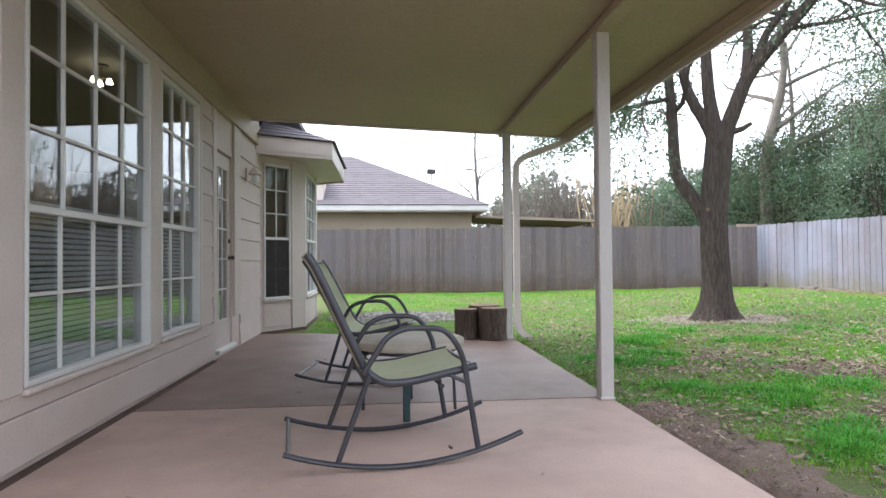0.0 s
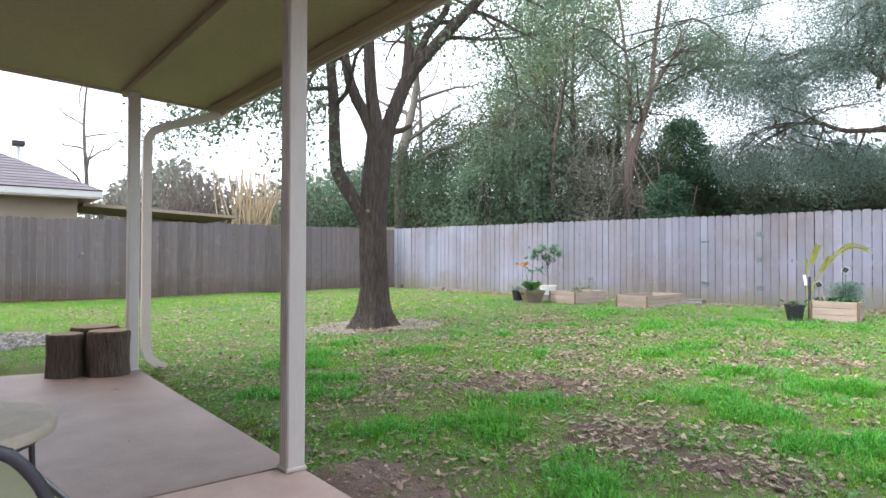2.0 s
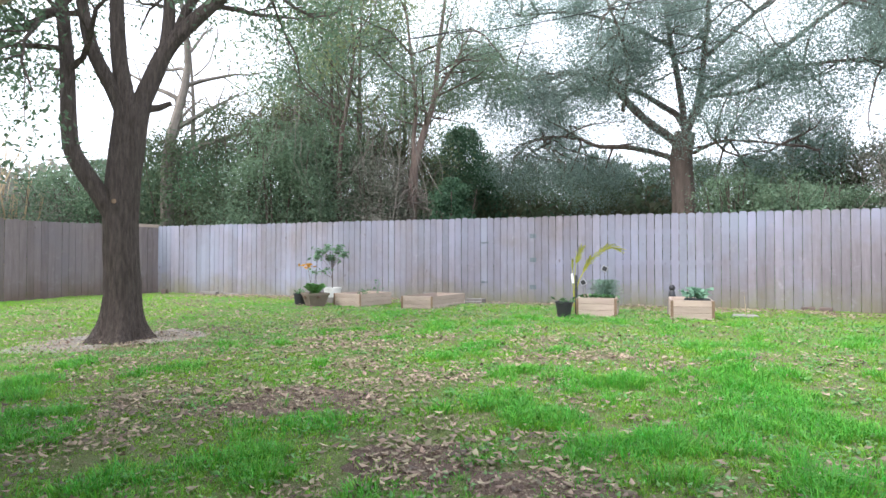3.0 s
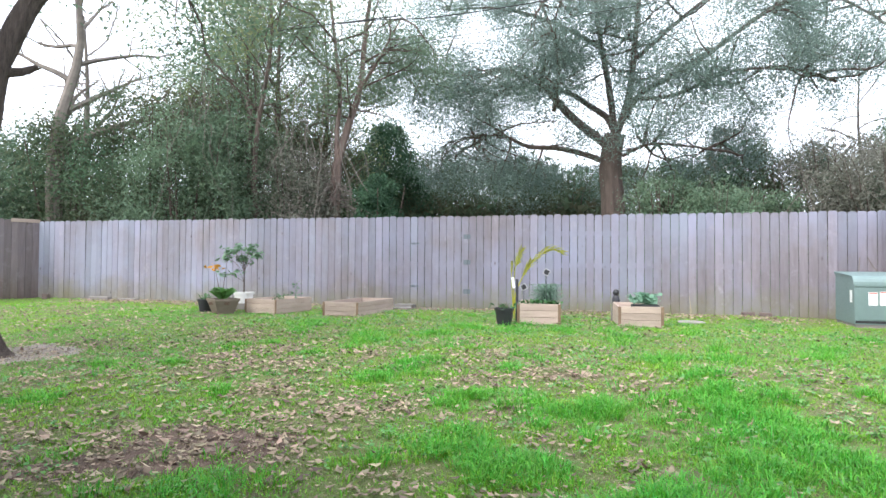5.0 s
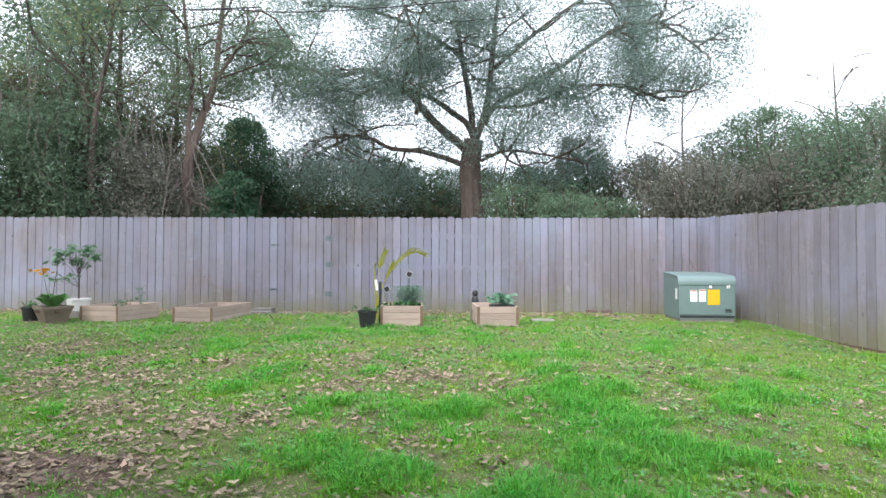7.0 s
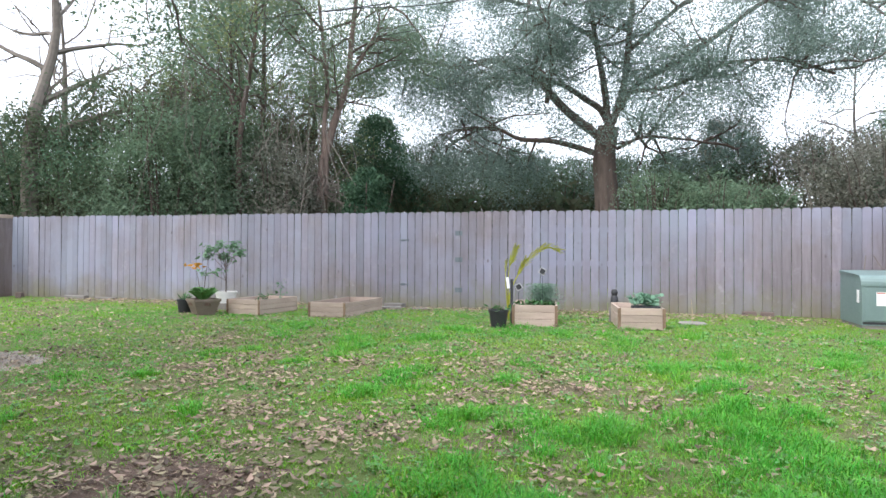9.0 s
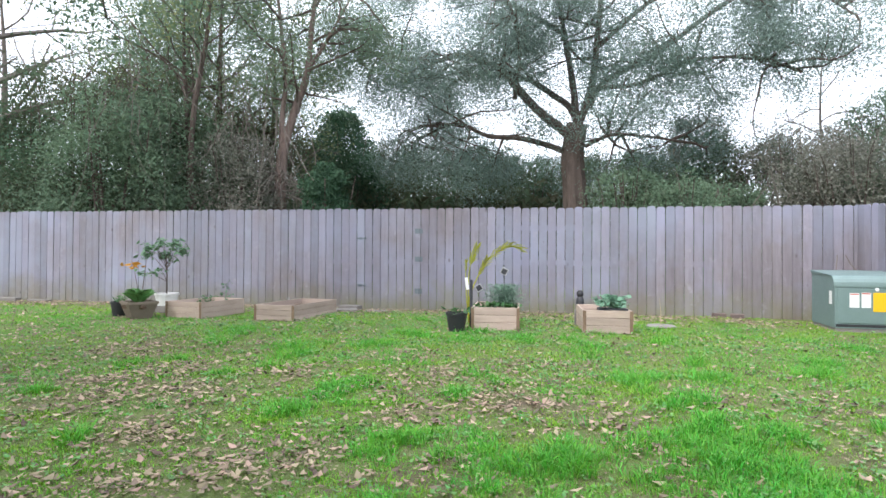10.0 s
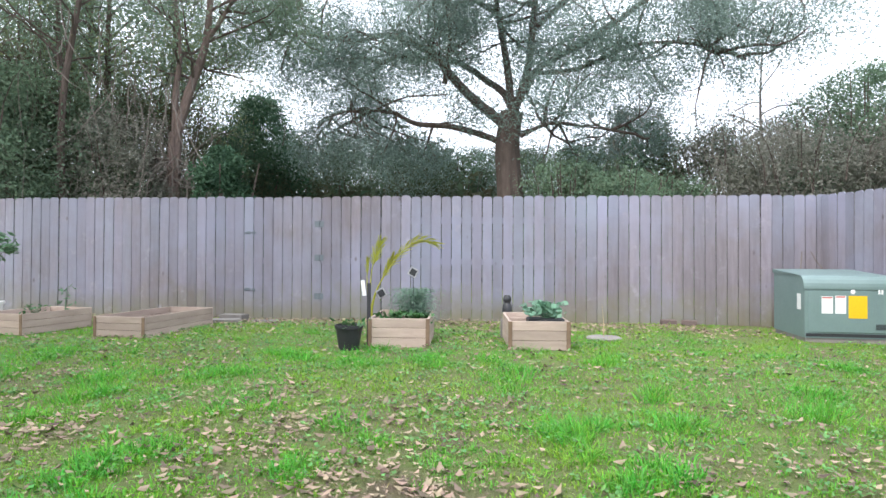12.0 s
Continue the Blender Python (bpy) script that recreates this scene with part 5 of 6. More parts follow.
# the oak in the yard
rt = random.Random(5)
oak = thing("yard_oak", "forked yard oak with dark furrowed bark and sparse leaves", "tree", pose(0, 0, 0))
tp = smooth_path(vec((5.90, 9.12, -0.02), (5.90, 9.12, 0.12), (5.90, 9.12, 0.35), (5.90, 9.12, 0.8), (5.88, 9.13, 1.7), (5.92, 9.09, 2.5), (5.98, 9.05, 3.15)))
part("trunk", barked(tp, [0.238 - 0.02 * min(1, i / 10) - 0.012 * (i / len(tp)) for i in range(len(tp))], 40, 0.045, 2, 0.27), BARK, oak, smooth=False)
limbs = [
    (vec((5.86, 9.13, 1.55), (5.66, 9.24, 1.95), (5.42, 9.37, 2.4), (5.35, 9.40, 2.75), (5.33, 9.42, 3.5), (5.28, 9.45, 4.2), (5.1, 9.5, 5.6), (4.8, 9.7, 7.2)), 0.125, 0.055),
    (vec((5.95, 9.07, 2.85), (5.78, 9.18, 3.35), (5.60, 9.28, 3.75), (5.48, 9.34, 4.3), (5.25, 9.3, 5.6), (4.9, 9.0, 7.4)), 0.11, 0.045),
    (vec((5.95, 9.06, 3.0), (5.84, 9.13, 3.7), (5.80, 9.15, 4.6), (5.85, 9.2, 5.8), (5.9, 9.6, 7.6)), 0.12, 0.045),
    (vec((5.98, 9.04, 2.95), (6.12, 8.95, 3.4), (6.32, 8.80, 4.0), (6.62, 8.50, 4.5), (7.0, 8.13, 5.05), (7.6, 7.7, 5.9), (8.3, 7.3, 7.3)), 0.13, 0.055),
    (vec((6.30, 8.82, 3.95), (6.33, 8.80, 4.5), (6.30, 8.75, 5.2), (6.5, 8.6, 7.0)), 0.095, 0.045),
    (vec((6.40, 8.74, 4.15), (6.55, 8.65, 4.65), (6.85, 8.40, 5.3), (7.0, 8.6, 6.8)), 0.075, 0.035),
]
tips, bg = [], Geo()
for k, (pts, a, b) in enumerate(limbs):
    sp = smooth_path(pts, 4)
    part("limb", barked(sp, [a + (b - a) * i / (len(sp) - 1) for i in range(len(sp))], 18, 0.05, 10 + k), BARK, oak)
    for q in range(5):
        i = rt.randrange(len(sp) // 2, len(sp) - 1)
        d = Vector((rt.gauss(0, 1), rt.gauss(0, 1), rt.uniform(-0.1, 0.7)))
        grow(rt, bg, branch_path(rt, sp[i], d, rt.uniform(1.6, 3.0), 5, 0.2, 0.02), b * 0.8, 0.012, 1, 3, tips, 4, 0.9, 0.55, -0.02)
# low drooping side branches
for pts in (((5.1, 9.5, 5.6), (4.5, 9.5, 5.4), (3.8, 9.4, 4.7), (3.2, 9.4, 3.7)), ((5.28, 9.45, 4.2), (4.8, 9.4, 4.5), (4.3, 9.3, 4.2), (3.9, 9.2, 3.4)), ((4.9, 9.0, 6.6), (4.2, 8.7, 6.0), (3.5, 8.6, 5.0), (3.2, 8.6, 4.2)), ((5.2, 9.45, 5.0), (4.6, 9.9, 5.0), (4.2, 10.2, 4.4), (4.0, 10.4, 3.7))):
    grow(rt, bg, smooth_path(vec(*pts), 3), 0.032, 0.008, 1, 3, tips, 7, 0.9, 0.34, -0.06)
for st, d, L in (((7.0, 8.13, 5.05), (0.9, -0.5, -0.45), 1.6), ((5.33, 9.42, 3.8), (-1.0, 0.7, 0.1), 2.6), ((5.3, 9.4, 4.3), (-0.9, -0.5, -0.15), 2.2), ((7.6, 7.7, 5.9), (0.9, 0.1, -0.25), 2.2), ((5.48, 9.34, 4.3), (-0.5, 1.0, 0.0), 2.4), ((6.3, 8.8, 4.6), (0.8, 0.8, 0.1), 2.0)):
    grow(rt, bg, branch_path(rt, Vector(st), Vector(d), L, 6, 0.25, 0.03), 0.04, 0.01, 1, 3, tips, 5, 0.9, 0.5, -0.05)
part("snag", barked(vec((6.08, 8.97, 3.12), (6.24, 8.86, 3.16), (6.36, 8.78, 3.24)), [0.06, 0.045, 0.03], 10, 0.05, 3), BARK, oak)
part("branchwork", bg, BARK, oak)
crown("crown", tips, 22, 0.22, 0.08, YARDLEAF, oak, 31)
part("pruning_scar", Geo().tube([(5.72, 9.02, 1.86), (5.70, 8.99, 1.86)], [0.035, 0.03], 10), CUT, oak, "pale pruning scar")

# the spreading live oak beyond the fence
rl = random.Random(9)
LX = 22.3
live = thing("live_oak", "wide live oak with grey-green foliage and winding limbs", "tree", pose(0, 0, 0))
lt = smooth_path(vec((LX, 4.85, 0), (LX, 4.85, 1.5), (LX, 4.90, 3.0), (LX, 4.98, 4.3), (LX, 4.85, 5.3)))
part("trunk", barked(lt, [0.42 - 0.1 * i / len(lt) for i in range(len(lt))], 20, 0.05, 4, 0.2), BARK2, live)
limbs = [
    (vec((LX, 4.9, 4.2), (LX - 0.1, 5.4, 4.55), (LX - 0.1, 6.6, 4.95), (LX - 0.1, 7.7, 5.1), (LX - 0.2, 8.4, 5.45), (LX - 0.2, 8.9, 5.55), (LX - 0.3, 9.6, 5.3), (LX - 0.3, 10.3, 4.9)), 0.17, 0.03),
    (vec((LX, 4.85, 4.7), (LX - 0.1, 5.3, 5.15), (LX - 0.1, 6.1, 5.85), (LX - 0.2, 6.75, 6.6), (LX - 0.2, 7.15, 7.1), (LX - 0.2, 7.8, 7.5), (LX - 0.2, 8.7, 7.8), (LX - 0.2, 9.5, 7.7), (LX - 0.3, 10.5, 7.85), (LX - 0.3, 11.7, 8.1), (LX - 0.3, 13.0, 7.9)), 0.24, 0.05),
    (vec((LX, 4.75, 5.1), (LX + 0.2, 5.1, 5.9), (LX + 0.2, 5.6, 6.3), (LX + 0.3, 6.4, 6.9), (LX + 0.3, 7.2, 7.1), (LX + 0.3, 8.5, 7.3), (LX + 0.3, 9.3, 6.9)), 0.19, 0.04),
    (vec((LX, 4.85, 5.2), (LX + 0.1, 5.0, 6.6), (LX, 5.3, 8.4), (LX, 5.6, 10.4), (LX, 6.4, 12.2)), 0.2, 0.05),
    (vec((LX, 4.85, 5.2), (LX - 0.1, 4.4, 6.4), (LX - 0.1, 4.2, 8.2), (LX, 4.0, 10.2), (LX, 3.4, 12.2)), 0.22, 0.05),
    (vec((LX, 4.5, 5.8), (LX - 0.2, 4.0, 6.5), (LX - 0.3, 2.4, 7.25), (LX - 0.3, 0.4, 8.55), (LX - 0.3, -1.0, 8.75), (LX - 0.3, -2.2, 7.9)), 0.17, 0.04),
    (vec((LX, 4.6, 4.6), (LX - 0.2, 3.9, 4.85), (LX - 0.2, 3.3, 4.85), (LX - 0.2, 1.8, 4.55)), 0.10, 0.03),
    (vec((LX, 4.3, 6.4), (LX - 0.4, 3.0, 6.3), (LX - 0.5, 1.5, 6.8), (LX - 0.5, 0.0, 6.7), (LX - 0.5, -1.2, 6.2)), 0.11, 0.03),
    (vec((LX, 4.3, 7.6), (LX + 0.5, 2.8, 9.0), (LX + 0.6, 1.0, 10.2), (LX + 0.6, -1.0, 10.8)), 0.13, 0.04),
    (vec((LX - 0.6, 6.7, 6.1), (LX - 1.2, 6.4, 7.6), (LX - 1.8, 6.8, 9.2), (LX - 2.2, 7.4, 10.8)), 0.12, 0.04),
    (vec((LX, 5.3, 8.2), (LX + 0.2, 7.0, 9.4), (LX + 0.2, 9.0, 10.2), (LX + 0.2, 10.8, 10.4)), 0.12, 0.04),
]
tips, bg = [], Geo()
for k, (pts, a, b) in enumerate(limbs):
    sp = smooth_path(pts, 4)
    part("limb", barked(sp, [0.66 * (a + (b - a) * i / (len(sp) - 1)) for i in range(len(sp))], 12, 0.08, 40 + k), BARK2, live)
    for q in range(14):
        i = rl.randrange(len(sp) // 3, len(sp))
        d = Vector((rl.gauss(0, 0.9), rl.gauss(0, 1), rl.uniform(-0.45, 0.8)))
        grow(rl, bg, branch_path(rl, sp[min(i, len(sp) - 1)], d, rl.uniform(1.2, 2.8), 5, 0.25, 0.0), 0.045, 0.012, 1, 3, tips, 4, 0.9, 0.55, -0.03)
for st in ((LX - 0.4, 8.2, 5.4), (LX - 0.5, 9.2, 5.1), (LX - 0.6, 10.2, 5.3), (LX - 0.7, 8.2, 7.7), (LX - 0.8, 9.3, 7.75), (LX - 0.85, 10.3, 7.8), (LX - 0.9, 11.3, 7.8), (LX - 1, 12.6, 8.3), (LX - 1, 12.2, 8.1), (LX + 0.6, 9.0, 6.1), (LX - 0.4, 2.0, 7.6), (LX - 0.5, 1.5, 6.8), (LX - 0.5, 0.6, 6.8), (LX - 0.5, -0.4, 6.5), (LX - 0.3, 0.2, 8.5), (LX - 0.3, -1.0, 8.7), (LX - 0.3, 3.0, 6.9)):
    for q in range(2):
        d = Vector((rl.gauss(0, 0.5), rl.gauss(0.2, 0.7), rl.uniform(-0.75, 0.1)))
        grow(rl, bg, branch_path(rl, Vector(st), d, rl.uniform(1.3, 2.3), 6, 0.28, -0.03), 0.035, 0.01, 1, 3, tips, 4, 0.9, 0.5, -0.05)
part("branchwork", bg, BARK2, live)
crown("crown", tips, 62, 0.33, 0.078, LIVELEAF, live, 32, single=True)

# the leaning forked tree with a red-brown trunk
r2 = random.Random(12)
t2 = thing("forked_tree", "tall forked tree with a pale red-brown trunk", "tree", pose(0, 0, 0))
sp = smooth_path(vec((16.95, 12.08, 0), (16.98, 12.03, 2.4), (17.03, 11.98, 4.0)))
part("trunk", barked(sp, [0.17 - 0.03 * i / len(sp) for i in range(len(sp))], 16, 0.08, 6, 0.15), REDBARK, t2)
tips, bg = [], Geo()
for k, (pts, a, b) in enumerate(((vec((17.03, 11.98, 3.9), (17.2, 11.75, 5.0), (17.38, 11.44, 6.2), (17.45, 11.3, 7.9), (17.6, 11.0, 10.5)), 0.12, 0.04), (vec((17.03, 11.98, 3.9), (17.05, 12.0, 5.0), (17.08, 11.92, 5.9), (17.05, 12.1, 7.6), (17.1, 12.5, 10.2)), 0.08, 0.03), (vec((17.38, 11.44, 6.2), (17.4, 10.9, 6.9), (17.6, 10.2, 8.2)), 0.06, 0.02))):
    q = smooth_path(pts, 4)
    part("limb", barked(q, [a + (b - a) * i / (len(q) - 1) for i in range(len(q))], 12, 0.08, 60 + k), REDBARK, t2)
    for j in range(9):
        i = r2.randrange(len(q) // 3, len(q))
        grow(r2, bg, branch_path(r2, q[i], Vector((r2.gauss(0, 1), r2.gauss(0, 1), r2.uniform(-0.2, 0.8))), r2.uniform(1.4, 2.8), 5, 0.25, 0.0), 0.04, 0.01, 1, 3, tips, 4, 0.9, 0.55, -0.02)
part("branchwork", bg, BARK2, t2)
crown("crown", tips, 34, 0.32, 0.082, OAKLEAF, t2, 33, single=True)
vg = Geo()
for k in range(70):
    a = r2.uniform(0, 6.28)
    vg.tube(branch_path(r2, Vector((17.0, 12.0, r2.uniform(2.7, 3.5))), Vector((math.cos(a), math.sin(a), r2.uniform(-0.1, 0.4))), r2.uniform(0.8, 2.4), 7, 0.3, -0.10), [0.014, 0.013, 0.012, 0.010, 0.008, 0.006, 0.005, 0.003], 4, cap=False)
for k in range(8):
    a, q = r2.uniform(0, 6.28), r2.uniform(0.4, 2.2)
    vg.tube(branch_path(r2, Vector((16.4 + q * 0.3 * math.cos(a), 12.3 + q * math.sin(a), r2.uniform(5.0, 7.0))), Vector((0, 0, -1)), r2.uniform(2.5, 4.2), 9, 0.14, -0.05), 0.011, 4, cap=False)
part("vine_tangle", vg, BARE, t2, "tangle of bare vines")


def forest_tree(name, label, x, y, h, r0, seed, leaves, bark, per=9, size=0.12, low=0.3, deepest=3, spread=0.28, lean=(0, 0), n_limb=16, reach=0.3):
    """A whole tree: trunk, limbs and, if leaves is given, a crown."""
    r = random.Random(seed)
    t = thing(name, label, "tree", pose(0, 0, 0), "trees beyond the fence")
    top = Vector((x + lean[0], y + lean[1], h))
    sp = smooth_path([Vector((x, y, 0)), Vector((x, y, 0)).lerp(top, 0.4) + Vector((r.gauss(0, 0.12), r.gauss(0, 0.12), 0)), Vector((x, y, 0)).lerp(top, 0.7) + Vector((r.gauss(0, 0.2), r.gauss(0, 0.2), 0)), top], 4)
    part("trunk", barked(sp, [r0 * (1 - 0.85 * i / (len(sp) - 1)) for i in range(len(sp))], 10, 0.06, seed), bark, t)
    tips, g = [], Geo()
    for k in range(n_limb):
        u = low + (0.97 - low) * k / n_limb
        i = u * (len(sp) - 1)
        p = sp[int(i)].lerp(sp[min(len(sp) - 1, int(i) + 1)], i - int(i))
        a = r.uniform(0, 6.28)
        L = h * reach * (1.15 - 0.75 * u) * r.uniform(0.7, 1.2)
        grow(r, g, branch_path(r, p, Vector((math.cos(a), math.sin(a), r.uniform(0.3, 1.0))), L, 5, 0.2, 0.04), r0 * (0.4 if leaves else 0.62) * (1.1 - u), 0.012 if leaves else 0.022, 1, deepest, tips, 4, 0.8, 0.55, 0.02)
    tagged(part("branchwork", g, bark, t), kind="stuff")
    if leaves:
        crown("crown", tips, per, spread, size, leaves, t, seed, single=True)
    return t


BARE_L = "leafless grey tree with fine upswept branches"
forest_tree("bare_tree", BARE_L, 13.75, 19.35, 11, 0.26, 71, None, BARE, low=0.32, n_limb=12, reach=0.42)
forest_tree("bare_tree", BARE_L, 15.2, 20.5, 9, 0.16, 72, None, BARE, low=0.3, n_limb=9, reach=0.4)
forest_tree("bare_tree", BARE_L, 5.2, 30.0, 9.5, 0.12, 73, None, BARE, low=0.35, n_limb=10, reach=0.22)
forest_tree("bare_tree", BARE_L, 26.0, -2.55, 8.2, 0.09, 74, None, BARE, low=0.6, n_limb=7, reach=0.2, deepest=2)
forest_tree("bare_tree", BARE_L, 26.0, -8.9, 8.6, 0.10, 75, None, BARE, low=0.5, n_limb=11, reach=0.3, lean=(0, 1.3))
TALL = "tall evergreen broadleaf tree beyond the fence"
for k, (x, y, h, rr, low, mt) in enumerate(((15.6, 13.6, 10.5, 0.10, 0.44, OLIVELEAF), (18.8, 15.5, 11.5, 0.13, 0.36, OAKLEAF), (20.0, 17.6, 10.5, 0.16, 0.36, OLIVELEAF), (21.5, 19.0, 12, 0.2, 0.3, OAKLEAF),
                                            (16.6, 15.0, 9.5, 0.11, 0.3, OAKLEAF), (17.4, 17.2, 8.0, 0.1, 0.26, BRIGHTLEAF), (19.6, 14.3, 9.6, 0.11, 0.3, OLIVELEAF), (21.0, 22.0, 9.0, 0.13, 0.25, BRIGHTLEAF), (22.5, 16.4, 9.0, 0.13, 0.3, OAKLEAF))):
    forest_tree("broadleaf_tree", TALL, x, y, h, rr, 80 + k, mt, BARK2, per=24, size=0.10, low=low, n_limb=16, reach=0.33, spread=0.34)


# ---- thickets behind the fences ----
def shrub(name, label, x, y, h, rad, n, size, material, seed, conical=False, stems=6, flat=0.5, group="thicket beyond the fence"):
    """A dense bush: stems and leaves gathered in uneven clumps."""
    r = np.random.default_rng(seed)
    s = thing(name, label, "shrub", pose(x, y, 0), group)
    g = Geo()
    for k in range(stems):
        a, q = r.uniform(0, 6.28), r.uniform(0.2, 0.8) * rad
        g.tube([(0.2 * q * math.cos(a), 0.2 * q * math.sin(a), 0), (0.6 * q * math.cos(a), 0.6 * q * math.sin(a), h * 0.45), (q * math.cos(a), q * math.sin(a), h * r.uniform(0.7, 0.95))], [0.05, 0.035, 0.01], 5, cap=False)
    spray_c = []
    for k in range(0 if conical else int(9 * rad)):
        a, q = r.uniform(0, 6.28), math.sqrt(r.uniform(0, 1)) * 0.85 * rad
        z0, up, out = h * (0.62 + 0.2 * (1 - q / rad)), h * r.uniform(0.16, 0.38), r.uniform(0.1, 0.45) * rad
        sp_ = [np.array([(q + out * t * t) * math.cos(a), (q + out * t * t) * math.sin(a), z0 + up * (t - 0.25 * t * t)]) for t in (0, 0.35, 0.7, 1.0)]
        g.tube([tuple(p) for p in sp_], [0.018, 0.013, 0.009, 0.004], 4, cap=False)
        tt = r.uniform(0.15, 1.05, 46)
        i3 = np.minimum((tt * 3).astype(int), 2)
        spray_c.append(np.array(sp_)[i3] + (np.array(sp_)[i3 + 1] - np.array(sp_)[i3]) * (tt * 3 - i3)[:, None] + r.normal(0, 0.11, (46, 3)))
    part("stemwork", g, BARK2, s)
    m = max(14, int(26 * rad * h / 10))
    th, u = r.uniform(0, 6.28, m), r.uniform(0, 1, m)
    z = h * (0.08 + 0.86 * u)
    prof = (1 - u) ** 0.75 * 1.05 + 0.05 if conical else np.sqrt(np.clip(1 - (np.abs(u - 0.38) / 0.66) ** 2.2, 0.03, 1))
    rr = rad * prof * r.uniform(0.55, 1.05, m)
    cen = np.stack([rr * np.cos(th), rr * np.sin(th), z], 1)
    pick = r.integers(0, m, n)
    cs = r.uniform(0.2, 0.5, m) * rad * (0.5 if conical else 0.75)
    c = cen[pick] + r.normal(0, 1, (n, 3)) * cs[pick][:, None] * np.array([0.6, 0.6, flat])
    k = n // 2
    u, th = r.uniform(0.02, 0.95, k), r.uniform(0, 6.28, k)
    prof = (1 - u) ** 0.75 * 1.05 + 0.05 if conical else np.sqrt(np.clip(1 - (np.abs(u - 0.38) / 0.66) ** 2.2, 0.03, 1))
    q = rad * prof * np.sqrt(r.uniform(0.3, 1, k)) * (1 + 0.12 * np.sin(5 * th + 9 * u))
    c[:k] = np.stack([q * np.cos(th), q * np.sin(th), h * u], 1)
    c[:, 2] = np.clip(c[:, 2], 0.05, None)
    c = np.concatenate([c] + spray_c)
    n = len(c)
    nv = r.normal(0, 0.7, (n, 3)) + np.array([0, 0, 0.6]) + c * np.array([0.3, 0.3, 0]) / rad
    part("foliage", leaf_mesh("foliage", c, nv, r.uniform(0.55, 1.3, n) * size, material, seed, 0.6, single=True), material, s)
    return s


def polar(px, dist):
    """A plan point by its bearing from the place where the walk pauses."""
    a = radians(76.7) + math.atan((px - 784) / 1081)
    return 1.99 + dist * math.sin(a), 1.92 + dist * math.cos(a)


EV, BR, PR = "dense dark evergreen shrub behind the fence", "brown vine-covered thicket behind the fence", "light green privet bush behind the fence"
rows = [(-620, 24, 3.6, 2.2, BROWNLEAF), (-500, 23, 4.2, 2.2, BRIGHTLEAF), (-390, 23, 4.6, 2.2, DARKLEAF), (-300, 24, 5.0, 2.3, BRIGHTLEAF), (-200, 22, 5.4, 2.2, DARKLEAF), (-90, 22, 5.6, 2.3, DARKLEAF), (0, 20, 6.4, 2.3, DARKLEAF), (60, 18.5, 5.6, 1.7, BRIGHTLEAF), (120, 21, 6.8, 2.0, DARKLEAF), (185, 19, 5.6, 1.7, BRIGHTLEAF), (250, 20.5, 5.8, 1.9, DARKLEAF), (300, 18.5, 4.6, 1.5, BROWNLEAF), (345, 22, 5.8, 1.9, DARKLEAF),
        (430, 26, 6.0, 2.2, DARKLEAF), (560, 29, 6.6, 2.4, DARKLEAF), (640, 27, 5.7, 2.3, DARKLEAF), (715, 29, 6.0, 2.4, DARKLEAF), (790, 27, 5.6, 2.3, DARKLEAF), (865, 29, 5.8, 2.4, DARKLEAF), (930, 26, 5.4, 2.2, DARKLEAF),
        (1075, 25, 6.6, 1.5, BROWNLEAF), (1000, 26, 5.4, 2.0, DARKLEAF), (1150, 23, 5.2, 2.0, DARKLEAF), (1230, 21, 5.0, 1.9, BROWNLEAF), (1300, 19, 4.2, 1.7, BROWNLEAF), (1330, 24, 5.8, 2.0, DARKLEAF), (1405, 22, 6.3, 2.0, BRIGHTLEAF), (1470, 20, 4.6, 1.7, BROWNLEAF), (1500, 23, 5.9, 2.1, BRIGHTLEAF), (1580, 20, 5.4, 2.0, BRIGHTLEAF), (1680, 19, 5.4, 2.2, BRIGHTLEAF), (1800, 18, 5.2, 2.2, BROWNLEAF), (1950, 17, 5.0, 2.2, DARKLEAF),
        (960, 18.5, 3.7, 1.4, BRIGHTLEAF), (1045, 18, 3.3, 1.3, BRIGHTLEAF), (1110, 19, 3.3, 1.2, BRIGHTLEAF)]
for k, (px, dist, h, rad, mt) in enumerate(rows):
    x, y = polar(px, dist)
    lab = {id(BROWNLEAF): BR, id(BRIGHTLEAF): PR}.get(id(mt), EV)
    shrub("shrub", lab, x, y, h, rad, int((8000 if px < 0 else 15500) * rad * h / 6), 0.10 if px < 0 else 0.078, mt, 200 + k)
shrub("juniper", "dark green cone-shaped juniper behind the fence", 25.4, 14.9, 7.4, 3.3, 44000, 0.11, CEDARLEAF, 300, True)
shrub("juniper", "dark green cone-shaped juniper behind the fence", 16.0, 10.0, 3.6, 1.2, 14000, 0.09, CEDARLEAF, 301, True)
# dense hedge bank far behind, closing the gaps near the ground
bank = np.random.default_rng(44)
nb_l = 80000
sx, sy = bank.uniform(24, 40, nb_l), bank.uniform(-22, 46, nb_l)
hz = (3.6 + 1.2 * np.sin(sy * 0.9) + 0.8 * np.sin(sy * 2.3 + sx)) * bank.uniform(0, 1, nb_l) ** 0.7
tagged(part("far_woods", leaf_mesh("far_woods", np.stack([sx, sy, hz + 0.1], 1), bank.normal(0, 0.7, (nb_l, 3)) + [0, 0, 0.5], bank.uniform(0.25, 0.55, nb_l), DARKLEAF, 45, 0.6, single=True), DARKLEAF), "dark woodland undergrowth far behind the fence", "woods", kind="stuff")
nb_l = 36000
sx, sy = bank.uniform(6, 30, nb_l), bank.uniform(27, 40, nb_l)
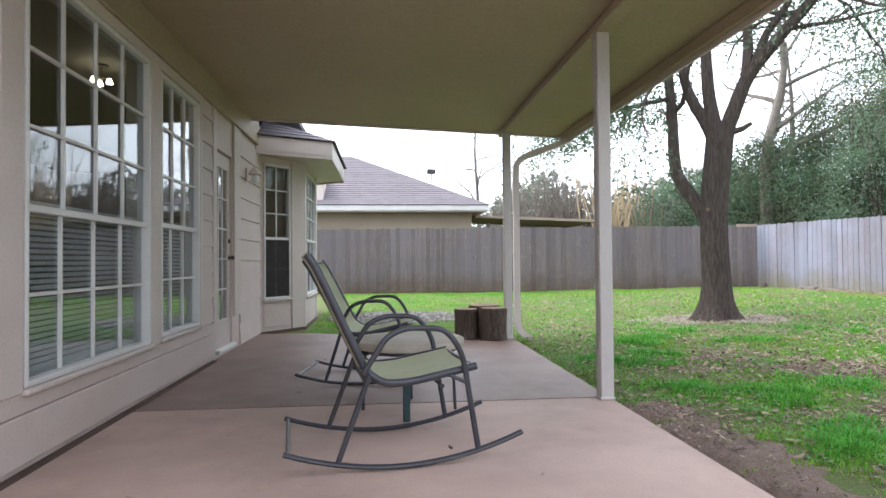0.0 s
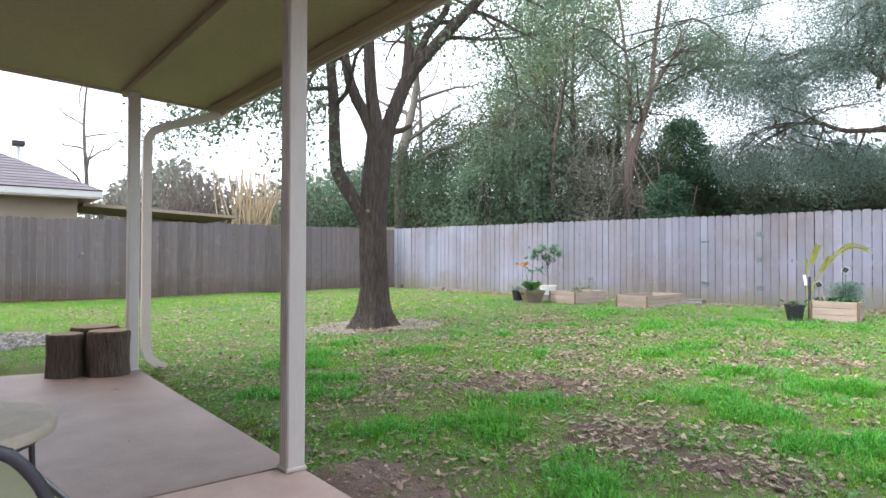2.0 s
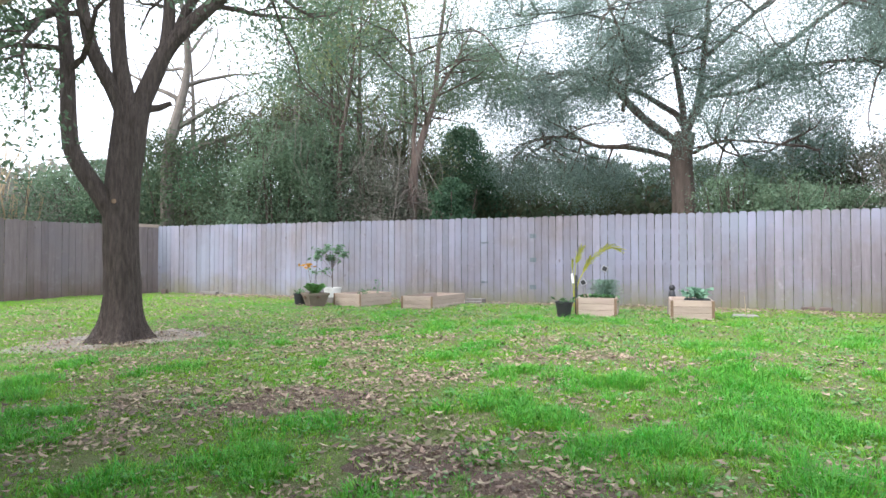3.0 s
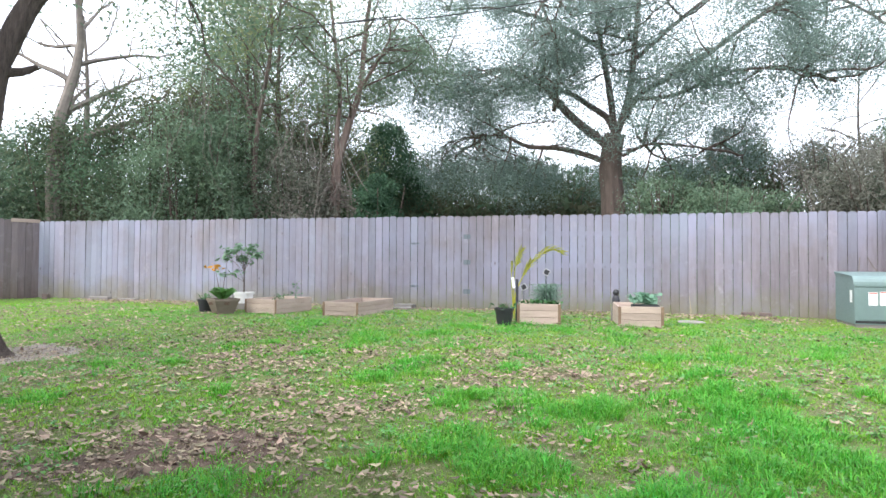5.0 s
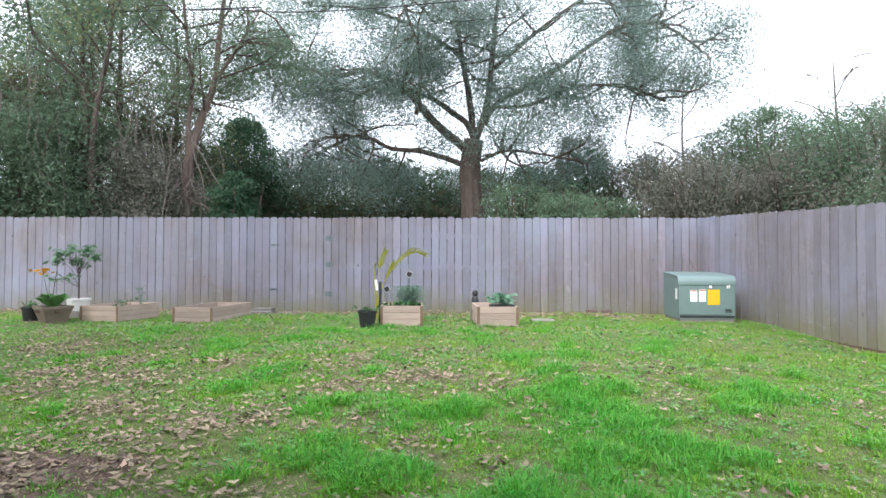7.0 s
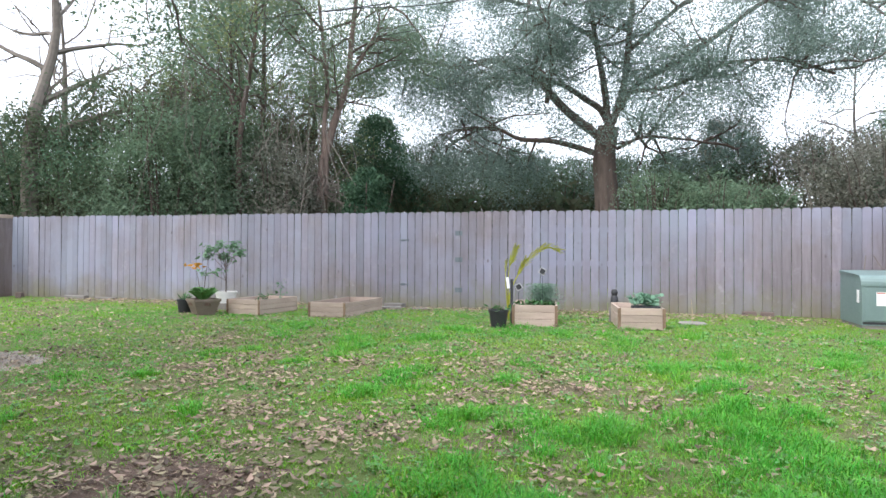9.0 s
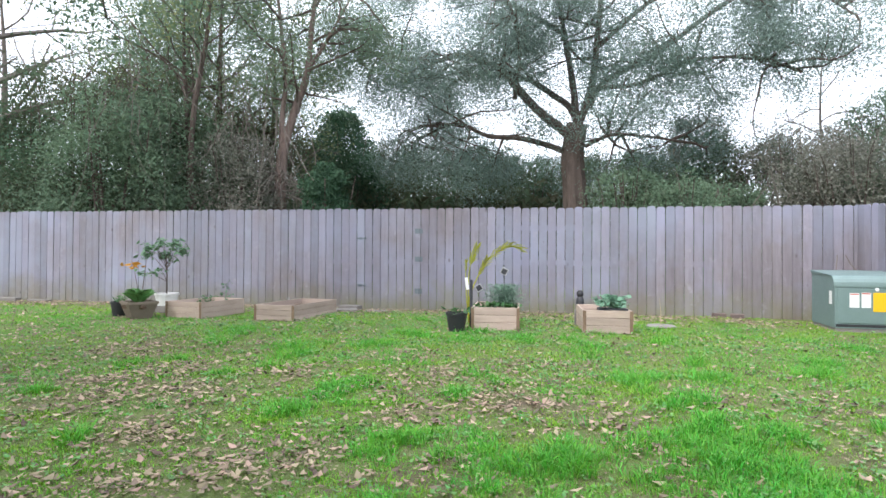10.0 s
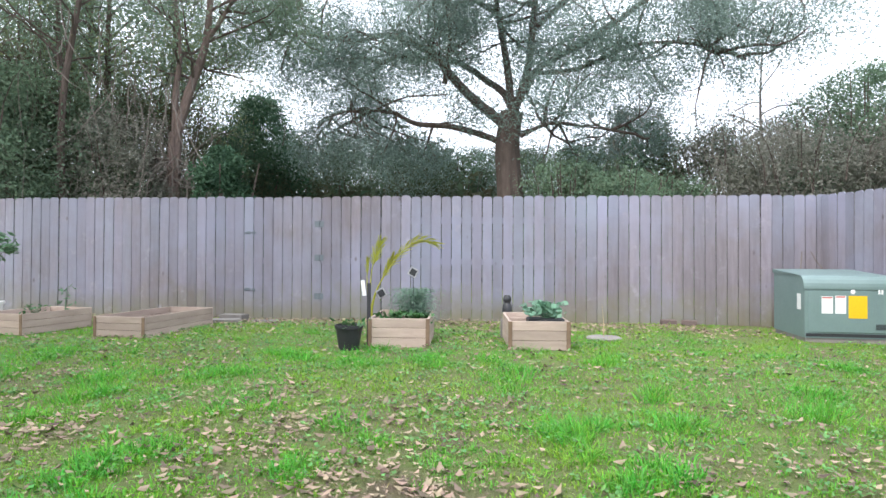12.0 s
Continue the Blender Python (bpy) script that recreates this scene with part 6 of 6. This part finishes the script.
hz = (3.6 + 1.2 * np.sin(sx * 0.9) + 0.8 * np.sin(sx * 2.3 + sy)) * bank.uniform(0, 1, nb_l) ** 0.7
tagged(part("far_woods", leaf_mesh("far_woods", np.stack([sx, sy, hz + 0.1], 1), bank.normal(0, 0.7, (nb_l, 3)) + [0, 0, 0.5], bank.uniform(0.25, 0.55, nb_l), BROWNLEAF, 46, 0.6, single=True), BROWNLEAF), "brown winter undergrowth beyond the neighbour", "woods", kind="stuff")

# dry canes and bare brush by the neighbour's cover
rb = random.Random(77)
for x, y, h, n, mt, lab in ((9.2, 22.5, 6.2, 46, STRAW, "clump of tall dry yellow canes"), (10.6, 23.5, 5.6, 40, STRAW, "clump of tall dry yellow canes"), (7.4, 24.0, 4.8, 44, BARE, "bare grey-brown brush"), (8.4, 25.0, 5.0, 44, BARE, "bare grey-brown brush"), (6.2, 25.0, 4.6, 40, BARE, "bare grey-brown brush")):
    b = thing("brush_clump", lab + " beyond the fence", "shrub", pose(x, y, 0), "bare brush beyond the fence")
    for k in range(n):
        g = Geo()
        a, q = rb.uniform(0, 6.28), rb.uniform(0.05, 0.3)
        d = Vector((q * math.cos(a), q * math.sin(a), 1))
        p = branch_path(rb, Vector((rb.gauss(0, 0.35), rb.gauss(0, 0.35), 0)), d, h * rb.uniform(0.6, 1.0), 5, 0.07, 0.0)
        g.tube(p, [0.04, 0.034, 0.028, 0.022, 0.016, 0.009], 4, cap=False)
        if mt is BARE:
            for j in range(7):
                i = rb.randrange(2, 5)
                g.tube(branch_path(rb, p[i], Vector((rb.gauss(0, 0.7), rb.gauss(0, 0.7), 1)), rb.uniform(0.5, 1.3), 3, 0.2, 0.0), [0.016, 0.013, 0.010, 0.006], 3, cap=False)
        part("cane", g, mt, b)
    if mt is BARE:
        tp_ = [Vector((rb.gauss(0, 0.7), rb.gauss(0, 0.7), rb.uniform(1, h * 0.9))) for _ in range(120)]
        tagged(crown("leaf_mass", tp_, 6, 0.2, 0.08, BROWNLEAF, b, 78), kind="stuff")
# hanging bare vines in front of the evergreen wall
vg = Geo()
for k in range(46):
    x, y = polar(rb.uniform(40, 420), rb.uniform(16.8, 19))
    p = branch_path(rb, Vector((x, y, rb.uniform(4.5, 6.8))), Vector((rb.gauss(0, 0.12), rb.gauss(0, 0.12), -1)), rb.uniform(1.8, 4.0), 9, 0.2, -0.12)
    vg.tube(p, [0.011, 0.011, 0.010, 0.010, 0.009, 0.008, 0.007, 0.006, 0.005, 0.003], 4, cap=False)
for k in range(60):
    x, y = polar(rb.uniform(1080, 1560), rb.uniform(17, 19.5))
    p = branch_path(rb, Vector((x, y, rb.uniform(0.3, 1.5))), Vector((rb.gauss(0, 0.6), rb.gauss(0, 0.6), 1)), rb.uniform(1.5, 3.5), 7, 0.22, -0.04)
    vg.tube(p, [0.016, 0.014, 0.012, 0.011, 0.01, 0.008, 0.006, 0.004], 4, cap=False)
tagged(part("vines", vg, BARE), "bare grey vines tangled before the thicket", "vines", kind="stuff")

# overhead cables
for pts, rad in ((((16, 110, 12.0), (16, 18.3, 7.95), (16, 11.0, 7.6), (16, 4.1, 7.3), (16, -24, 8.0)), 0.012), (((16.3, 110, 11.2), (16.3, 20, 7.1), (16.3, 8, 6.9), (16.3, -24, 7.4)), 0.007)):
    tagged(part("power_cable", Geo().tube(smooth_path(vec(*pts), 8), rad, 6), BLACK), "dark overhead power cable above the trees", "cable", "power cables")

for y, h in ((110, 12.4), (-24, 8.3)):
    up = thing("utility_pole", "weathered wooden utility pole carrying the cables", "pole", pose(16.15, y, 0), "utility poles")
    part("shaft", Geo().tube([(0, 0, 0), (0, 0, h)], [0.17, 0.11], 12), BARK2, up)
    part("crossarm", Geo().box((-0.5, -0.06, h - 0.9), (0.7, 0.06, h - 0.78), 0.01), BARK2, up)

# ---- lawn: grass, leaves, pebbles ----
LUSH = [(6.15, 3.0, 0.42), (6.45, 2.5, 0.38), (6.2, 3.45, 0.34), (6.65, 1.75, 0.45), (6.85, 2.05, 0.36), (5.7, 1.3, 0.5), (6.96, 4.47, 0.3), (7.6, 4.75, 0.3), (8.6, 2.3, 0.3), (9.05, 5.2, 0.3), (8.6, 4.35, 0.3),
        (9.85, 3.95, 0.3), (9.6, 3.08, 0.32), (8.55, 1.65, 0.34), (8.1, 5.59, 0.25), (5.17, 3.03, 0.34), (5.02, 2.31, 0.36), (9.26, 7.36, 0.36), (8.06, -0.28, 0.3), (10.06, 5.3, 0.3), (8.7, 5.8, 0.36),
        (9.98, 4.45, 0.26), (9.72, 0.95, 0.3), (8.85, 6.77, 0.3), (9.1, 0.8, 0.3), (7.7, 2.2, 0.25), (10.6, 2.2, 0.25), (4.1, 4.12, 0.42), (3.65, 4.1, 0.36), (3.1, 4.6, 0.3), (4.84, 2.04, 0.36), (5.18, 3.4, 0.36), (5.75, 1.29, 0.4), (6.2, 1.38, 0.36), (4.9, 3.7, 0.28), (4.0, 6.95, 0.4), (2.75, 5.9, 0.3), (3.5, 7.2, 0.3), (3.2, 3.0, 0.35),
        (5.06, 6.9, 0.4), (4.4, 7.8, 0.3), (3.2, 6.1, 0.3), (5.5, 1.9, 0.4), (7.3, 0.6, 0.45), (4.6, 1.2, 0.4), (12.6, -1.6, 0.3)]
BARE_SPOTS = [(4.75, 4.72, 0.5), (4.3, 5.05, 0.34), (5.0, 4.4, 0.3), (4.64, 5.39, 0.28), (4.0, 3.22, 0.42), (4.05, 2.4, 0.34), (3.9, 5.6, 0.32), (3.4, 5.1, 0.28), (6.45, 8.6, 0.55), (5.37, 9.54, 0.62), (5.7, 8.7, 0.45), (6.47, 6.15, 0.36),
              (7.7, 5.3, 0.3), (8.1, 4.0, 0.26), (7.4, 3.4, 0.34), (7.0, 2.5, 0.25), (7.9, 1.9, 0.28), (6.0, 5.2, 0.36), (7.0, 6.6, 0.34), (6.9, 5.7, 0.34), (2.9, 1.2, 0.5), (12.9, 0.9, 0.5), (5.7, 4.3, 0.34), (6.9, 3.75, 0.28)]


rs = random.Random(17)
LUSH += [(rs.uniform(3, 11.5), rs.uniform(-0.5, 7.5), rs.uniform(0.1, 0.2)) for _ in range(60)]
BARE_SPOTS += [(rs.uniform(3, 9), rs.uniform(1, 8), rs.uniform(0.12, 0.3)) for _ in range(40)]
DIRT_SPOTS = [(2.3, 3.75, 0.3), (2.55, 3.6, 0.32), (2.3, 3.2, 0.4), (2.35, 2.7, 0.42), (2.4, 2.2, 0.45), (2.4, 1.7, 0.45), (2.35, 1.2, 0.4)]


def patch(x, y, spots):
    v = np.zeros_like(x)
    for a, b, r in spots:
        v = np.maximum(v, np.exp(-((x - a) ** 2 + ((y - b) * 1.25) ** 2) / (r * r)))
    return v


def wob(x, y):
    return 0.5 + 0.5 * np.sin(2.1 * x + 1.3 * np.sin(1.7 * y)) * np.sin(1.9 * y + 1.1 * np.sin(2.3 * x + 0.7))


def in_yard(x, y):
    inside = ((x > 2.2 + 0.05 * np.sin(9 * y)) | (y > 8.75 + 0.1 * np.sin(5 * x) + 0 * x)) & (x > -0.75)
    for a, b in ((FC, RC), (NW, FC), (RC, SE)):
        inside &= (b.x - a.x) * (y - a.y) - (b.y - a.y) * (x - a.x) < -0.06 * (b - a).length
    return inside & ~((x < 1.9) & (x > -0.6) & (y > 10.0) & (y < 11.9) & (((x - 0.65) / 1.25) ** 2 + ((y - 10.95) / 0.95) ** 2 < 1))


def near_fence(x, y):
    """One along the foot of the back fence, falling to nought a little way into the yard."""
    d = ((RC.x - FC.x) * (y - FC.y) - (RC.y - FC.y) * (x - FC.x)) / -(RC - FC).length
    return smoothstep(1.5, 0.5, d)


GRASS_LABEL = {"lawn": "bright green uneven winter lawn grass", "lush": "taller deep green grass tufts in the lawn", "dry": "short dry yellow thatch among the lawn grass"}


def grass(box, tufts, blades, hmin, hmax, width, seed, sort="lawn", curved=False):
    """Tufts of arching blades: tufts a square metre, blades a tuft."""
    r = np.random.default_rng(seed)
    x0, x1, y0, y1 = box
    n = int((x1 - x0) * (y1 - y0) * tufts)
    x, y = r.uniform(x0, x1, n), r.uniform(y0, y1, n)
    wx, wy = x + 0.22 * np.sin(3.1 * y) + 0.1 * np.sin(11 * y), y + 0.22 * np.sin(2.7 * x) + 0.1 * np.sin(9 * x)
    lush, bare = patch(wx, wy, LUSH), patch(wx, wy, BARE_SPOTS + DIRT_SPOTS)
    clump = wob(4.3 * x + 1, 4.7 * y)
    if sort == "lawn":
        chance = np.clip(0.34 + 0.45 * wob(x, y) + 0.5 * clump ** 1.5 + 0.5 * lush, 0, 1) * (1 - 0.93 * np.clip(bare * 1.7 - 0.35, 0, 1)) * (1 - 0.6 * near_fence(x, y))
    elif sort == "lush":
        chance = np.clip(1.7 * lush * (0.4 + 0.8 * wob(x * 3.1, y * 3.7)) - 0.4, 0, 0.95) * (1 - np.clip(bare, 0, 0.8))
    else:
        chance = np.clip(0.75 - 0.4 * wob(x, y) - 0.6 * lush + 0.1 * bare + 0.4 * near_fence(x, y), 0.05, 1)
    keep = in_yard(x, y) & (r.uniform(0, 1, n) < chance) & (r.uniform(0, 1, n) > 2.2 * patch(x, y, DIRT_SPOTS) - 0.5)
    x, y, lush, clump = x[keep], y[keep], lush[keep], clump[keep]
    th = r.uniform(hmin, hmax, len(x)) * (0.65 + 0.35 * wob(x * 0.7 + 3, y * 0.8) + 0.4 * clump ** 2 + 0.5 * lush)
    n = len(x) * blades
    rad = width * 4.0 if sort != "lush" else width * 5.0
    ox, oy = r.normal(0, rad, n), r.normal(0, rad, n)
    x, y, h = np.repeat(x, blades) + ox, np.repeat(y, blades) + oy, np.repeat(th, blades) * r.uniform(0.5, 1.1, n)
    b = np.arctan2(oy, ox) + r.normal(0, 0.7, n)
    lean = h * r.uniform(0.25, 1.35, n) * (1.8 if sort == "dry" else 1.0)
    a = b + 1.5708 + r.normal(0, 0.6, n)
    w = np.stack([np.cos(a), np.sin(a), np.zeros(n)], 1) * width * 0.5
    d = np.stack([np.cos(b) * lean, np.sin(b) * lean, np.zeros(n)], 1)
    base = np.stack([x, y, lawn_z(x, y) - 0.008], 1)
    up = np.array([0, 0, 1.0])
    tip = base + d + up * np.maximum(h - 0.3 * lean, 0.3 * h)[:, None]
    if curved:
        mid = base + d * 0.38 + up * (h * 0.66)[:, None]
        pts = np.stack([base - w * 0.8, base + w * 0.8, mid + w, mid - w, tip], 1).reshape(-1, 3)
        k = np.arange(n) * 5
        tri = np.stack([np.stack([k, k + 1, k + 2], -1), np.stack([k, k + 2, k + 3], -1), np.stack([k + 3, k + 2, k + 4], -1)], 1).reshape(-1, 3)
    else:
        pts, tri = np.stack([base - w, base + w, tip], 1).reshape(-1, 3), np.arange(n * 3).reshape(-1, 3)
    me = bpy.data.meshes.new("grass")
    me.vertices.add(len(pts))
    me.vertices.foreach_set("co", pts.astype(np.float32).ravel())
    me.loops.add(tri.size)
    me.loops.foreach_set("vertex_index", tri.astype(np.int32).ravel())
    me.polygons.add(len(tri))
    me.polygons.foreach_set("loop_start", (np.arange(len(tri)) * 3).astype(np.int32))
    me.update(calc_edges=True)
    me.materials.append({"lawn": GRASS, "lush": LUSHGRASS, "dry": THATCH}[sort])
    tagged(new("grass", me), GRASS_LABEL[sort], "grass", kind="stuff")


grass((2.1, 8.0, -1.5, 7.0), 420, 11, 0.025, 0.05, 0.0055, 51, curved=True)
grass((2.2, 8.0, -1.0, 8.2), 420, 17, 0.055, 0.092, 0.0055, 57, "lush", True)
grass((8.0, 12.8, -2.0, 8.0), 300, 14, 0.06, 0.11, 0.008, 58, "lush")
grass((2.2, 8.0, -1.5, 7.5), 260, 8, 0.02, 0.04, 0.005, 91, "dry")
grass((8.0, 14.3, -1.5, 9.0), 240, 7, 0.02, 0.045, 0.008, 92, "dry")
grass((8.0, 14.5, -3.0, 12.0), 380, 8, 0.03, 0.06, 0.009, 52)
grass((2.1, 8.0, 7.0, 17.5), 340, 8, 0.035, 0.065, 0.009, 53)
grass((-0.8, 2.1, 8.4, 17.8), 260, 7, 0.035, 0.07, 0.010, 54)
grass((8.0, 12.5, 12.0, 17.5), 200, 6, 0.035, 0.07, 0.012, 55)
grass((2.1, 12.0, -5.0, -1.5), 140, 6, 0.035, 0.07, 0.012, 56)

# low broadleaf weeds among the grass
r = np.random.default_rng(66)
n = 5200
x, y = r.uniform(2.3, 12.5, n), r.uniform(-1.5, 9.0, n)
keep = in_yard(x, y) & (r.uniform(0, 1, n) < 0.15 + 0.75 * wob(1.3 * x + 4, 1.5 * y) - 0.8 * patch(x, y, DIRT_SPOTS + BARE_SPOTS))
x, y = np.repeat(x[keep], 9), np.repeat(y[keep], 9)
x, y = x + r.normal(0, 0.035, len(x)), y + r.normal(0, 0.035, len(x))
c = np.stack([x, y, lawn_z(x, y) + r.uniform(0.012, 0.045, len(x))], 1)
tagged(part("weeds", leaf_mesh("weeds", c, r.normal(0, 0.4, c.shape) + [0, 0, 1], r.uniform(0.018, 0.042, len(x)), WEED, 67, 0.6, 0.2), WEED), "low broadleaf weeds spread through the lawn", "weeds", kind="stuff")

r = np.random.default_rng(61)
n = 210000
x, y = r.uniform(2.2, 13.5, n), r.uniform(-2, 15, n)
pr = 0.036 + 0.16 * (1 - wob(x, y)) * (0.4 + 1.2 * wob(3.3 * x, 2.9 * y)) + 0.55 * patch(x, y, BARE_SPOTS) ** 1.5 - 0.2 * patch(x, y, LUSH) + 0.04 * patch(x, y, DIRT_SPOTS)
pr += 0.06 * smoothstep(2.6, 4.5, y) * smoothstep(9.5, 7.5, x)
pr += 0.22 * near_fence(x, y)
pr *= np.where((x < 9) & (y < 8) | (near_fence(x, y) > 0.3), 1.0, 0.55) * np.where(y < 1.0, 0.45, 1.0)
keep = in_yard(x, y) & (r.uniform(0, 1, n) < pr)
x, y = x[keep], y[keep]
c = np.stack([x, y, lawn_z(x, y) + r.uniform(0.016, 0.042, len(x))], 1)
nv = r.normal(0, 0.24, c.shape) + [0, 0, 1]
tagged(part("fallen_leaves", leaf_mesh("fallen_leaves", c, nv, 0.024 + 0.055 * r.uniform(0, 1, len(x)) ** 1.6, DEADLEAF, 62, 0.54, 0.3), DEADLEAF), "scattered dry brown oak leaves on the lawn", "leaves", kind="stuff")
n = 190000
x, y = r.uniform(2.2, 10.0, n), r.uniform(-0.5, 9.0, n)
pr = 0.10 * wob(2.7 * x + 2, 2.3 * y) + 0.5 * patch(x, y, BARE_SPOTS) + 0.3 * patch(x, y, DIRT_SPOTS) + 0.09
keep = in_yard(x, y) & (r.uniform(0, 1, n) < pr)
x, y = x[keep], y[keep]
c = np.stack([x, y, lawn_z(x, y) + r.uniform(0.010, 0.026, len(x))], 1)
tagged(part("leaf_crumbs", leaf_mesh("leaf_crumbs", c, r.normal(0, 0.4, c.shape) + [0, 0, 1], r.uniform(0.008, 0.028, len(x)), DEADLEAF, 64, 0.5, single=True), DEADLEAF), "broken bits of dry leaf littering the lawn", "leaf litter", kind="stuff")
n = 46
x, y = np.concatenate([r.normal(-0.4, 0.45, 26), r.uniform(-1.0, 2.1, 20)]), np.concatenate([r.normal(7.2, 0.7, 26), r.uniform(2.0, 7.7, 20)])
ok = (x > -1.3) & (x < 2.1) & (y < 8.2)
c = np.stack([x, y, np.full(n, 0.006)], 1)[ok]
tagged(part("patio_leaves", leaf_mesh("patio_leaves", c, r.normal(0, 0.15, c.shape) + [0, 0, 1], r.uniform(0.03, 0.06, len(c)), DEADLEAF, 63, 0.5, 0.2), DEADLEAF), "few dry leaves scattered on the patio", "leaves", kind="stuff")

peb = Geo()
for k in range(1500):
    a, q = rb.uniform(0, 6.283), math.sqrt(rb.random())
    px, py = 0.65 + 1.3 * q * math.cos(a), 10.95 + 1.0 * q * math.sin(a)
    s, t = rb.uniform(0.018, 0.045), rb.uniform(0, 6.28)
    z = float(lawn_z(px, py)) + s * 0.25
    b = len(peb.v)
    for i in range(6):
        e = t + i * 1.047
        peb.v.append((px + s * math.cos(e) * rb.uniform(0.8, 1.2), py + s * 0.75 * math.sin(e) * rb.uniform(0.8, 1.2), z))
    peb.v += [(px, py, z + s * 0.6), (px, py, z - s * 0.5)]
    peb.f += [(b + i, b + (i + 1) % 6, b + 6) for i in range(6)] + [(b + (i + 1) % 6, b + i, b + 7) for i in range(6)]
tagged(part("pebbles", peb, PEBBLE), "patch of grey river pebbles beyond the patio", "pebbles", kind="stuff")

# bare dirt worn along the patio edge
dg, rows_n, cols_n = Geo(), 60, 16
for i in range(rows_n + 1):
    y = 0.4 + 3.75 * i / rows_n
    edge = 2.72 + 0.07 * math.sin(5.1 * y) + 0.05 * math.sin(13 * y + 1) + 0.03 * math.sin(29 * y) - 0.5 * smoothstep(3.75, 4.15, y) - 0.4 * smoothstep(1.2, 0.4, y)
    for j in range(cols_n + 1):
        x = 2.153 + (edge - 2.153) * j / cols_n
        dg.v.append((x, y, float(lawn_z(x, y)) + 0.007 * (1 - (j / cols_n) ** 3) - 0.002))
dg.f = [(i * (cols_n + 1) + j, i * (cols_n + 1) + j + 1, (i + 1) * (cols_n + 1) + j + 1, (i + 1) * (cols_n + 1) + j) for i in range(rows_n) for j in range(cols_n)]
tagged(part("bare_dirt", dg, DIRT, smooth=True), "bare pinkish-brown dirt worn along the patio edge", "ground", kind="structure")


def soil_patch(x0, y0, rad, stretch, turn, material, label, seed):
    """A ragged bare patch lying just above the turf."""
    r0 = random.Random(seed)
    ph = [r0.uniform(0, 6.28) for _ in range(4)]
    g, n, rings = Geo(), 48, 7
    for j in range(rings + 1):
        for i in range(n):
            a = 2 * math.pi * i / n
            q = rad * j / rings * (1 + 0.16 * math.sin(2 * a + ph[0]) + 0.12 * math.sin(3 * a + ph[1]) + 0.09 * math.sin(7 * a + ph[2]) + 0.07 * math.sin(13 * a + ph[3]))
            u, v = q * stretch * math.cos(a), q * math.sin(a)
            x, y = x0 + u * math.cos(turn) - v * math.sin(turn), y0 + u * math.sin(turn) + v * math.cos(turn)
            g.v.append((x, y, float(lawn_z(x, y)) + 0.012 - 0.014 * (j / rings) ** 3))
    for j in range(rings):
        for i in range(n):
            a, b = j * n + i, j * n + (i + 1) % n
            g.f.append((a, b, b + n, a + n))
    tagged(part("bare_patch", g, material, smooth=True), label, "ground", kind="structure")


soil_patch(5.72, 9.25, 0.72, 1.45, 2.5, ASHSOIL, "pale grey bare soil around the oak", 1)
soil_patch(6.4, 8.75, 0.42, 1.3, 0.6, ASHSOIL, "pale grey bare soil around the oak", 2)
for k, (x, y, q, st, tn) in enumerate(((4.75, 4.72, 0.42, 1.5, 2.2), (4.0, 3.22, 0.33, 1.3, 0.8), (4.05, 2.42, 0.28, 1.4, 1.8), (4.25, 5.1, 0.2, 1.4, 2.4), (2.95, 1.2, 0.3, 1.2, 1.0))):
    soil_patch(x, y, q, st, tn, SOIL, "bare brown soil patch under fallen leaves", 5 + k)

# young palm behind the raised bed
palm = thing("palm", "young yellowing palm with arching fronds behind a raised bed", "plant", pose(11.55, 4.88, zl(11.5, 4.9)))
rp = random.Random(8)
for az, prof, bare, ll in ((-76, ((0, 0), (0.01, 0.45), (0.11, 0.78), (0.3, 1.13), (0.46, 1.32), (0.6, 1.38), (0.76, 1.33)), 0.42, 0.21),
                           (-80, ((0, 0), (-0.01, 0.45), (0.0, 0.9), (0.05, 1.15), (0.11, 1.36)), 0.62, 0.20),
                           (-70, ((0, 0), (0.02, 0.45), (0.1, 0.75), (0.2, 1.0), (0.25, 1.12)), 0.6, 0.17),
                           (120, ((0, 0), (0.03, 0.4), (0.05, 0.8), (0.04, 1.1)), 0.75, 0.12)):
    ca, sa = math.cos(radians(az)), math.sin(radians(az))
    pts = smooth_path([Vector((o * ca, o * sa, h * 0.815)) for o, h in prof], 6)
    fr = part("frond", Geo().tube(pts, [0.011 - 0.008 * i / (len(pts) - 1) for i in range(len(pts))], 6), PALMY, palm)
    g, m = Geo(), 46
    for k in range(int(bare * m), m):
        t = k / m
        f = t * (len(pts) - 1)
        j = min(len(pts) - 2, int(f))
        q, d = pts[j].lerp(pts[j + 1], f - j), (pts[j + 1] - pts[j]).normalized()
        s = d.cross(Vector((0, 0, 1))).normalized()
        up = s.cross(d)
        u = (t - bare) / (1 - bare)
        for sg in (-1, 1):
            w = (s * sg * 0.42 + up * (0.34 if sg > 0 else -0.30) + d * (0.75 + 0.5 * u) + Vector((rp.gauss(0, 0.06), rp.gauss(0, 0.06), rp.gauss(0, 0.06)))).normalized()
            L = ll * (0.35 + 0.65 * math.sin(math.pi * (0.15 + 0.75 * u))) * rp.uniform(0.85, 1.1)
            c = w.cross(d).cross(w).normalized() * 0.006
            tip = q + w * L - Vector((0, 0, 0.12 * L))
            b = len(g.v)
            mid = q + w * L * 0.5
            g.v += [tuple(q - c * 0.6), tuple(q + c * 0.6), tuple(mid + c), tuple(mid - c), tuple(tip)]
            g.f += [(b, b + 1, b + 2, b + 3), (b + 3, b + 2, b + 4)]
    part("frond_blade", g, PALMY, fr)
